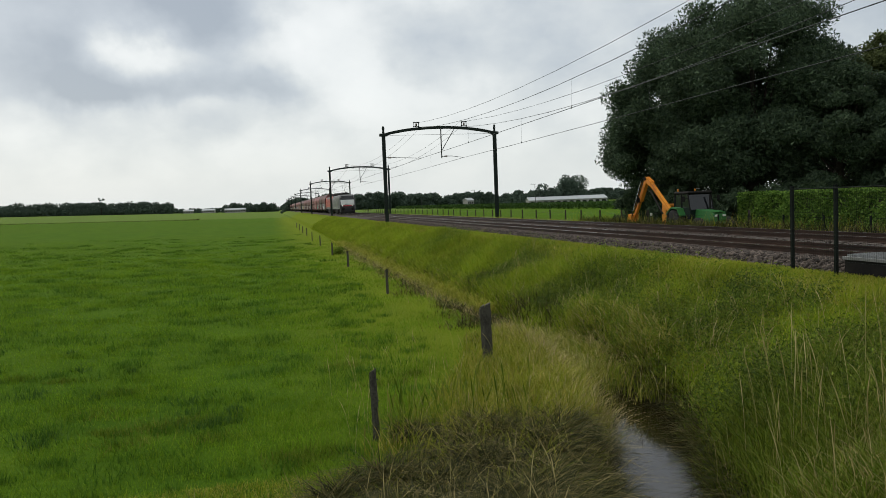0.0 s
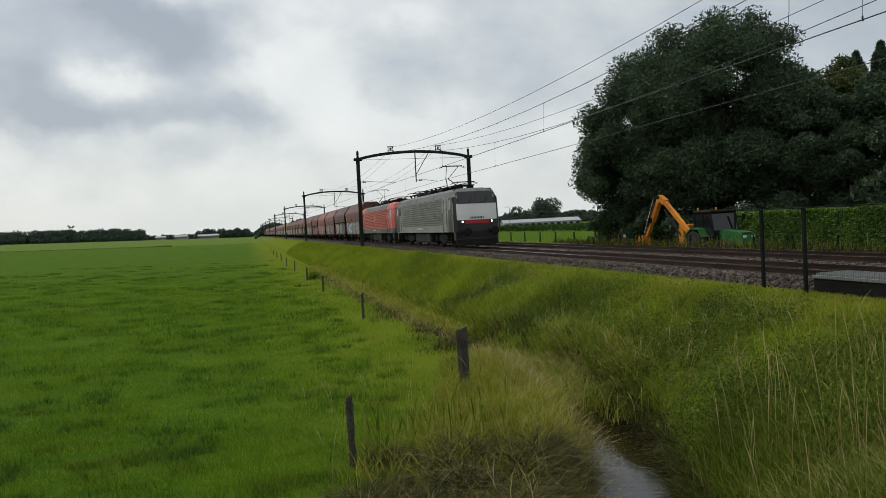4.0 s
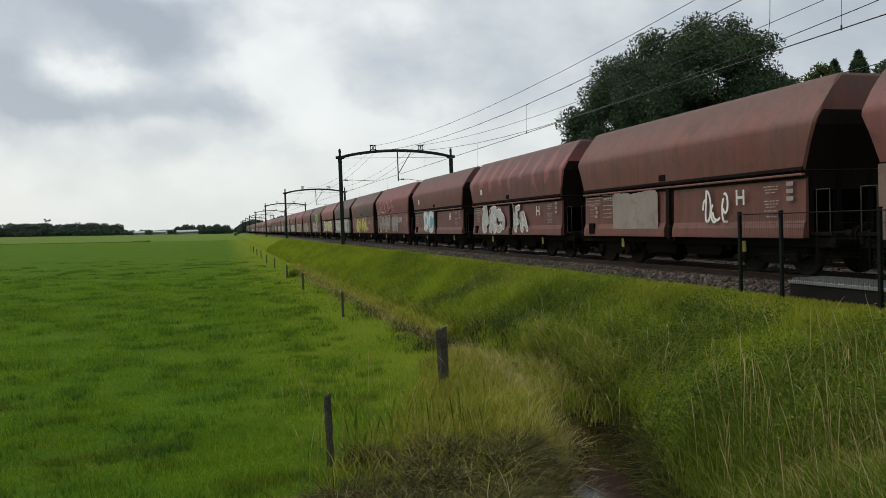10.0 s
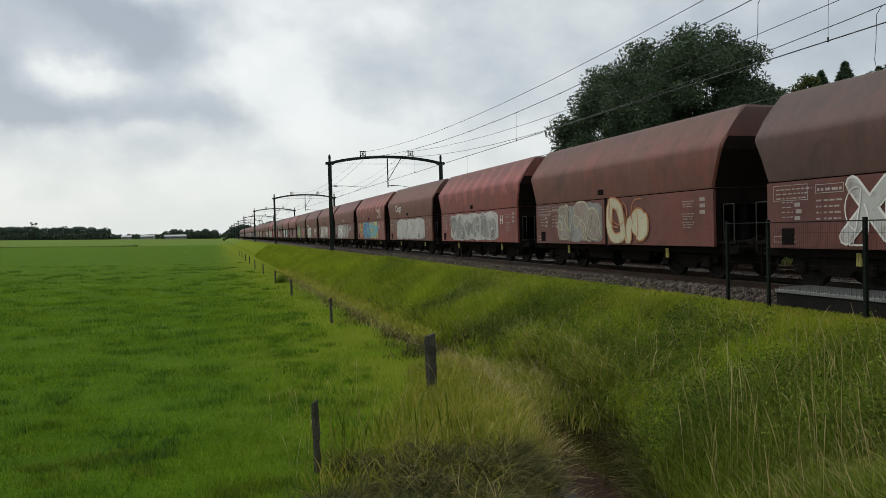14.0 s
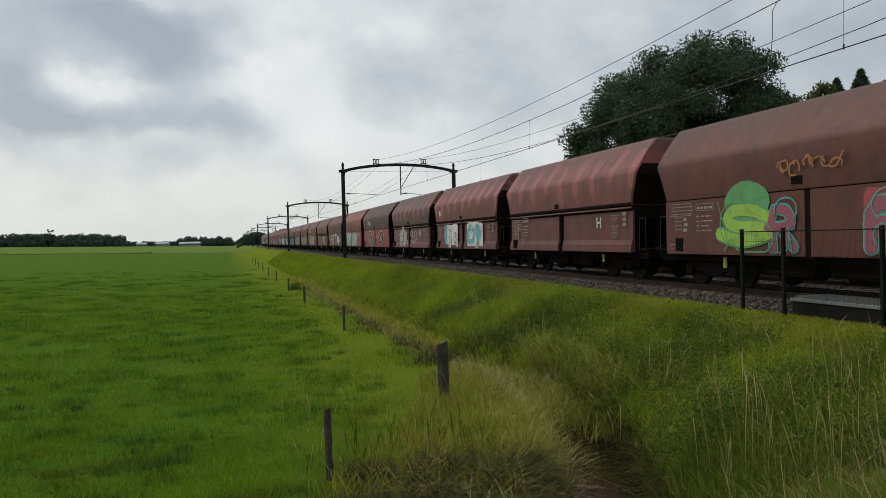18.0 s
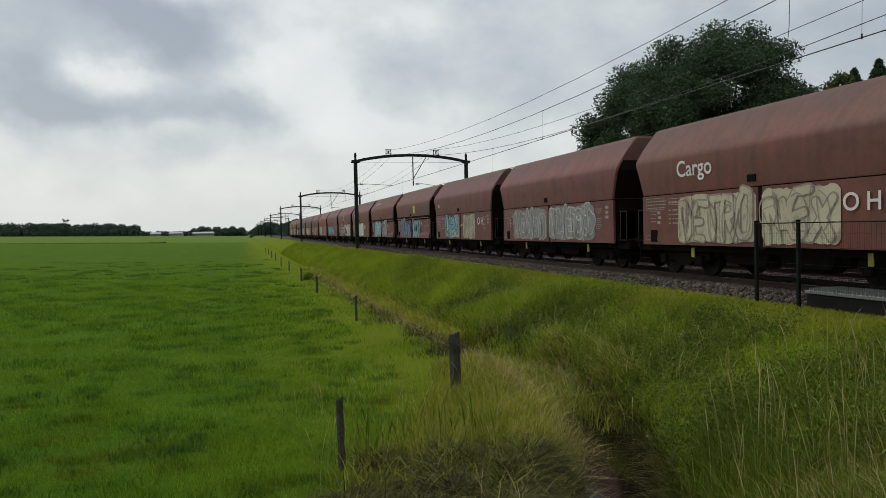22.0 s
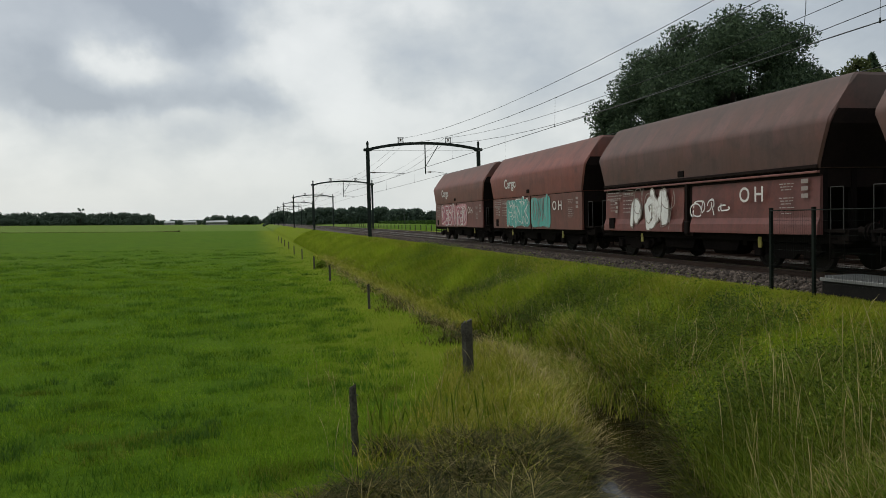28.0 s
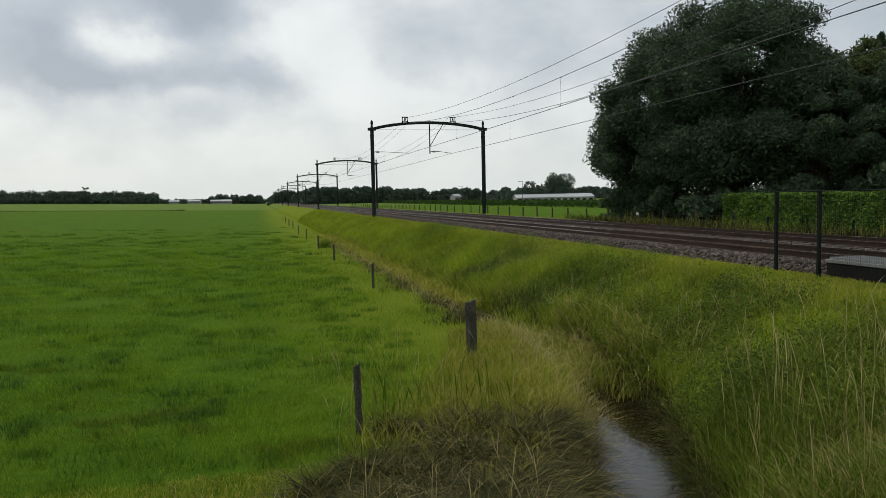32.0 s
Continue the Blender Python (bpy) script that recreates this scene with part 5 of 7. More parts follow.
def loft(bm, za, zb, chamfer=0.2):
    """The shell between two heights, its plan a rectangle with cut corners."""
    zs = [za] + [l[0] for l in LEVELS if za < l[0] < zb] + [zb]
    rings = []
    for z in zs:
        hl, hw = level(z)
        c = chamfer
        rings.append([bm.verts.new(p + (z,)) for p in ((-hw, -hl + c * 1.3), (-hw + c, -hl), (hw - c, -hl), (hw, -hl + c * 1.3), (hw, hl - c * 1.3), (hw - c, hl), (-hw + c, hl), (-hw, hl - c * 1.3))])
    for a, b in zip(rings, rings[1:]):
        for k in range(8):
            bm.faces.new((a[k], a[(k + 1) % 8], b[(k + 1) % 8], b[k]))
    bm.faces.new(rings[-1])
    bm.faces.new(rings[0][::-1])
    return bm


def front_patch(bm, s, x0, x1, z0, z1, off, n=3):
    """A sheet on the front s (-1 ahead, 1 behind) between two heights."""
    rows = []
    for i in range(n + 1):
        z = z0 + (z1 - z0) * i / n
        y = s * (level(z)[0] + off)
        rows.append([bm.verts.new((x, y, z)) for x in (x0, x1)])
    for a, b in zip(rows, rows[1:]):
        bm.faces.new((a[0], a[1], b[1], b[0]) if s < 0 else (a[1], a[0], b[0], b[1]))


def side_patch(bm, s, y0, y1, z0, z1, off):
    zs = [z0] + [l[0] for l in LEVELS if z0 < l[0] < z1] + [z1]
    rows = [[bm.verts.new((s * (level(z)[1] + off), y, z)) for y in (y0, y1)] for z in zs]
    for a, b in zip(rows, rows[1:]):
        bm.faces.new((a[1], a[0], b[0], b[1]) if s < 0 else (a[0], a[1], b[1], b[0]))


def make_pantograph(parent, y, up, flip=1):
    bm = bmesh.new()
    box(bm, -0.6, 0.6, y - 0.7, y + 0.7, 3.98, 4.05)
    for x in (-0.5, 0.5):
        for yy in (y - 0.6, y + 0.6):
            bar(bm, (x, yy, 3.74), (x, yy, 4.0), 0.06, 6)
    p = part("pantograph", bm, "black_steel", parent, "dark folding pantograph")
    bm = bmesh.new()
    if up:
        knee = (0, y + 1.15 * flip, 4.75)
        head = (0, y - 0.35 * flip, 5.48)
        for x in (-0.28, 0.28):
            bar(bm, (x * 1.4, y - 0.3 * flip, 4.05), (x * 0.3, knee[1], knee[2]), 0.035, 6)
            bar(bm, (x * 0.3, knee[1], knee[2]), (x * 1.5, head[1], head[2]), 0.022, 6)
        zt = 5.5
        yt = head[1]
    else:
        for x in (-0.28, 0.28):
            bar(bm, (x * 1.4, y - 0.3 * flip, 4.05), (x * 0.4, y + 1.25 * flip, 4.14), 0.035, 6)
            bar(bm, (x * 0.4, y + 1.25 * flip, 4.16), (x * 1.5, y - 0.4 * flip, 4.2), 0.022, 6)
        zt = 4.24
        yt = y - 0.4 * flip
    part("arm", bm, "black_steel", p)
    bm = bmesh.new()
    for dy in (-0.17, 0.17):
        bar(bm, (-0.62, yt + dy, zt), (0.62, yt + dy, zt), 0.025, 6)
        for s in (-1, 1):
            bar(bm, (s * 0.62, yt + dy, zt), (s * 0.9, yt + dy, zt - 0.13), 0.018, 6)
    part("collector_head", bm, "black_steel", p)


def make_loco(label, body_mat, front_mat, raised):
    e = tagged(new("electric_locomotive"), label, "locomotive", group="locomotives of the coal train")
    part("body_shell", loft(bmesh.new(), 1.44, 3.22), body_mat, e)
    if body_mat == "loco_grey":
        for s in (-1, 1):
            for t in (-1, 1):
                bm = bmesh.new()
                side_patch(bm, s, *((t * 8.62, t * 7.75) if t > 0 else (t * 7.75, t * 8.62)), 1.03, 3.2, 0.006)
                part("cab_side", bm, "loco_black", e, "black painted cab side")
    part("roof", loft(bmesh.new(), 3.225, 3.76, chamfer=0.18), "loco_roof", e, "grey roof with rounded shoulders")
    part("skirt", loft(bmesh.new(), 1.02, 1.435), "loco_skirt" if body_mat == "loco_red" else "loco_grey", e)
    for t in (-1, 1):
        bm = bmesh.new()
        box(bm, -1.4, 1.4, *sorted((t * 8.45, t * 8.86)), 0.5, 1.015, 0.04)
        part("apron", bm, "loco_black", e)
        if body_mat == "loco_grey":
            for q in (-1, 1):
                bm = bmesh.new()
                rows = []
                for z in (1.03, 1.95, 2.3, 2.75, 3.2, 3.55, 3.7):
                    hl, hw = level(z)
                    rows.append([bm.verts.new((q * (hw + 0.006), t * (hl - 0.27), z)), bm.verts.new((q * (hw - 0.2), t * (hl + 0.008), z))])
                for a, b in zip(rows, rows[1:]):
                    bm.faces.new((a[0], a[1], b[1], b[0]))
                part("cab_corner", bm, "loco_black", e, "black cab corner")
    for s in (-1, 1):
        # louvred side wall
        wide = 0.122 if body_mat == "loco_red" else 0.104
        bm = bmesh.new()
        side_patch(bm, s, -6.12, 6.12, 1.50, 3.20, 0.004)
        part("louvre_back", bm, "loco_black" if body_mat == "loco_grey" else "loco_shadow_red", e)
        for k in range(11):
            bm = bmesh.new()
            z = 1.52 + 0.152 * k
            w = s * level(z)[1]
            prism(bm, [(w - s * 0.01, z), (w + s * 0.014, z + 0.012), (w + s * 0.03, z + wide - 0.014), (w - s * 0.01, z + wide)], "y", -6.1, 6.1)
            part("side_rib", bm, body_mat, e)
        for t in (-1, 1):
            bm = bmesh.new()
            side_patch(bm, s, t * 8.3, t * 7.85, 2.45, 3.05, 0.012)
            part("cab_side_window", bm, "cab_glass", e)
            bm = bmesh.new()
            for y in (6.6, 7.3):
                z0, z1 = 1.3, 3.15
                box(bm, *sorted((s * 1.47, s * 1.52)), *sorted((t * y, t * (y + 0.03))), z0, z1)
            d = part("cab_door", bm, body_mat, e)
            bm = bmesh.new()
            side_patch(bm, s, t * 6.75, t * 7.2, 2.45, 3.05, 0.012)
            part("door_window", bm, "cab_glass", d)
            for y in (6.5, 7.42):
                bm = bmesh.new()
                bar(bm, (s * 1.54, t * y, 1.1), (s * 1.54, t * y, 2.3), 0.02, 5)
                part("handrail", bm, "loco_skirt", d)
    if body_mat == "loco_red":
        for t in (-1, 1):
            bm = bmesh.new()
            rings = []
            for z in (3.2, 3.55, 3.68, 3.73, 3.755):
                hl, hw = level(min(z, 3.74))
                hl, hw = hl + 0.01, hw + 0.01
                rings.append([bm.verts.new((x, t * y, z + 0.012)) for x, y in ((-hw, 6.35), (hw, 6.35), (hw, hl - 0.24), (hw - 0.18, hl), (0.18 - hw, hl), (-hw, hl - 0.24))])
            for a, b in zip(rings, rings[1:]):
                for k in range(6):
                    bm.faces.new((a[k], a[(k + 1) % 6], b[(k + 1) % 6], b[k]))
            bm.faces.new(rings[-1])
            part("cab_roof", bm, "loco_red", e, "red painted cab roof")
    # fronts
    for s in (-1, 1):
        bm = bmesh.new()
        front_patch(bm, s, -1.14, 1.14, 2.80, 3.52, 0.014)
        ws = part("windscreen", bm, "cab_glass", e)
        bm = bmesh.new()
        y = s * (level(2.6)[0] + 0.03)
        bar(bm, (0, s * (level(2.80)[0] + 0.02), 2.80), (0, s * (level(3.52)[0] + 0.02), 3.52), 0.03, 5)
        part("screen_divider", bm, "loco_black", ws)
        for x in (-0.5, 0.5):
            bm = bmesh.new()
            bar(bm, (x, s * (level(2.76)[0] + 0.04), 2.76), (x + 0.3, s * (level(3.2)[0] + 0.04), 3.2), 0.015, 5)
            part("wiper", bm, "black_steel", ws)
        bm = bmesh.new()
        front_patch(bm, s, -1.3, 1.3, 1.75, 2.75, 0.008)
        part("front_plate", bm, front_mat, e, "pale front panel" if front_mat == "loco_white" else "")
        if front_mat == "loco_white":
            bm = bmesh.new()
            front_patch(bm, s, -1.25, 1.25, 2.75, 3.73, 0.007)
            part("screen_surround", bm, "loco_black", e)
            bm = bmesh.new()
            front_patch(bm, s, -0.78, 0.78, 1.52, 1.75, 0.009)
            part("front_stripe", bm, "loco_stripe", e, "red stripe")
            bm = bmesh.new()
            front_patch(bm, s, -1.29, 1.29, 0.66, 1.75, 0.006)
            part("front_base", bm, "loco_black", e)
            bm = bmesh.new()
            for k in range(9):
                x = -0.42 + 0.1 * k
                front_patch(bm, s, x, x + 0.065, 1.82, 1.94, 0.014, 1)
            part("front_lettering", bm, "loco_black", e)
        for x in (-0.95, 0.95):
            bm = bmesh.new()
            y = s * (level(1.64)[0] + 0.01)
            lathe(bm, [(-0.04, 0.10), (0.02, 0.09), (0.03, 0.07)] if s > 0 else [(-0.03, 0.07), (-0.02, 0.09), (0.04, 0.10)], (x, y, 1.64), "y", 12)
            lamp = part("headlight", bm, "black_steel", e)
            bm = bmesh.new()
            y = s * (level(1.64)[0] + 0.045)
            lathe(bm, [(-0.006, 0.06), (0.006, 0.055)], (x, y, 1.64), "y", 12)
            part("lens", bm, "headlight_glow" if s < 0 and front_mat == "loco_white" else "mark_white", lamp)
        for x in (-0.875, 0.875):
            bm = bmesh.new()
            lathe(bm, [(0, 0.15), (0.15, 0.12), (0.75, 0.1), (0.77, 0.26), (0.81, 0.27), (0.84, 0.2)] if s > 0 else [(-0.84, 0.2), (-0.81, 0.27), (-0.77, 0.26), (-0.75, 0.1), (-0.15, 0.12), (0, 0.15)], (x, s * 8.9, 1.02), "y", 14)
            part("buffer", bm, "black_steel", e)
        bm = bmesh.new()
        prism(bm, [(s * 8.88, 0.52), (s * 8.98, 0.2), (s * 8.8, 0.18), (s * 8.5, 0.52)], "x", -1.35, 1.35)
        part("plough", bm, "black_steel", e)
        bm = bmesh.new()
        for z in (0.3, 0.55, 0.8):
            box(bm, -1.54, -1.28, min(s * 6.55, s * 7.1), max(s * 6.55, s * 7.1), z, z + 0.03)
        for y in (6.55, 7.1):
            bar(bm, (-1.45, s * y, 0.3), (-1.45, s * y, 0.95), 0.015, 5)
        part("step", bm, "wheel_steel", e)
        # bogie with two big wheelsets
        y0 = s * 4.95
        bm = bmesh.new()
        for x in (-1.12, 1.0):
            prism(bm, [(y0 - 2.1, 0.6), (y0 - 1.8, 0.42), (y0 - 0.9, 0.5), (y0 - 0.5, 0.34), (y0 + 0.5, 0.34), (y0 + 0.9, 0.5), (y0 + 1.8, 0.42), (y0 + 2.1, 0.6), (y0 + 2.0, 0.85), (y0 - 2.0, 0.85)], "x", x, x + 0.12)
        for yy in (-1.45, 1.45):
            for x in (-1.25, 1.05):
                box(bm, x, x + 0.2, y0 + yy - 0.2, y0 + yy + 0.2, 0.45, 0.85, 0.04)
        b = part("bogie", bm, "loco_gear", e)
        for yy in (-1.45, 1.45):
            bm = bmesh.new()
            for q in (-1, 1):
                lathe(bm, [(-0.07, 0.55), (-0.06, 0.63), (0.02, 0.625), (0.065, 0.62), (0.066, 0.54), (0.03, 0.5), (0.03, 0.15), (0.1, 0.14)] if q > 0 else [(-0.1, 0.14), (-0.03, 0.15), (-0.03, 0.5), (-0.066, 0.54), (-0.065, 0.62), (-0.02, 0.625), (0.06, 0.63), (0.07, 0.55)], (q * 0.75, y0 + yy, 0.625), "x", 22)
            bar(bm, (-0.75, y0 + yy, 0.625), (0.75, y0 + yy, 0.625), 0.1, 8)
            part("wheelset", bm, "wheel_steel", b)
    bm = bmesh.new()
    box(bm, -1.35, 1.35, -2.3, 2.3, 0.3, 0.95, 0.06)
    part("transformer_tank", bm, "loco_gear", e)
    # roof gear
    for y, up in raised:
        make_pantograph(e, y, up, 1 if y < 0 else -1)
    bm = bmesh.new()
    for k in range(9):
        y = -2.6 + 0.65 * k
        lathe(bm, [(0, 0.1), (0.1, 0.16), (0.16, 0.09), (0.26, 0.16), (0.36, 0.08), (0.42, 0.1)], (-0.35 if k % 2 else 0.35, y, 3.75), "z", 8)
    bar(bm, (-0.35, -3.6, 4.2), (-0.35, 3.6, 4.2), 0.03, 5)
    bar(bm, (0.35, -3.6, 4.22), (0.35, 3.6, 4.22), 0.03, 5)
    part("roof_insulators", bm, "black_steel", e)
    for y in (-3.3, 0.0, 3.2):
        bm = bmesh.new()
        box(bm, -0.75, 0.75, y - 0.55, y + 0.55, 3.74, 3.98, 0.05)
        part("roof_box", bm, "black_steel", e)
    return e


loco_a = make_loco("grey and black electric freight locomotive with white front", "loco_grey", "loco_white", ((-3.7, True), (-6.2, False), (4.0, False), (6.2, False)))
loco_b = make_loco("red electric freight locomotive with grey lower band", "loco_red", "loco_red", ((-6.2, False), (-4.0, False), (6.2, False), (3.6, True)))
bm = bmesh.new()
side_patch(bm, -1, 0.3, -0.3, 2.25, 2.68, 0.04)
part("side_emblem", bm, "loco_white", loco_b, "pale square emblem")
bm = bmesh.new()
side_patch(bm, -1, 0.25, -0.25, 2.30, 2.63, 0.044)
part("side_emblem_field", bm, "loco_red", loco_b)
for lo in (loco_a, loco_b):
    bm = bmesh.new()
    for k in range(10):
        side_patch(bm, -1, 0.6 - 0.12 * k, 0.52 - 0.12 * k, 1.24, 1.36, 0.012)
    side_patch(bm, -1, 1.2, 0.8, 1.26, 1.31, 0.012)
    side_patch(bm, -1, -1.2, -2.0, 1.12, 1.16, 0.012)
    part("number_bars", bm, "mark_white", lo)
LONG[0] = 1.022
for lo in (loco_a, loco_b):
    draw_out(lo)
TRAIN.append((loco_b, -10.05))
TRAIN.append((loco_a, -29.75))

# ---- trees, hedge, woods ----
def leaf_quads(centres, size, rnd, squash=0.7, flat=0.0):
    """Small four-cornered leaves or sprays, one at each centre, turned at random."""
    n = len(centres)
    a = rnd.normal(size=(n, 3))
    a[:, 2] *= 1 - flat
    a /= np.linalg.norm(a, axis=1)[:, None]
    b = np.cross(a, rnd.normal(size=(n, 3)))
    b /= np.linalg.norm(b, axis=1)[:, None]
    s = size * rnd.uniform(0.55, 1.45, n)[:, None]
    v = np.stack([centres - a * s, centres + b * s * squash * 0.5, centres + a * s, centres - b * s * squash * 0.5], 1).reshape(-1, 3)
    return v, np.arange(4 * n).reshape(n, 4)


def crown_points(rnd, lumps, per, fill=0.95):
    """Points in the shells of many lumps (x, y, z, radius), denser in the larger ones."""
    out = []
    mean = np.mean([l[3] for l in lumps])
    for x, y, z, r in lumps:
        n = max(8, int(per * (r / mean) ** 2))
        d = rnd.normal(size=(n, 3))
        d /= np.linalg.norm(d, axis=1)[:, None]
        q = r * (1.15 - fill * rnd.random(n) ** 1.2)[:, None]
        out.append(np.array([x, y, z]) + d * q * np.array([1, 1, 0.75]))
    return np.concatenate(out)


def big_tree(x, y, z0, h, rx, base, mat, seed, n=60, per=500, leaf=0.16, name="tree", label="", trunk_r=0.35, ry=None, lump=(0.13, 0.27), skirt=0):
    rnd = np.random.default_rng(seed)
    e = tagged(new(name), label, "tree", group="trees beside the line")
    e.matrix_basis = pose(x, y, z0)
    ry = ry or rx
    zc, rz = base + (h - base) * 0.42, (h - base) * 0.58
    lumps = []
    while len(lumps) < n:
        p = rnd.uniform(-1, 1, 3)
        d = np.linalg.norm(p)
        if d > 1 or (d < 0.55 and rnd.random() < 0.75):
            continue
        z = zc + p[2] * rz
        if z < base + 0.4 * rnd.random():
            continue
        lumps.append((p[0] * rx * 0.92, p[1] * ry * 0.92, z, rx * rnd.uniform(*lump)))
    # drooping lower boughs
    for k in range(skirt):
        a, q = rnd.uniform(0, 2 * np.pi), rnd.uniform(0.8, 1.05)
        lumps.append((q * rx * np.cos(a), q * ry * np.sin(a), base + rnd.uniform(0.1, 0.30) * h, rx * rnd.uniform(0.10, 0.19)))
    bm = bmesh.new()
    bar(bm, (0, 0, -0.3), (0.1, 0.05, h * 0.35), trunk_r, 9, trunk_r * 0.7)
    bar(bm, (0.1, 0.05, h * 0.35), (0.0, 0.2, h * 0.8), trunk_r * 0.7, 8, trunk_r * 0.15)
    part("trunk", bm, "bark", e)
    for lx, ly, lz, lr in lumps[:22]:
        s = rnd.uniform(0.15, 0.6)
        bm = bmesh.new()
        k = (lx * 0.4, ly * 0.4, h * s * 0.6 + 0.5 + (lz - h * s * 0.6) * 0.3)
        bar(bm, (0.05, 0.1, h * s * 0.6 + 0.3), k, trunk_r * 0.32, 6, trunk_r * 0.2)
        bar(bm, k, (lx * 0.95, ly * 0.95, lz), trunk_r * 0.2, 5, 0.03)
        part("limb", bm, "bark", e)
    v, f = leaf_quads(crown_points(rnd, lumps, per), leaf, rnd)
    c = soup("crown", v, f, mat)
    c.parent = e
    return e


big_tree(31.4, 51.5, 0.75, 15.0, 6.1, 2.4, "leaf_oak", 5, 210, 1000, 0.125, lump=(0.14, 0.25), skirt=34, label="broad oak tree with dense dark green foliage", trunk_r=0.4)
big_tree(32.5, 45.0, 0.75, 16.6, 6.3, 2.8, "leaf_oak", 6, 200, 1000, 0.125, lump=(0.15, 0.27), label="tall dark green oak with a rounded crown", trunk_r=0.45)
big_tree(34.5, 39.5, 0.75, 10.3, 4.2, 2.2, "leaf_oak", 7, 70, 1000, 0.125, label="dark green tree grown close against its neighbours")
big_tree(41, 43.6, 0.72, 13.2, 4.2, 3.0, "leaf_light", 8, 60, 420, 0.17, label="lighter green tree behind the dark oaks")
big_tree(40, 35.5, 0.72, 11.8, 4.6, 2.0, "leaf_oak", 9, 80, 620, 0.17, label="dark leafy tree behind the clipped hedge")
big_tree(39, 29.5, 0.72, 12.0, 4.6, 1.6, "leaf_oak", 10, 80, 620, 0.17, label="dark leafy tree behind the clipped hedge")
big_tree(41, 23.5, 0.72, 12.5, 4.6, 1.6, "leaf_oak", 12, 70, 620, 0.17, label="dark leafy tree behind the clipped hedge")
big_tree(47, 39.5, 0.72, 13.5, 4.2, 2.0, "leaf_oak", 13, 60, 520, 0.2, label="dark tree at the back of the wood")


def conifer(x, y, z0, h, r, seed, label):
    rnd = np.random.default_rng(seed)
    e = tagged(new("conifer"), label, "conifer", group="trees beside the line")
    e.matrix_basis = pose(x, y, z0)
    bm = bmesh.new()
    bar(bm, (0, 0, -0.2), (0, 0, h * 0.97), 0.22, 8, 0.03)
    part("trunk", bm, "bark", e)
    n = 9000
    u = rnd.random(n) ** 0.7
    a = rnd.uniform(0, 2 * np.pi, n)
    tier = 0.65 + 0.35 * np.abs(np.sin(u * 26))
    rr = r * (1 - u) ** 0.75 * np.sqrt(rnd.random(n)) * tier + 0.05
    pts = np.stack([rr * np.cos(a), rr * np.sin(a), h * (0.15 + 0.85 * u) - 0.25 * rr], 1)
    v, f = leaf_quads(pts, 0.2, rnd, 0.5)
    soup("crown", v, f, "leaf_oak").parent = e


conifer(45.0, 45.9, 1.0, 13.7, 3.6, 23, "dark pointed conifer rising behind the trees")
conifer(46.5, 45.1, 1.0, 14.3, 3.6, 21, "dark pointed conifer rising behind the trees")
conifer(48.0, 43.4, 1.0, 13.6, 3.1, 22, "dark pointed conifer rising behind the trees")


def bush(x, y, z, rx, ry, h, mat, seed, label, n=2500, leaf=0.12, group="bushes"):
    rnd = np.random.default_rng(seed)
    e = tagged(new("bush"), label, "bush", group=group)
    e.matrix_basis = pose(x, y, z)
    lumps = [(rnd.uniform(-0.7, 0.7) * rx, rnd.uniform(-0.7, 0.7) * ry, h * rnd.uniform(0.15, 0.72), min(rx, h) * rnd.uniform(0.25, 0.45)) for _ in range(14)]
    v, f = leaf_quads(crown_points(rnd, lumps, n // 14), leaf, rnd)
    soup("foliage", v, f, mat).parent = e
    for lx, ly, lz, lr in lumps[:6]:
        bm = bmesh.new()
        bar(bm, (lx * 0.2, ly * 0.2, -0.1), (lx, ly, lz), 0.04, 5, 0.01)
        part("branch", bm, "bark", e)


for k in range(11):
    bush(29.5 + 1.2 * math.sin(k * 2.1), 38.5 + 1.95 * k, 0.72, 1.7, 1.9, 3.2 + 0.5 * math.sin(k * 1.7), "leaf_oak", 40 + k, "dark undergrowth bush beneath the oak trees", 3600, 0.17)
for k in range(7):
    bush(36.5 + 1.5 * math.sin(k * 1.3), 24.0 + 2.6 * k, 0.72, 2.2, 2.2, 5.5 + math.sin(k * 2.3), "leaf_oak", 60 + k, "tall dark shrub behind the clipped hedge", 5200, 0.2)
bush(4.4, 51.6, -0.1, 0.55, 0.45, 0.7, "leaf_herb", 55, "small ragged green bush beside the ditch", 700, 0.07)

# clipped hedge beyond the line
rnd8 = np.random.default_rng(8)
hedge = tagged(new("hedge"), "long clipped green hedge with a flat top", "hedge")
bm = bmesh.new()
box(bm, 27.15, 28.25, 12, 38.6, 0.7, 2.95, 0.1)
part("hedge_core", bm, "bark", hedge)
nh = 52000
side = rnd8.random(nh)
hy = rnd8.uniform(11.9, 38.9, nh)
hz = rnd8.uniform(0.75, 3.08, nh) + 0.06 * np.sin(hy * 1.9)
hx = np.where(side < 0.72, 27.0 + 0.16 * rnd8.random(nh) + 0.08 * np.sin(hy * 2.7) * np.sin(hz * 3.1), rnd8.uniform(27.0, 28.4, nh))
top = side >= 0.72
hz = np.where(top, 3.02 + 0.1 * rnd8.random(nh) + 0.05 * np.sin(hy * 1.9), hz)
ends = rnd8.random(nh) < 0.03
hy = np.where(ends, 38.7 + 0.3 * rnd8.random(nh), hy)
v, f = leaf_quads(np.stack([hx, hy, hz], 1), 0.085, rnd8, 0.9)
soup("foliage", v, f, "leaf_hedge").parent = hedge


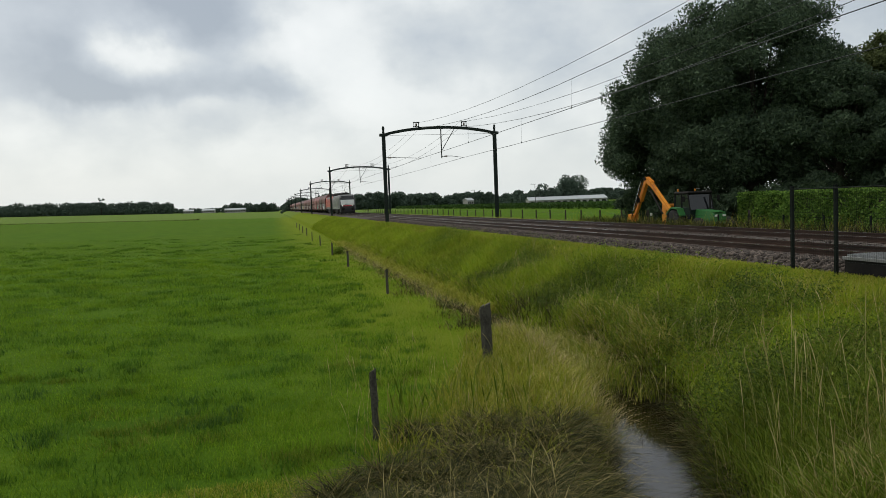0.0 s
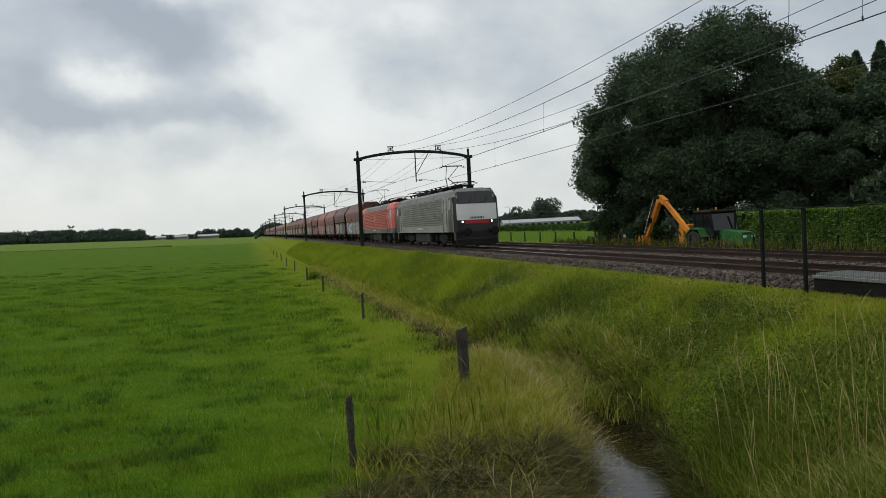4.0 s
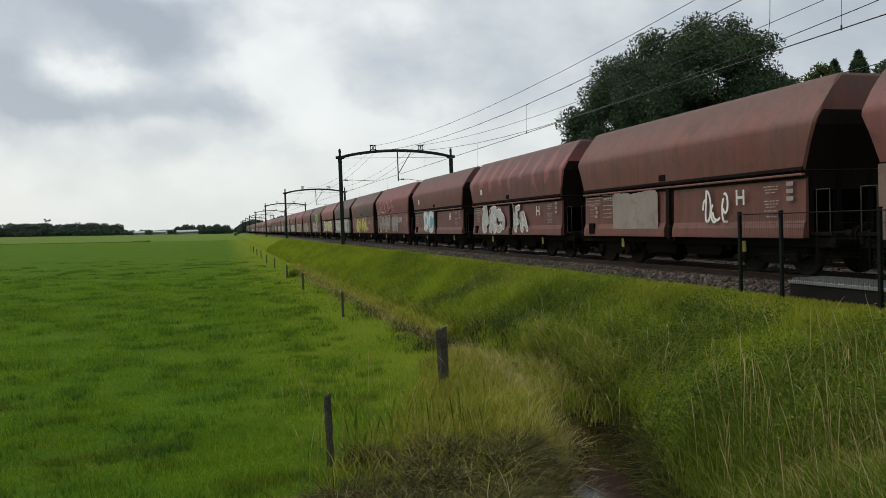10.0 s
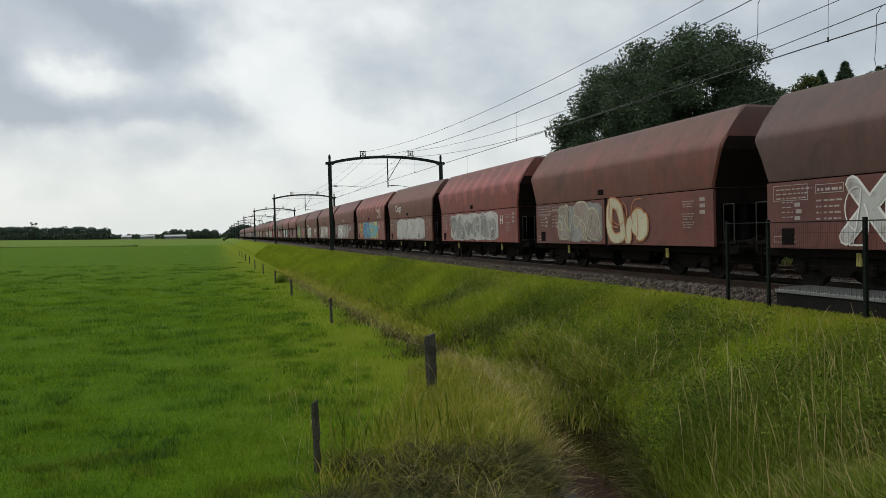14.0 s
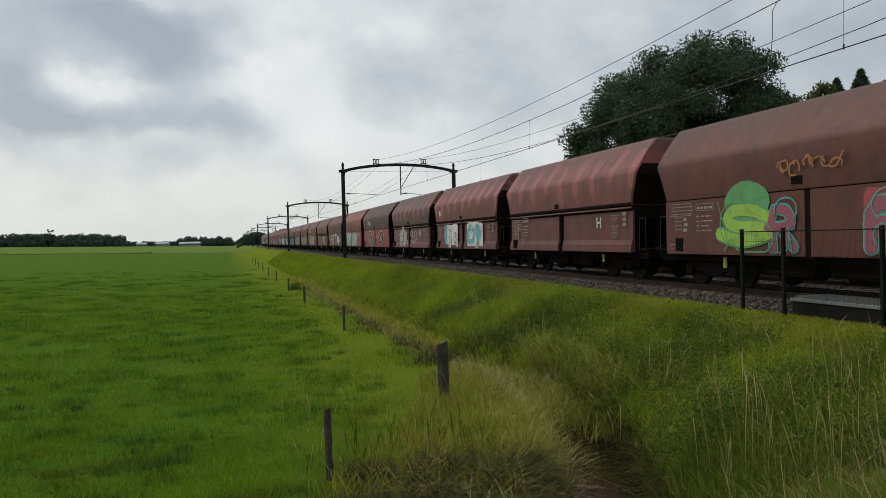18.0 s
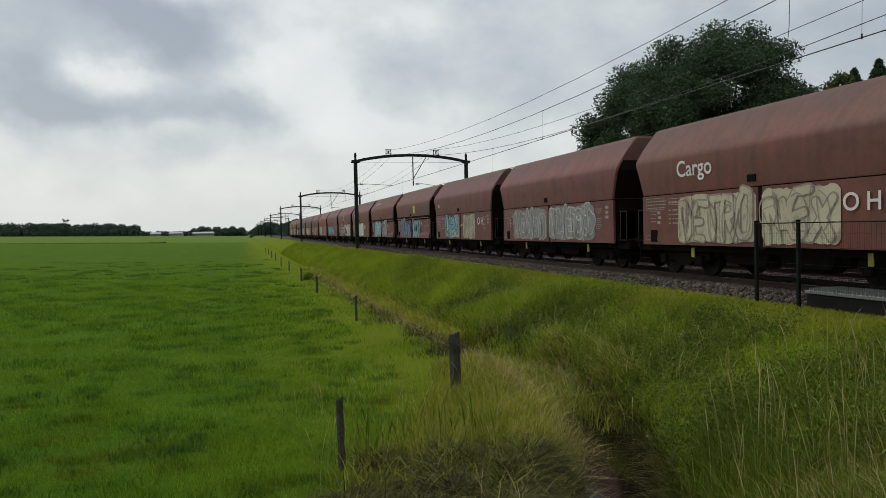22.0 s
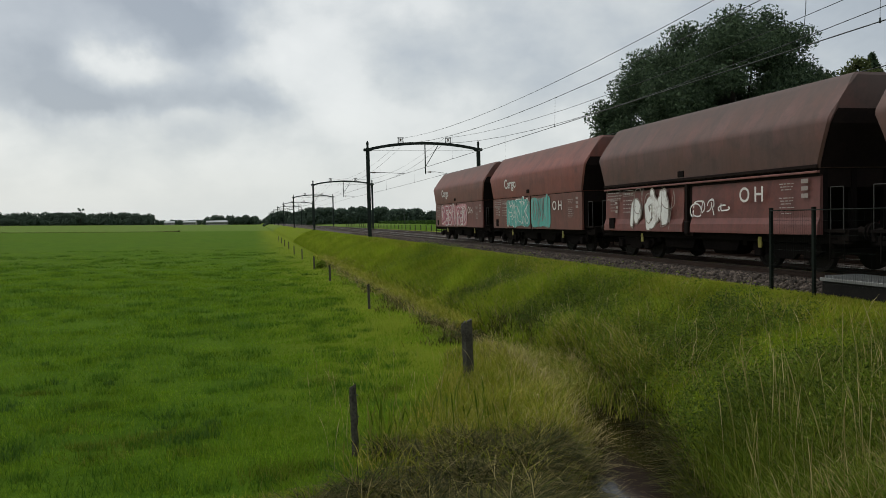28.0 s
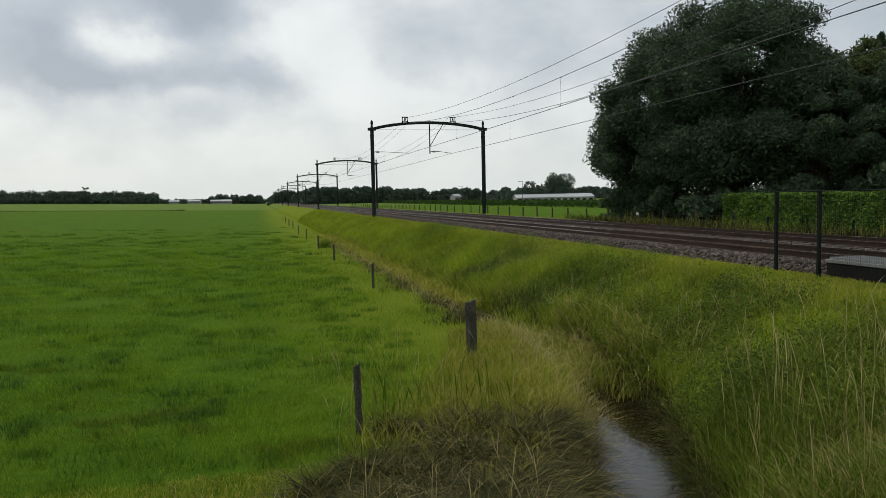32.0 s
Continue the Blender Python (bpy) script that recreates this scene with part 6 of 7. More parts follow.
def wood(label, spans, seed, mat="leaf_far", leaf=0.9, per=130):
    """A far wood: (x0, x1, y0, y1, height, count) stretches of crowns."""
    rnd = np.random.default_rng(seed)
    lumps = []
    for x0, x1, y0, y1, h, n in spans:
        for i in range(n):
            u = (i + rnd.random()) / n
            x, y = x0 + (x1 - x0) * u + rnd.uniform(-3, 3), y0 + (y1 - y0) * u + rnd.uniform(-6, 6)
            hh = h * rnd.uniform(0.62, 1.12)
            r = hh * rnd.uniform(0.26, 0.4)
            lumps.append((x, y, hh - r * 0.75, r))
            lumps.append((x + rnd.uniform(-2, 2), y + rnd.uniform(-2, 2), hh * 0.45, r * 1.15))
            lumps.append((x + rnd.uniform(-3, 3), y, hh * 0.2, r))
    pts = crown_points(rnd, lumps, per, 0.6)
    pts = pts[pts[:, 2] > 0]
    pts[:, 2] += ground(pts[:, 0], pts[:, 1])
    v, f = leaf_quads(pts, leaf, rnd, 0.9)
    tagged(soup("far_wood", v, f, mat), label, "wood", kind="stuff")


wood("dark line of distant woodland", [(-520, -128, 1010, 1010, 15.0, 210), (-520, -128, 1000, 1000, 9.0, 210)], 31, leaf=1.3, per=70)
wood("small distant wood by the line", [(-62, 0, 1000, 1000, 11.0, 40), (-128, -60, 1040, 1040, 6, 40), (0, 60, 1040, 1040, 7, 30), (30, 100, 900, 900, 10, 34)], 32, leaf=1.2, per=70)
wood("dark trees along the far side", [(24, 80, 470, 460, 9.4, 46), (80, 150, 470, 500, 8.4, 56), (10, 30, 560, 560, 9, 18), (24, 330, 455, 545, 4.5, 200), (150, 330, 500, 560, 8.5, 70)], 33)
wood("rounded group of distant trees", [(143, 151, 352, 352, 13.0, 5), (130, 143, 354, 352, 9.0, 9), (112, 130, 356, 354, 6.3, 12), (152, 190, 380, 400, 5.5, 12)], 34, leaf=0.6)
big_tree(-208, 990, 4, 22, 7, 8, "leaf_far", 35, 20, 60, 0.9, label="single tall tree over the distant wood")

# maize strip beyond the right-hand pasture
rndm = np.random.default_rng(44)
nm = 26000
my = rndm.uniform(95, 420, nm)
mx = 62 + 26 * rndm.random(nm) ** 2 + (my - 95) * 0.02
mz = ground(mx, my) + 1.25 * np.sqrt(rndm.random(nm))
v, f = leaf_quads(np.stack([mx, my, mz], 1), 0.45, rndm, 0.5)
tagged(soup("maize_field", v, f, "leaf_maize"), "strip of tall dark green maize", "crop", kind="stuff")

# ---- fences and posts ----
def make_post(x, y, h, w, tilt, seed, label, split=False):
    rnd = random.Random(seed)
    z = float(ground(x, y))
    bm = bmesh.new()
    n = 7
    rings = []
    for i in range(9):
        t = i / 8
        ring = []
        for k in range(n):
            a = 2 * math.pi * k / n
            r = w / 2 * (1 + 0.12 * math.sin(3 * a + seed)) * (1 - 0.12 * t) * rnd.uniform(0.92, 1.08)
            top = h + (0.05 * math.cos(a + seed) * (1.6 if split else 0.6) if i == 8 else 0)
            ring.append(bm.verts.new((r * math.cos(a), r * math.sin(a) * 0.8, -0.3 + (top + 0.3) * t)))
        rings.append(ring)
    for a, b in zip(rings, rings[1:]):
        for k in range(n):
            bm.faces.new((a[k], a[(k + 1) % n], b[(k + 1) % n], b[k]))
    bm.faces.new(rings[-1])
    e = tagged(new("fence_post"), label, "fence post", group="pasture fence posts")
    e.matrix_basis = pose(x, y, z, 0, tilt, -12 if split else seed * 40)
    part("stake", bm, "post_wood", e)
    if split:
        bm = bmesh.new()
        for k in range(2):
            x0, x1 = (-w * 0.46, -w * 0.06) if k == 0 else (w * 0.06, w * 0.46)
            prism(bm, [(x0, h - 0.16), (x1, h - 0.16), (x1, h + 0.10 + 0.03 * k), (x0, h + (0.01 if k == 0 else 0.09))], "y", -w * 0.34, w * 0.3)
        part("split_top", bm, "post_wood", e, "weathered split top")
    bm = bmesh.new()
    for k in range(2):
        bar(bm, (w * 0.4, -0.04, h * 0.55 + k * 0.3), (w * 0.56, 0.03, h * 0.55 + k * 0.3), 0.008, 5)
    part("staple", bm, "wire", e)


make_post(1.24, 10.07, 0.98, 0.125, -1.5, 1, "thin weathered wooden post in tall grass")
make_post(4.12, 14.4, 1.1, 0.24, -1.0, 2, "thick weathered grey wooden post with split top", True)
make_post(3.98, 27.05, 0.9, 0.12, 1.0, 3, "dark wooden post at the field edge")
make_post(3.80, 40.0, 0.84, 0.13, 0.5, 4, "dark wooden post at the field edge")
for k, (x, y) in enumerate(((3.8, 51.0), (3.75, 63.5), (3.7, 75.8), (3.7, 88), (3.7, 100.5), (3.7, 113), (3.7, 126))):
    make_post(x, y, 0.85, 0.13, 0.4 * (-1) ** k, 5 + k, "dark wooden post at the field edge")


def far_post(y, k):
    bm = bmesh.new()
    z = float(ground(25.0, y))
    bar(bm, (25.0 + 0.1 * math.sin(k), y, z - 0.2), (25.0 + 0.1 * math.sin(k) + 0.03 * math.sin(k * 3), y, z + 1.45), 0.075, 7, 0.065)
    return part("stake", bm, "bark", far_fence)


far_fence = tagged(new("pasture_fence"), "wooden posts and wires along the far field", "fence")
for k in range(48):
    far_post(35.1 + 3.7 * k, k)
for h in (0.6, 1.2):
    bm = bmesh.new()
    for k in range(47):
        y0, y1 = 35.1 + 3.7 * k, 35.1 + 3.7 * (k + 1)
        bar(bm, (24.94, y0, float(ground(25, y0)) + h), (24.94, y1, float(ground(25, y1)) + h), 0.006, 4)
    part("fence_wire", bm, "wire", far_fence)

# steel mesh fence beside the crossing
FX = 11.35
FENCE_Y = [14.4, 13.08, 10.6, 8.1, 5.6, 3.1]
mesh_fence = tagged(new("mesh_fence"), "dark green steel rod fence beside the crossing", "fence")
for y in FENCE_Y:
    bm = bmesh.new()
    box(bm, FX - 0.035, FX + 0.035, y - 0.035, y + 0.035, 1.2, 3.31, 0.006)
    p = part("post", bm, "fence_paint", mesh_fence)
    bm = bmesh.new()
    box(bm, FX - 0.04, FX + 0.04, y - 0.04, y + 0.04, 3.31, 3.335, 0.008)
    part("cap", bm, "fence_paint", p)
for ya, yb in zip(FENCE_Y, FENCE_Y[1:]):
    bm = bmesh.new()
    n = int((ya - yb) / 0.055)
    for i in range(1, n):
        y = yb + (ya - yb) * i / n
        bar(bm, (FX - 0.045, y, 1.68), (FX - 0.045, y, 3.27), 0.0015, 4)
    for z in (1.75, 2.05, 2.4, 2.75, 3.05):
        bar(bm, (FX - 0.052, yb, z), (FX - 0.052, ya, z), 0.0032, 4)
        bar(bm, (FX - 0.038, yb, z), (FX - 0.038, ya, z), 0.0032, 4)
    part("mesh_panel", bm, "fence_paint", mesh_fence)
    bm = bmesh.new()
    bar(bm, (FX - 0.045, yb, 3.27), (FX - 0.045, ya, 3.27), 0.012, 6)
    part("top_rail", bm, "fence_paint", mesh_fence)
# the same kind of fence on the far side
far_mesh = tagged(new("mesh_fence"), "low dark wire fence along the hedge", "fence")
for k in range(12):
    y = 14.0 + 2.5 * k
    z = float(ground(22.4, y))
    bm = bmesh.new()
    box(bm, 22.37, 22.43, y - 0.03, y + 0.03, z - 0.2, z + 1.25)
    part("post", bm, "fence_paint", far_mesh)
for h in (0.2, 0.5, 0.8, 1.15):
    for k in range(11):
        y = 14.0 + 2.5 * k
        bm = bmesh.new()
        bar(bm, (22.36, y, float(ground(22.4, y)) + h), (22.36, y + 2.5, float(ground(22.4, y + 2.5)) + h), 0.008, 4)
        part("wire_strand", bm, "fence_paint", far_mesh)

# anti-trespass mat beside the near rail
mat_thing = tagged(new("trespass_mat"), "pale ribbed anti-trespass mat on a dark frame", "trespass mat")
bm = bmesh.new()
box(bm, 11.78, 12.7, 1.0, 13.35, 1.3, 1.78, 0.02)
part("frame", bm, "black_steel", mat_thing)
bm = bmesh.new()
prism(bm, [(-0.026, 0.0), (0.026, 0.0), (0.006, 0.075), (-0.006, 0.075)], "x", 11.8, 12.68)
rib = part("rib", bm, "grid_metal", mat_thing)
rib.matrix_basis = pose(0, 13.27, 1.782)
for k in range(1, 115):
    again(rib, mat_thing, pose(0, 13.27 - 0.105 * k, 1.782))
bm = bmesh.new()
box(bm, 11.74, 11.776, 1.0, 13.36, 1.74, 1.81, 0.006)
part("edge_strip", bm, "grid_metal", mat_thing)

# road beside the camera
bm = bmesh.new()
rows = [[bm.verts.new((x, y, float(ground(x, y)) + 0.08)) for y in (-4.5, -3.2, -1.9, -0.6, 0.3, 0.9)] for x in np.linspace(-60, 11.2, 179)]
for a, b in zip(rows, rows[1:]):
    for k in range(5):
        bm.faces.new((a[k], b[k], b[k + 1], a[k + 1]))
tagged(part("road", bm, "asphalt"), "narrow grey asphalt lane to the crossing", "road", kind="structure")

# ---- far buildings, lamps ----
material("greenhouse_white", (0.24, 0.26, 0.27), (0.34, 0.36, 0.37), 0.5, 1)
material("barn_wall", (0.20, 0.20, 0.19), (0.32, 0.31, 0.30), 0.8, 1)


def shed(x, y, l, w, eave, ridge, turn, label, bays=10, z=0.0):
    e = tagged(new("shed"), label, "building", group="far sheds")
    e.matrix_basis = pose(x, y, z, 0, 0, turn)
    bm = bmesh.new()
    prism(bm, [(-w / 2, 0), (w / 2, 0), (w / 2, eave), (0, ridge), (-w / 2, eave)], "x", -l / 2, l / 2)
    part("wall", bm, "barn_wall", e)
    for s in (-1, 1):
        bm = bmesh.new()
        prism(bm, [(s * (w / 2 + 0.3), eave), (0, ridge + 0.05), (0, ridge + 0.25), (s * (w / 2 + 0.3), eave + 0.2)], "x", -l / 2 - 0.3, l / 2 + 0.3)
        part("roof", bm, "greenhouse_white", e)
    for k in range(bays):
        bm = bmesh.new()
        x0 = -l / 2 + l * (k + 0.2) / bays
        box(bm, x0, x0 + l * 0.6 / bays, -w / 2 - 0.05, -w / 2 + 0.02, eave * 0.35, eave * 0.8)
        part("window", bm, "cab_glass", e)


shed(138, 335, 37, 14, 2.2, 3.7, -12, "long low shed with a pale roof", 12)
shed(-45, 930, 24, 14, 3.4, 5.2, 4, "far pale farm building", 8, 0.9)
shed(-78, 960, 15, 12, 3.0, 4.6, -6, "far low pale building", 6, 1.9)
shed(-104, 980, 12, 12, 3.2, 4.8, 8, "far low pale building", 6, 1.9)
shed(112, 420, 4.2, 5, 3.6, 5.0, 20, "far small white house", 3)


def street_lamp(x, y, h):
    e = tagged(new("street_lamp"), "slim grey street lamp in the distance", "street lamp", group="street lamps")
    z = float(ground(x, y))
    e.matrix_basis = pose(x, y, z)
    bm = bmesh.new()
    bar(bm, (0, 0, -0.2), (0, 0, h), 0.09, 6, 0.05)
    part("pole", bm, "wire", e)
    bm = bmesh.new()
    box(bm, -1.3, 0.1, -0.12, 0.12, h - 0.08, h + 0.06, 0.03)
    part("lamp_head", bm, "grid_metal", e)


street_lamp(75, 205, 6.9)
street_lamp(68, 246, 6.4)
street_lamp(60, 300, 6.4)

# white reflector on a stake beyond the tracks
marker = tagged(new("marker_stake"), "thin dark stake with a small white reflector", "marker post")
marker.matrix_basis = pose(21.5, 39.33, float(ground(21.5, 39.33)))
reach = 2.1 - float(ground(21.5, 39.33))
bm = bmesh.new()
bar(bm, (0, 0, -0.2), (0, 0, reach + 0.08), 0.022, 6)
part("stake", bm, "bark", marker)
bm = bmesh.new()
box(bm, -0.065, 0.065, -0.045, -0.025, reach - 0.08, reach + 0.08, 0.02)
part("reflector", bm, "mark_white", marker, "small white reflector plate")

# ---- white butterfly over the ditch ----
material("wing_white", (0.66, 0.66, 0.56), (0.80, 0.80, 0.70), 0.7, 60)
material("insect_body", (0.03, 0.03, 0.028), (0.08, 0.08, 0.07), 0.8, 80)
butterfly = tagged(new("butterfly"), "small white butterfly fluttering over the bank", "butterfly")
bm = bmesh.new()
lathe(bm, [(-0.014, 0.0005), (-0.008, 0.002), (0.0, 0.0026), (0.006, 0.0028), (0.010, 0.002), (0.013, 0.0005)], (0, 0, 0), "y", 8)
part("body", bm, "insect_body", butterfly)
FLIGHT = [(29.7, 2.43, 6.44, 2.02), (29.8, 2.70, 6.30, 1.89), (29.9, 3.11, 6.12, 1.91), (30.0, 3.51, 5.92, 2.00), (30.1, 3.73, 5.78, 2.00), (30.2, 3.99, 5.60, 1.98), (30.3, 4.33, 5.34, 1.99), (30.4, 4.61, 5.11, 2.02)]
WINGS = []
for s in (-1, 1):
    bm = bmesh.new()
    prism(bm, [(s * u, v) for u, v in ((0.001, 0.006), (0.016, 0.021), (0.028, 0.024), (0.031, 0.019), (0.026, 0.008), (0.022, 0.001), (0.024, -0.008), (0.019, -0.018), (0.010, -0.019), (0.001, -0.006))], "z", -0.0004, 0.0004)
    WINGS.append((part("wing", bm, "wing_white", butterfly), s))

# ---- tractor with a hedge-cutting arm ----
material("arm_orange", (0.45, 0.14, 0.012), (0.62, 0.23, 0.02), 0.5, 4, stain=(0.32, 0.10, 0.02))
material("tractor_green", (0.02, 0.10, 0.025), (0.035, 0.15, 0.04), 0.4, 5)
material("tyre_rubber", (0.012, 0.012, 0.012), (0.03, 0.028, 0.026), 0.9, 6, 0.3)
TX = 24.4


def beam(bm, a, b, w, h):
    """A box beam from a to b."""
    a, b = Vector(a), Vector(b)
    d = (b - a).normalized()
    s = Vector((1, 0, 0))
    u = d.cross(s).normalized()
    vs = [bm.verts.new(p + s * i * w / 2 + u * j * h / 2) for p in (a, b) for i, j in ((-1, -1), (1, -1), (1, 1), (-1, 1))]
    for f in ((0, 1, 2, 3), (7, 6, 5, 4), (0, 4, 5, 1), (1, 5, 6, 2), (2, 6, 7, 3), (3, 7, 4, 0)):
        bm.faces.new([vs[k] for k in f])


TRACTOR_WHEELS = []


def make_tractor():
    """Local y runs back from the nose's end; the tractor drives towards -y."""
    e = tagged(new("tractor"), "green tractor with an orange hedge-cutting arm", "tractor")
    bm = bmesh.new()
    prism(bm, [(-1.9, 0.85), (-1.85, 1.35), (-1.5, 1.5), (0.1, 1.62), (0.1, 0.75), (-1.6, 0.7)], "x", -0.42, 0.42)
    part("bonnet", bm, "tractor_green", e)
    bm = bmesh.new()
    box(bm, -0.35, 0.35, -1.7, 1.9, 0.5, 0.85, 0.05)
    part("chassis", bm, "black_steel", e)
    bm = bmesh.new()
    prism(bm, [(0.1, 1.0), (0.0, 1.6), (0.25, 2.55), (1.75, 2.55), (1.85, 1.5), (1.6, 1.0)], "x", -0.78, 0.78)
    cab = part("cab", bm, "cab_glass", e, "dark glazed cab")
    bm = bmesh.new()
    box(bm, -0.85, 0.85, 0.12, 1.85, 2.55, 2.74, 0.07)
    part("cab_roof", bm, "black_steel", cab)
    for x in (-0.79, 0.79):
        for a, b in (((x, 0.02, 1.55), (x, 0.25, 2.56)), ((x, 1.0, 1.1), (x, 1.0, 2.56)), ((x, 1.84, 1.5), (x, 1.75, 2.56))):
            bm = bmesh.new()
            bar(bm, a, b, 0.045, 6)
            part("cab_pillar", bm, "black_steel", cab)
    for x in (-0.6, 0.6):
        bm = bmesh.new()
        lathe(bm, [(0, 0.05), (0.12, 0.05), (0.16, 0.02)], (x, 1.7, 2.74), "z", 8)
        part("beacon", bm, "arm_orange", cab)
    bm = bmesh.new()
    bar(bm, (0.5, -0.1, 1.5), (0.5, -0.1, 2.5), 0.05, 8)
    part("exhaust", bm, "black_steel", e)
    for x in (-0.95, 0.95):
        for y, r, w in ((1.45, 0.82, 0.26), (-1.1, 0.58, 0.2)):
            bm = bmesh.new()
            lathe(bm, [(-w, r * 0.6), (-w, r * 0.9), (-w * 0.7, r * 0.97), (w * 0.7, r * 0.97), (w, r * 0.9), (w, r * 0.6)], (0, 0, 0), "x", 36)
            for vert in bm.verts:
                a = math.atan2(vert.co.z, vert.co.y)
                if math.hypot(vert.co.y, vert.co.z) > 0.88 * r and round(a * 18 / math.pi) % 2:
                    vert.co.y, vert.co.z = vert.co.y * 0.93, vert.co.z * 0.93
            ty = part("wheel", bm, "tyre_rubber", e)
            ty.matrix_basis = pose(x, y, r)
            TRACTOR_WHEELS.append((ty, x, y, r))
            bm = bmesh.new()
            lathe(bm, [(-w * 0.8, r * 0.58), (-w * 0.5, r * 0.2), (w * 0.5, r * 0.2), (w * 0.8, r * 0.58)], (0, 0, 0), "x", 14)
            part("rim", bm, "mark_yellow", ty)
        bm = bmesh.new()
        prism(bm, [(0.55, 1.25), (0.85, 1.72), (1.6, 1.78), (2.25, 1.35), (2.2, 1.3), (1.6, 1.7), (0.9, 1.64), (0.62, 1.2)], "x", x - 0.25, x + 0.25)
        part("mudguard", bm, "tractor_green", e)
    # arm and its carrier behind the cab
    bm = bmesh.new()
    for x in (-0.62, 0.5):
        box(bm, x, x + 0.14, 3.2, 3.75, 0.3, 1.75, 0.03)
    box(bm, -0.62, 0.64, 3.25, 3.7, 1.75, 1.97, 0.04)
    box(bm, -0.62, 0.64, 3.25, 3.7, 0.3, 0.6, 0.04)
    part("arm_carrier", bm, "arm_orange", e)
    bm = bmesh.new()
    beam(bm, (-0.75, 1.2, 0.6), (-0.5, 5.4, 3.5), 0.2, 0.26)
    beam(bm, (-0.5, 5.15, 3.35), (-0.5, 5.85, 3.7), 0.3, 0.36)
    part("main_boom", bm, "arm_orange", e)
    bm = bmesh.new()
    beam(bm, (-0.5, 5.75, 3.75), (-0.6, 6.6, 2.2), 0.24, 0.3)
    beam(bm, (-0.6, 6.55, 2.3), (-0.7, 7.5, 0.85), 0.17, 0.19)
    jib = part("jib", bm, "arm_orange", e)
    bm = bmesh.new()
    box(bm, -0.86, -0.36, 6.5, 6.85, 2.1, 2.45, 0.05)
    bar(bm, (-0.75, 5.8, 3.72), (-0.25, 5.8, 3.72), 0.12, 10)
    part("joint", bm, "black_steel", jib)
    bm = bmesh.new()
    bar(bm, (-0.86, 5.9, 3.6), (-0.92, 6.75, 2.0), 0.03, 6)
    bar(bm, (-0.92, 6.75, 2.0), (-0.9, 7.5, 0.95), 0.03, 6)
    part("hose", bm, "black_steel", jib)
    for dx, dz in ((-0.24, 0.0), (0.2, 0.05)):
        bm = bmesh.new()
        bar(bm, (-0.55 + dx, 6.1, 3.5 + dz), (-0.7 + dx, 7.1, 1.4), 0.06, 8)
        part("ram", bm, "rail_head", jib, "bright steel ram")
    bm = bmesh.new()
    bar(bm, (-0.95, 3.0, 1.35), (-0.78, 4.9, 2.9), 0.05, 6)
    part("ram", bm, "black_steel", e)
    bm = bmesh.new()
    prism(bm, [(7.3, 1.25), (7.75, 1.3), (8.15, 0.3), (7.8, 0.1), (7.35, 0.3)], "x", -1.0, -0.4)
    part("cutter_head", bm, "arm_orange", e)
    bm = bmesh.new()
    bar(bm, (-0.5, 3.0, 1.5), (-0.55, 4.8, 3.2), 0.04, 6)
    part("hose", bm, "black_steel", e)
    bm = bmesh.new()
    box(bm, -0.34, 0.34, -1.88, -1.0, 1.43, 1.47)
    part("bonnet_top", bm, "tractor_green", e)
    for x in (-0.26, 0.26):
        bm = bmesh.new()
        box(bm, x - 0.1, x + 0.1, -1.93, -1.88, 1.18, 1.3, 0.01)
        part("headlight", bm, "mark_white", e)
    for x in (-1, 1):
        bm = bmesh.new()
        box(bm, x * 1.2 - 0.09, x * 1.2 + 0.09, 0.05, 0.1, 2.1, 2.45, 0.02)
        bar(bm, (x * 0.82, 0.1, 2.3), (x * 1.15, 0.08, 2.3), 0.02, 5)
        part("mirror", bm, "black_steel", cab)
    return e


tractor = make_tractor()
tractor.scale = (0.95, 0.95, 0.95)

# ---- ballast stones ----
rs = np.random.default_rng(70)


def stone_mesh(seed):
    r = random.Random(seed)
    bm = bmesh.new()
    bmesh.ops.create_icosphere(bm, subdivisions=1, radius=0.04)
    for v in bm.verts:
        v.co *= r.uniform(0.6, 1.25)
        v.co.z *= 0.75
    return bm


def bed_height(x):
    t = RAIL - 0.19
    return np.interp(x, [11.55, 12.25, 19.45, 20.2], [t - 0.42, t, t, t - 0.42])


bases = [part("stone", stone_mesh(s), "ballast", ballast) for s in range(5)]
for i in range(300):
    x, y = rs.uniform(11.7, 12.95), rs.uniform(9, 30)
    o = bases[i % 5] if i < 5 else again(bases[i % 5], ballast, Matrix())
    o.matrix_basis = pose(x, y, float(bed_height(x)) + 0.015, *rs.uniform(0, 360, 3)) @ Matrix.Scale(float(rs.uniform(0.7, 1.5)), 4)
ico = bmesh.new()
bmesh.ops.create_icosphere(ico, subdivisions=1, radius=0.042)
iv = np.array([v.co for v in ico.verts])
fi = np.array([[v.index for v in f.verts] for f in ico.faces])
ico.free()
ns = 22000
sy = 6 + 90 * rs.random(ns) ** 1.7
sx = np.where(rs.random(ns) < 0.75, rs.uniform(11.6, 13.0, ns), rs.uniform(13, 19.9, ns))
sc = rs.uniform(0.55, 1.5, (ns, 1, 1)) * rs.uniform(0.7, 1.25, (ns, 1, 3)) * rs.uniform(0.8, 1.2, (ns, len(iv), 1))
V = iv[None] * sc + np.stack([sx, sy, bed_height(sx) + 0.012], 1)[:, None]
F = fi[None] + (np.arange(ns) * len(iv))[:, None, None]
st = soup("ballast_stones", V.reshape(-1, 3), F.reshape(-1, 3), "ballast_loose")
tagged(st, "loose angular grey brown ballast stones", "ballast", kind="stuff")


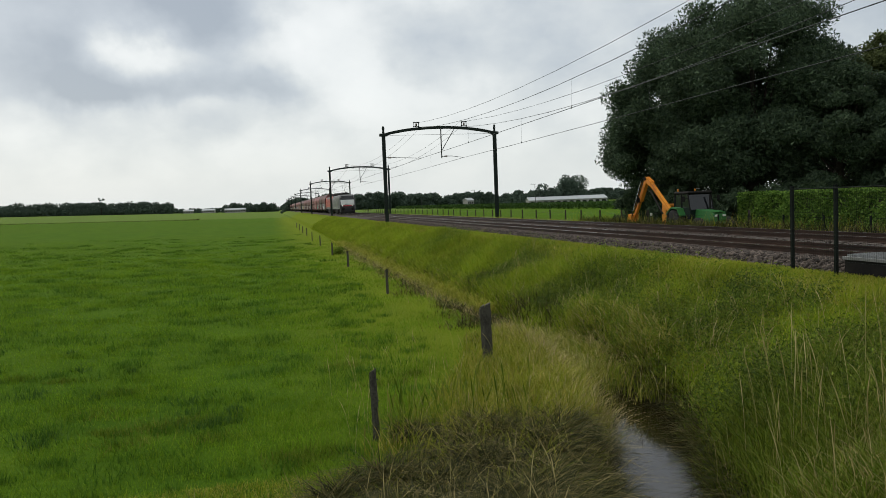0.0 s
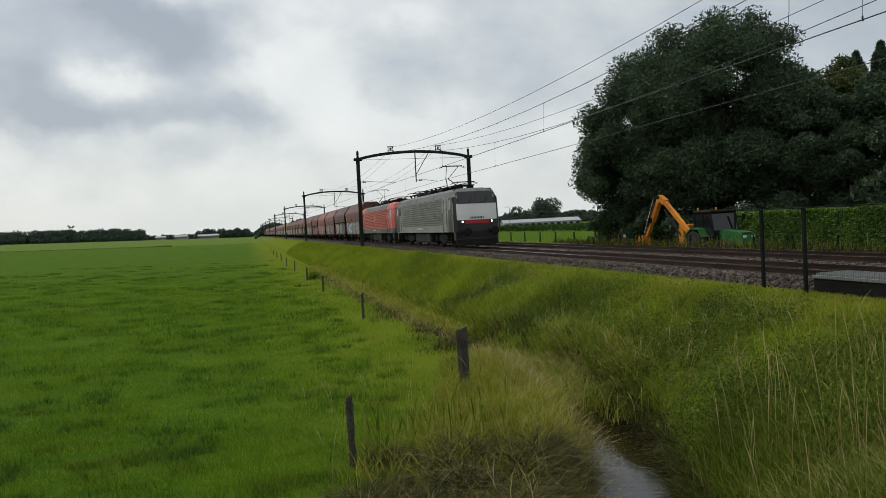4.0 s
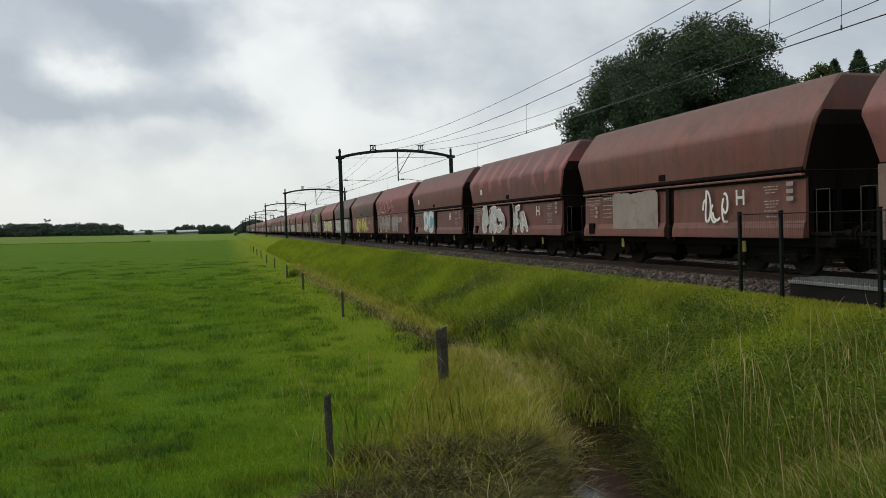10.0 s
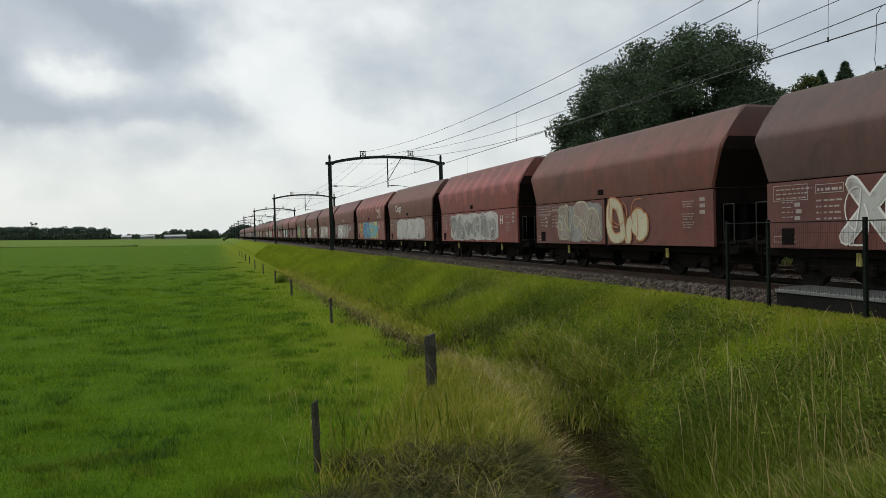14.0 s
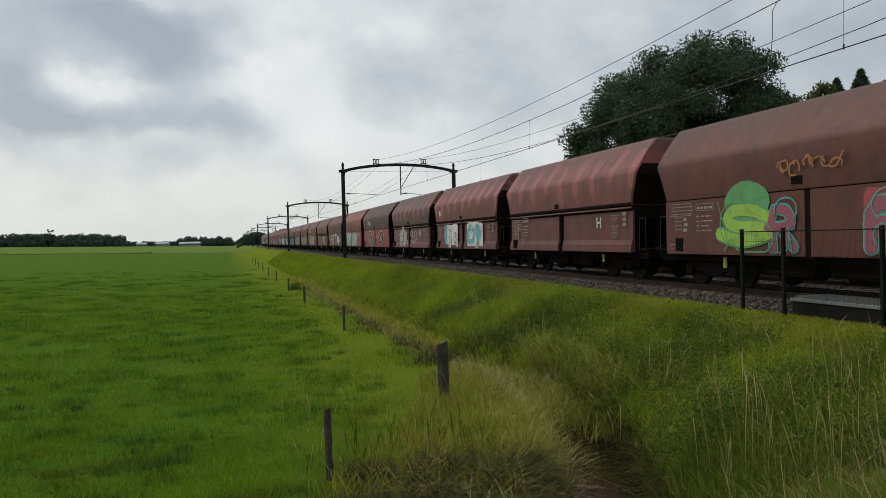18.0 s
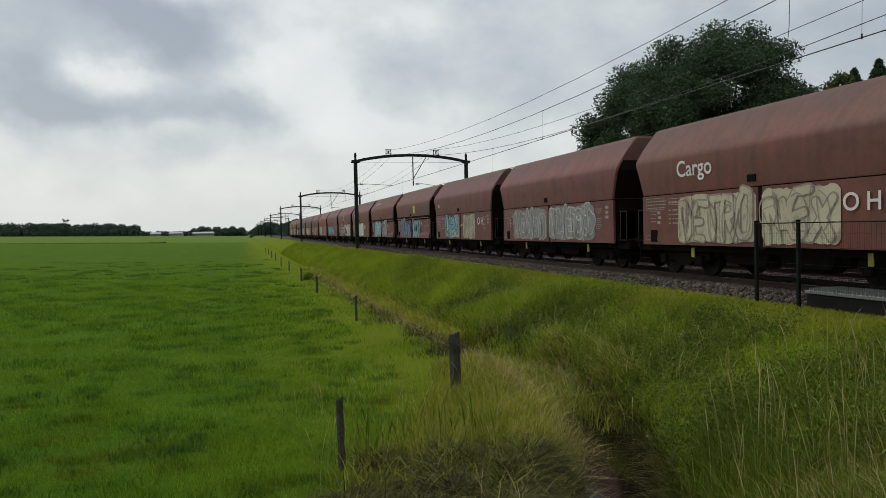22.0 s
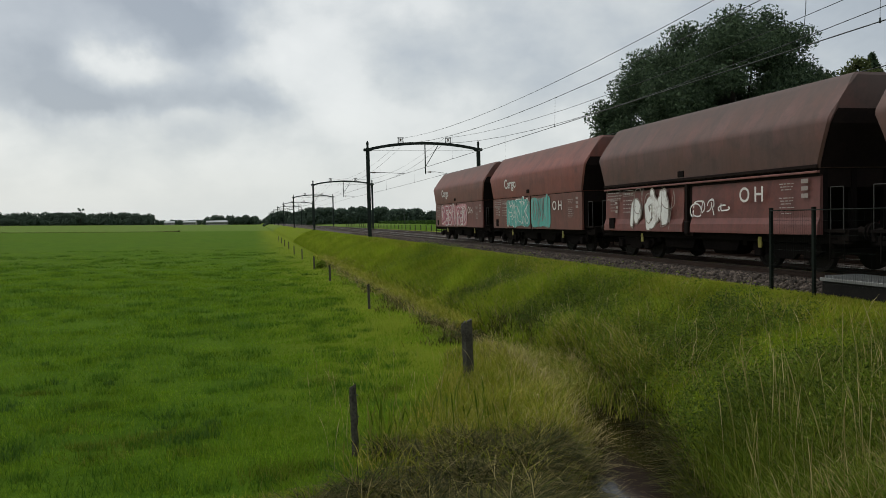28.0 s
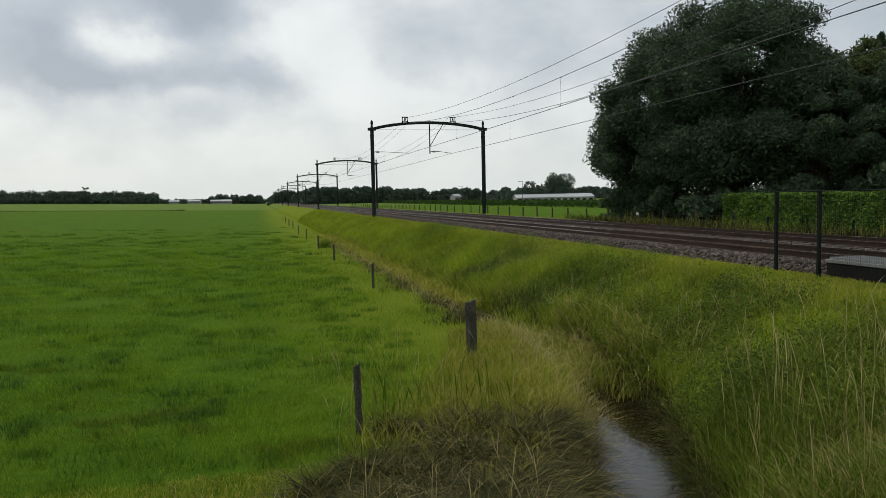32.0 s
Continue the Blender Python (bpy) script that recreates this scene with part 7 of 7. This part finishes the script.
# ---- grass ----
def patchy(x, y, s=1.0):
    return 0.5 + 0.25 * np.sin(x * 1.3 * s + 2 * np.sin(y * 0.7 * s)) + 0.25 * np.sin(y * 1.1 * s + 1.7 * np.sin(x * 0.9 * s + 1))


def spikes(name, x, y, h, w, lean, mat, label, rnd):
    """Short grass: one three-cornered blade each."""
    n = len(x)
    z = ground(x, y) - 0.01
    a, b = rnd.uniform(0, 2 * np.pi, n), rnd.uniform(0, 2 * np.pi, n)
    dx, dy = np.cos(a) * w / 2, np.sin(a) * w / 2
    lx, ly = np.cos(b) * h * lean * rnd.random(n), np.sin(b) * h * lean * rnd.random(n)
    v = np.stack([np.stack([x - dx, y - dy, z], 1), np.stack([x + dx, y + dy, z], 1), np.stack([x + lx, y + ly, z + h], 1)], 1).reshape(-1, 3)
    return tagged(soup(name, v, np.arange(3 * n).reshape(n, 3), mat), label, "grass", kind="stuff")


def stalks(name, x, y, h, w, droop, mat, label, rnd, head=0.0, wind=(0.0, 0.0), z=None):
    """Tall grass: bowed blades of four pieces; head widens the tip into an ear of seed."""
    n = len(x)
    z = ground(x, y) - 0.02 if z is None else z
    a, b = rnd.uniform(0, 2 * np.pi, n), rnd.uniform(0, 2 * np.pi, n)
    ts = np.array([0.0, 0.3, 0.58, 0.8, 1.0])
    ws = np.array([1.0, 0.9, 0.65, 0.4, 0.06]) if not head else np.array([0.55, 0.5, 0.45, head, 0.15])
    q = droop * rnd.uniform(0.3, 1.0, n)
    out = []
    for t, k in zip(ts, ws):
        px = x + (np.cos(b) * q + wind[0]) * h * t ** 2
        py = y + (np.sin(b) * q + wind[1]) * h * t ** 2
        pz = z + h * (t - 0.45 * q * t ** 2.6)
        dx, dy = np.cos(a) * w * k / 2, np.sin(a) * w * k / 2
        out += [np.stack([px - dx, py - dy, pz], 1), np.stack([px + dx, py + dy, pz], 1)]
    v = np.stack(out, 1).reshape(-1, 3)
    base = (np.arange(n) * 10)[:, None, None]
    f = np.array([[0, 1, 3, 2], [2, 3, 5, 4], [4, 5, 7, 6], [6, 7, 9, 8]])[None] + base
    return tagged(soup(name, v, f.reshape(-1, 4), mat), label, "grass", kind="stuff")


rg = np.random.default_rng(71)


def scatter(n, x0, x1, y0, y1, power=1.0):
    return rg.uniform(x0, x1, n), y0 + (y1 - y0) * rg.random(n) ** power


def keep(mask, *arrays):
    return [a[mask] for a in arrays]


# pasture, thinner with distance
x, y = scatter(470000, 0, 1, 7.5, 95, 1.9)
x = -1.02 * y * 0.52 - 1 + x * (0.52 * 1.02 * y + 1 + ditch_x(y) - 0.45)
p = patchy(x, y)
x, y, p = keep(rg.random(len(x)) < (0.35 + 0.65 * p) * np.interp(y, [40, 95], [1.0, 0.1]), x, y, p)
far = np.clip(y / 12, 1, 3)
spikes("pasture_grass", x, y, rg.uniform(0.02, 0.065, len(x)) * (0.7 + 0.9 * p) * far ** 0.3, 0.010 * far, 0.9, "blade_field", "short green pasture grass", rg)
# tufts in the pasture: dark ones far and near, tuft shadows put into their colour; paler ones beside the ditch
def tufts(name, n, x0, x1, y0, y1, power, per, spread, lo, hi, w, mat, label, wide=False):
    u, ty = rg.random(n), y0 + (y1 - y0) * rg.random(n) ** power
    tx = (x0 + (x1 - x0) * u) if not wide else -0.54 * ty + u * (0.54 * ty + 3.2)
    some = rg.random(n) < np.interp(ty, [30, 95], [1.0, 0.08])
    tx, ty = tx[some], ty[some]
    n = len(tx)
    size = rg.uniform(0.5, 1.6, n)
    g = np.clip(ty / 14, 1, 4)
    x = np.repeat(tx, per) + rg.normal(size=n * per) * np.repeat(spread * size * g ** 0.5, per)
    y = np.repeat(ty, per) + rg.normal(size=n * per) * np.repeat(spread * 0.7 * size * g ** 0.5, per)
    x, y, q, gg = keep(x < ditch_x(y) - 0.6, x, y, np.repeat(size, per), np.repeat(g, per))
    spikes(name, x, y, rg.uniform(lo, hi, len(x)) * (0.5 + 0.5 * q), w * gg, 0.9, mat, label, rg)


tufts("pasture_tufts", 950, 0, 0, 9, 95, 1.25, 60, 0.17, 0.07, 0.20, 0.014, "blade_tuft", "tufts in the pasture, coloured dark for the shadows at their feet", True)
tufts("pasture_tufts", 900, 0, 0, 8.4, 60, 1.5, 60, 0.16, 0.05, 0.15, 0.012, "blade_field", "pale green tufts in the pasture", True)
tufts("grazed_patches", 26, -9, 3.0, 8.6, 17, 1.2, 260, 0.22, 0.05, 0.14, 0.012, "blade_herb", "brownish dead patches in the pasture")
# railway bank
x, y = scatter(380000, 5.0, 12.0, 4.0, 130, 2.1)
c = ditch_x(y)
p = patchy(x, y, 0.8)
m = (x > c + np.interp(y, [0, 9, 13, 18], [0.55, 0.55, 0.42, 0.28])) & (rg.random(len(x)) < 0.4 + 0.6 * p)
x, y, p, c = keep(m, x, y, p, c)
far = np.clip(y / 12, 1, 3.2)
edge = np.clip((11.7 - x) / 2.4, 0.2, 1)
m = rg.random(len(x)) < np.where((y < 14) & (x < 9.4), 0.4, 1.0)
x, y, p, c, far, edge = keep(m, x, y, p, c, far, edge)
spikes("bank_grass", x, y, rg.uniform(0.08, 0.26, len(x)) * (0.6 + 0.9 * p) * edge * far ** 0.25, 0.014 * far, 1.2, "blade_bank", "rough grass on the railway bank", rg)
x, y = scatter(30000, 5.4, 9.7, 5.0, 48, 1.5)
p = patchy(x, y, 0.6)
x, y = keep((x > ditch_x(y) + 0.7) & (rg.random(len(x)) < p ** 1.5) & ((patchy(x, y, 0.9) < 0.5) | (rg.random(len(x)) < 0.3)), x, y)
stalks("bank_stalks", x, y, rg.uniform(0.22, 0.62, len(x)), 0.012, 1.3, "blade_rough", "taller bent grass on the railway bank", rg)
x, y = scatter(700, 6.6, 9.4, 5.0, 26, 1.4)
stalks("bank_seed_stems", x, y, rg.uniform(0.45, 0.85, len(x)), 0.008, 0.5, "blade_straw", "thin pale seed stems on the railway bank", rg, head=1.2)
# leafy herbs in clumps on the bank, denser near the lane
pts = []
hx, hy = scatter(900, 6.6, 10.0, 5.5, 46, 1.6)
for a, b in zip(hx, hy):
    if rg.random() > patchy(a, b, 0.5) ** 1.2 * 1.1:
        continue
    r = rg.uniform(0.15, 0.42)
    q = rg.normal(size=(int(130 * r / 0.25), 3)) * np.array([r, r, 0.13])
    q[:, 2] = np.abs(q[:, 2]) + 0.08
    q[:, 2] += ground(a + q[:, 0], b + q[:, 1])
    pts.append(q + np.array([a, b, 0.0]))
pts = np.concatenate(pts)
v, f = leaf_quads(pts, 0.030, rg, 0.7, 0.1)
tagged(soup("bank_herbs", v, f, "leaf_herb"), "leafy herbs in clumps on the railway bank", "herbs", kind="stuff")
# coarse weeds on the near part of the bank
pts = []
hx, hy = scatter(300, 6.2, 10.2, 4.6, 15, 1.0)
for a, b in zip(hx, hy):
    if a < float(ditch_x(b)) + 0.7 or rg.random() > 0.25 + patchy(a, b, 0.7) or a > 9.9 - 0.10 * (b - 5):
        continue
    r, h = rg.uniform(0.12, 0.32), rg.uniform(0.15, 0.42)
    q = rg.normal(size=(int(120 * r / 0.2), 3)) * np.array([r, r, 0])
    q[:, 2] = rg.uniform(0.05, 1.0, len(q)) ** 0.8 * h
    q[:, :2] *= (1.15 - q[:, 2] / h)[:, None]
    q[:, 2] += float(ground(a, b))
    pts.append(q + np.array([a, b, 0.0]))
v, f = leaf_quads(np.concatenate(pts), 0.032, rg, 0.5, 0.1)
tagged(soup("bank_weeds", v, f, "leaf_dock"), "coarse brownish green weeds on the bank", "weeds", kind="stuff")
# bushy dark herbs high on the near bank
pts = []
hx, hy = scatter(1500, 5.9, 9.5, 6.0, 26, 1.3)
for a, b in zip(hx, hy):
    if rg.random() > 1.6 * patchy(a, b, 0.9) - (0.1 if b < 13 else 0.3) or a < float(ditch_x(b)) + 0.75:
        continue
    r, h = rg.uniform(0.10, 0.28), rg.uniform(0.12, 0.36)
    q = rg.normal(size=(int(150 * r / 0.2), 3)) * np.array([r, r, 0])
    q[:, 2] = rg.uniform(0.05, 1.0, len(q)) ** 0.8 * h
    q[:, 2] += ground(a + q[:, 0], b + q[:, 1])
    pts.append(q + np.array([a, b, 0.0]))
v, f = leaf_quads(np.concatenate(pts), 0.028, rg, 0.5, 0.1)
tagged(soup("bank_thicket", v, f, "leaf_thicket"), "bushy dark green herbs high on the bank", "herbs", kind="stuff")
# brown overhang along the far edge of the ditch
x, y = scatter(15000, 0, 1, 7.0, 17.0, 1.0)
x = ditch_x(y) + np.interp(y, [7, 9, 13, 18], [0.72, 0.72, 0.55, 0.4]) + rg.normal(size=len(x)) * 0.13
stalks("ditch_overhang", x, y, rg.uniform(0.12, 0.38, len(x)), 0.014, 1.9, "blade_dark", "dark brown grass hanging into the ditch", rg, wind=(-0.5, -0.1))
# bright verge beside the ballast
x, y = scatter(130000, 9.3, 11.9, 6, 80, 1.6)
far = np.clip(y / 12, 1, 3.5)
spikes("verge_grass", x, y, rg.uniform(0.04, 0.13, len(x)) * np.interp(x, [9.3, 10.2, 11.9], [1.4, 1.0, 0.5]) * far ** 0.3, 0.013 * far, 1.0, "blade_tall", "yellow-green verge beside the ballast", rg)
# far verge of the line and field edge
x, y = scatter(20000, 20.4, 24.6, 46, 130, 1.3)
stalks("far_verge_grass", x, y, rg.uniform(0.12, 0.38, len(x)), 0.03, 0.8, "blade_tall", "tall pale grass beyond the tracks", rg)
x, y = scatter(16000, 20.5, 26.6, 14, 48, 1.0)
stalks("far_verge_weeds", x, y, rg.uniform(0.3, 0.8, len(x)), 0.03, 0.8, "blade_dark", "dark weeds beyond the tracks", rg)
x, y = scatter(1500, 20.8, 24.4, 14, 50, 1.0)
stalks("far_verge_straw", x, y, rg.uniform(0.6, 1.15, len(x)), 0.022, 0.4, "blade_tall", "pale stems beyond the tracks", rg)
# tall growth between field and ditch
x, y = scatter(110000, 0.0, 6.4, 6.4, 17.5, 1.0)
c = ditch_x(y)
left = np.interp(y, [6, 9, 10, 12, 14.5, 17.5], [-0.8, 0.8, 1.4, 2.6, 3.6, 4.4])
m = (x > left) & (x < c - 0.34) & (rg.random(len(x)) < np.clip((x - left) / 1.2, 0.25, 1))
m &= rg.random(len(x)) < 0.25 + 1.1 * patchy(x, y, 4.0) ** 1.6
m &= rg.random(len(x)) < np.interp(y, [6, 8.6, 10.0], [0.25, 0.3, 1.0])
x, y, c = keep(m, x, y, c)
near_ditch = np.clip((x - (c - 1.7)) / 1.2, 0, 1)
dry = rg.random(len(x)) < 0.05 + 0.95 * near_ditch ** 1.3 * np.clip(1.5 * patchy(x, y, 2.6), 0.25, 0.85)
hh = rg.uniform(0.15, 0.62, len(x)) * np.interp(y, [6, 8, 12, 17], [0.6, 0.85, 1.0, 0.8])
stalks("rough_grass", x[~dry], y[~dry], hh[~dry], 0.013, 0.9, "blade_tall", "tall rough grass between pasture and ditch", rg)
stalks("dry_grass", x[dry], y[dry], hh[dry] * 1.2, 0.010, 1.25, "blade_straw", "dry straw-coloured grass drooping over the ditch", rg, wind=(0.12, -0.05))
# stiff docks beside the near post
for cx, cy, n in ((1.75, 10.1, 34), (2.3, 10.6, 26), (2.9, 9.9, 22), (1.5, 9.6, 14), (3.3, 10.9, 18)):
    x, y = cx + rg.normal(size=n) * 0.22, cy + rg.normal(size=n) * 0.3
    stalks("dock_stems", x, y, rg.uniform(0.45, 0.95, n), 0.02, 0.25, "blade_herb", "stiff upright dock stems in the rough grass", rg, head=1.3)
# tangled dark growth at the foot of the lane
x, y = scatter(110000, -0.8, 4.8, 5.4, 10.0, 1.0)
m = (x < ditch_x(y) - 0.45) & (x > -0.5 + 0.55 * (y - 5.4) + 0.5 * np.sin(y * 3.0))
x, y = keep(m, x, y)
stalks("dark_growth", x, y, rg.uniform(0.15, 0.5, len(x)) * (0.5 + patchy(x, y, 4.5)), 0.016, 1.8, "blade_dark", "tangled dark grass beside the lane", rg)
x, y = scatter(1100, -0.6, 4.6, 5.4, 9.8, 1.0)
x, y = keep((x < ditch_x(y) - 0.4) & (x > 0.1 + 0.55 * (y - 5.4)), x, y)
stalks("straw_tangle", x, y, rg.uniform(0.4, 0.9, len(x)), 0.007, 2.2, "blade_straw", "fallen straw in the dark growth", rg)
# slope of the lane to the left
x, y = scatter(60000, -6.5, 2.2, 4.5, 9.0, 1.0)
x, y = keep((x < -0.6 + 0.55 * (y - 5.4)) | (rg.random(len(x)) < 0.12), x, y)
stalks("lane_grass", x, y, rg.uniform(0.06, 0.28, len(x)) * np.interp(y, [4.5, 7.0, 9.0], [1.2, 1.0, 0.45]), 0.009, 0.9, "blade_tall", "yellowish grass on the slope of the lane", rg)
# stems with ears of seed
for name, label, x0, x1, y0, y1, n, lo, hi in (("reed_stems", "tall pale seed stems beside the ditch", 4.6, 7.6, 4.8, 8.2, 100, 0.8, 1.5), ("reed_stems", "tall pale grass stems on the lane slope", 4.6, 8.2, 4.0, 6.2, 60, 0.6, 1.1),
                                            ("seed_stems", "slender seed stems in the rough grass", 0.8, 5.4, 8.0, 16.0, 150, 0.5, 0.95), ("seed_stems", "slender pale stems at the lane's edge", -1.5, 3.6, 5.2, 7.4, 60, 0.5, 0.9)):
    x, y = scatter(n, x0, x1, y0, y1)
    x, y = keep(np.abs(x - ditch_x(y)) > 0.55, x, y)
    stalks(name, x, y, rg.uniform(lo, hi, len(x)), 0.008 if name == "reed_stems" else 0.007, 0.16 if name == "reed_stems" else 0.35, "blade_straw", label, rg, head=1.25, wind=(-0.06, 0.05))
x, y = scatter(2500, 4.2, 9.0, 3.2, 6.4, 1.0)
x, y = keep(x > ditch_x(y) + 0.5, x, y)
stalks("lane_corner_grass", x, y, rg.uniform(0.2, 0.65, len(x)), 0.010, 0.9, "blade_straw", "dry yellow grass by the lane and ditch", rg)
x, y = scatter(30000, 4.2, 9.5, 3.2, 9.0, 1.0)
x, y = keep(x > ditch_x(y) + 0.5, x, y)
stalks("lane_corner_green", x, y, rg.uniform(0.2, 0.6, len(x)), 0.012, 1.0, "blade_herb", "green grass by the lane and ditch", rg)
# growth that closes over the ditch past the open water
x, y = scatter(15000, -0.75, 1.3, 11.6, 17.5, 1.0)
x, y = keep(rg.random(len(x)) < (0.2 + 1.2 * patchy(x * 3, y, 1.5) ** 2) * np.interp(y, [12.3, 14.0], [0.08, 1.0]), x, y)
x = x + ditch_x(y)
z = np.maximum(ground(x, y), -0.35) - 0.02
hh = rg.uniform(0.3, 0.85, len(x))
pick = rg.random(len(x)) < 0.86
stalks("ditch_cover", x[pick], y[pick], hh[pick] * 0.85, 0.014, 1.1, "blade_rough", "tall yellowish grass closing over the ditch", rg, z=z[pick])
stalks("ditch_cover", x[~pick], y[~pick], hh[~pick], 0.009, 0.9, "blade_straw", "pale seed stems standing over the ditch", rg, head=1.1, z=z[~pick])
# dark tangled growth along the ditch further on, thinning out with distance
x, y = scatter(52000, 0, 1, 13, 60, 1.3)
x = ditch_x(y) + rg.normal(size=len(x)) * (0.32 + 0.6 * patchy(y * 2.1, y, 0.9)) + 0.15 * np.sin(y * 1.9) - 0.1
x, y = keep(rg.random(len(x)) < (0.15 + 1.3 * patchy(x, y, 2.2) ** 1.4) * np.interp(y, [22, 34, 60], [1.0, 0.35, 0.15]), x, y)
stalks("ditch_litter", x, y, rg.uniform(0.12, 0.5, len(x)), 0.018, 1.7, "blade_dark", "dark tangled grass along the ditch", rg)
x, y = scatter(9000, 0, 1, 14, 60, 1.2)
x = ditch_x(y) + rg.normal(size=len(x)) * 0.35 - 0.5
x, y = keep(rg.random(len(x)) < 1.4 * patchy(x, y, 1.6), x, y)
stalks("ditch_straw", x, y, rg.uniform(0.12, 0.45, len(x)), 0.014, 1.5, "blade_straw", "pale dry grass along the ditch", rg)
x, y = scatter(16000, 0, 1, 22, 70, 1.1)
x = ditch_x(y) + rg.normal(size=len(x)) * 0.4
stalks("ditch_green", x, y, rg.uniform(0.2, 0.5, len(x)), 0.026, 1.2, "blade_tall", "yellow-green grass closing the ditch far on", rg, z=np.maximum(ground(x, y), -0.15) - 0.02)
x, y = rg.uniform(-330, -26, 9000), rg.normal(size=9000) * 0.8
y = y + 277 + 0.02 * x
stalks("cross_ditch_growth", x, y, rg.uniform(0.6, 1.1, len(x)), 0.2, 0.6, "blade_dark", "dark growth in the ditch across the fields", rg)
# yellow flowers
x, y = scatter(420, -2.2, -0.2, 6.6, 7.8)
v, f = leaf_quads(np.stack([x, y, ground(x, y) + rg.uniform(0.08, 0.2, len(x))], 1), 0.011, rg, 1.6)
tagged(soup("yellow_flowers", v, f, "petal_yellow"), "small yellow flowers in the grass", "flowers", kind="stuff")
# dark weedy clumps in the pasture and a scraggly fringe along the ditch
tufts("weed_clump", 8, -1.7, -0.5, 11.5, 12.6, 1.0, 75, 0.12, 0.06, 0.17, 0.016, "leaf_weed", "dark weedy clump in the pasture")
tufts("weed_clump", 4, -3.9, -3.3, 11.2, 11.9, 1.0, 60, 0.12, 0.06, 0.16, 0.018, "leaf_weed", "dark weedy clump in the pasture")
tufts("weed_clump", 12, -8.0, 2.2, 12.0, 22.0, 1.0, 50, 0.11, 0.07, 0.18, 0.020, "leaf_weed", "small dark weedy clumps in the pasture")
y = 14 + 44 * rg.random(5200) ** 1.3
x = ditch_x(y) + np.where(rg.random(len(y)) < 0.6, -1, 1) * (0.42 + 0.5 * rg.random(len(y)) ** 1.5)
x, y = keep(rg.random(len(x)) < 1.2 * patchy(x, y, 1.1) ** 1.5, x, y)
pick = rg.random(len(x)) < 0.5
stalks("ditch_fringe", x[pick], y[pick], rg.uniform(0.15, 0.5, pick.sum()), 0.018, 1.2, "blade_straw", "straggling pale grass along the ditch", rg)
stalks("ditch_fringe", x[~pick], y[~pick], rg.uniform(0.12, 0.42, (~pick).sum()), 0.022, 1.4, "blade_dark", "straggling dark growth along the ditch", rg)


def motions():
    for thing, back in TRAIN:
        walk(thing, [(t, pose(NEAR, train_y(t) + back, RAIL)) for t in range(33)])
    base = float(ground(TX, 40.0))
    walk(tractor, [(t, pose(TX, 38.65 - 1.23 * t, base)) for t in range(0, 33, 4)])
    for wheel, x, y, r in TRACTOR_WHEELS:
        walk(wheel, [(0.5 * k, pose(x, y, r, math.degrees(1.23 * 0.5 * k / (0.95 * r)))) for k in range(65)])
    # the butterfly rises from the rough grass and crosses the ditch
    rest = float(ground(2.35, 6.9)) + 0.06
    walk(butterfly, [(0.0, pose(2.35, 6.9, rest, 0, 0, -60)), (29.4, pose(2.35, 6.9, rest, 0, 0, -60)), (29.58, pose(2.38, 6.6, 1.35, 35, 0, -80))]
         + [(t, pose(x, y, z, 30, 12 * (-1) ** k, -100)) for k, (t, x, y, z) in enumerate(FLIGHT)]
         + [(30.8, pose(5.9, 4.6, 1.7, 20, 0, -100)), (31.4, pose(7.0, 3.6, 1.75, 0, 0, -100)), (32.0, pose(7.2, 3.4, 1.7, 0, 0, -100))])
    for wing, s in WINGS:
        walk(wing, [(0.0, pose(0, 0, 0, 0, -s * 70, 0)), (29.4, pose(0, 0, 0, 0, -s * 70, 0))] + [(29.5 + 0.05 * k, pose(0, 0, 0, 0, -s * (55 if k % 2 else -10), 0)) for k in range(30)] + [(32.0, pose(0, 0, 0, 0, -s * 60, 0))])


motions()
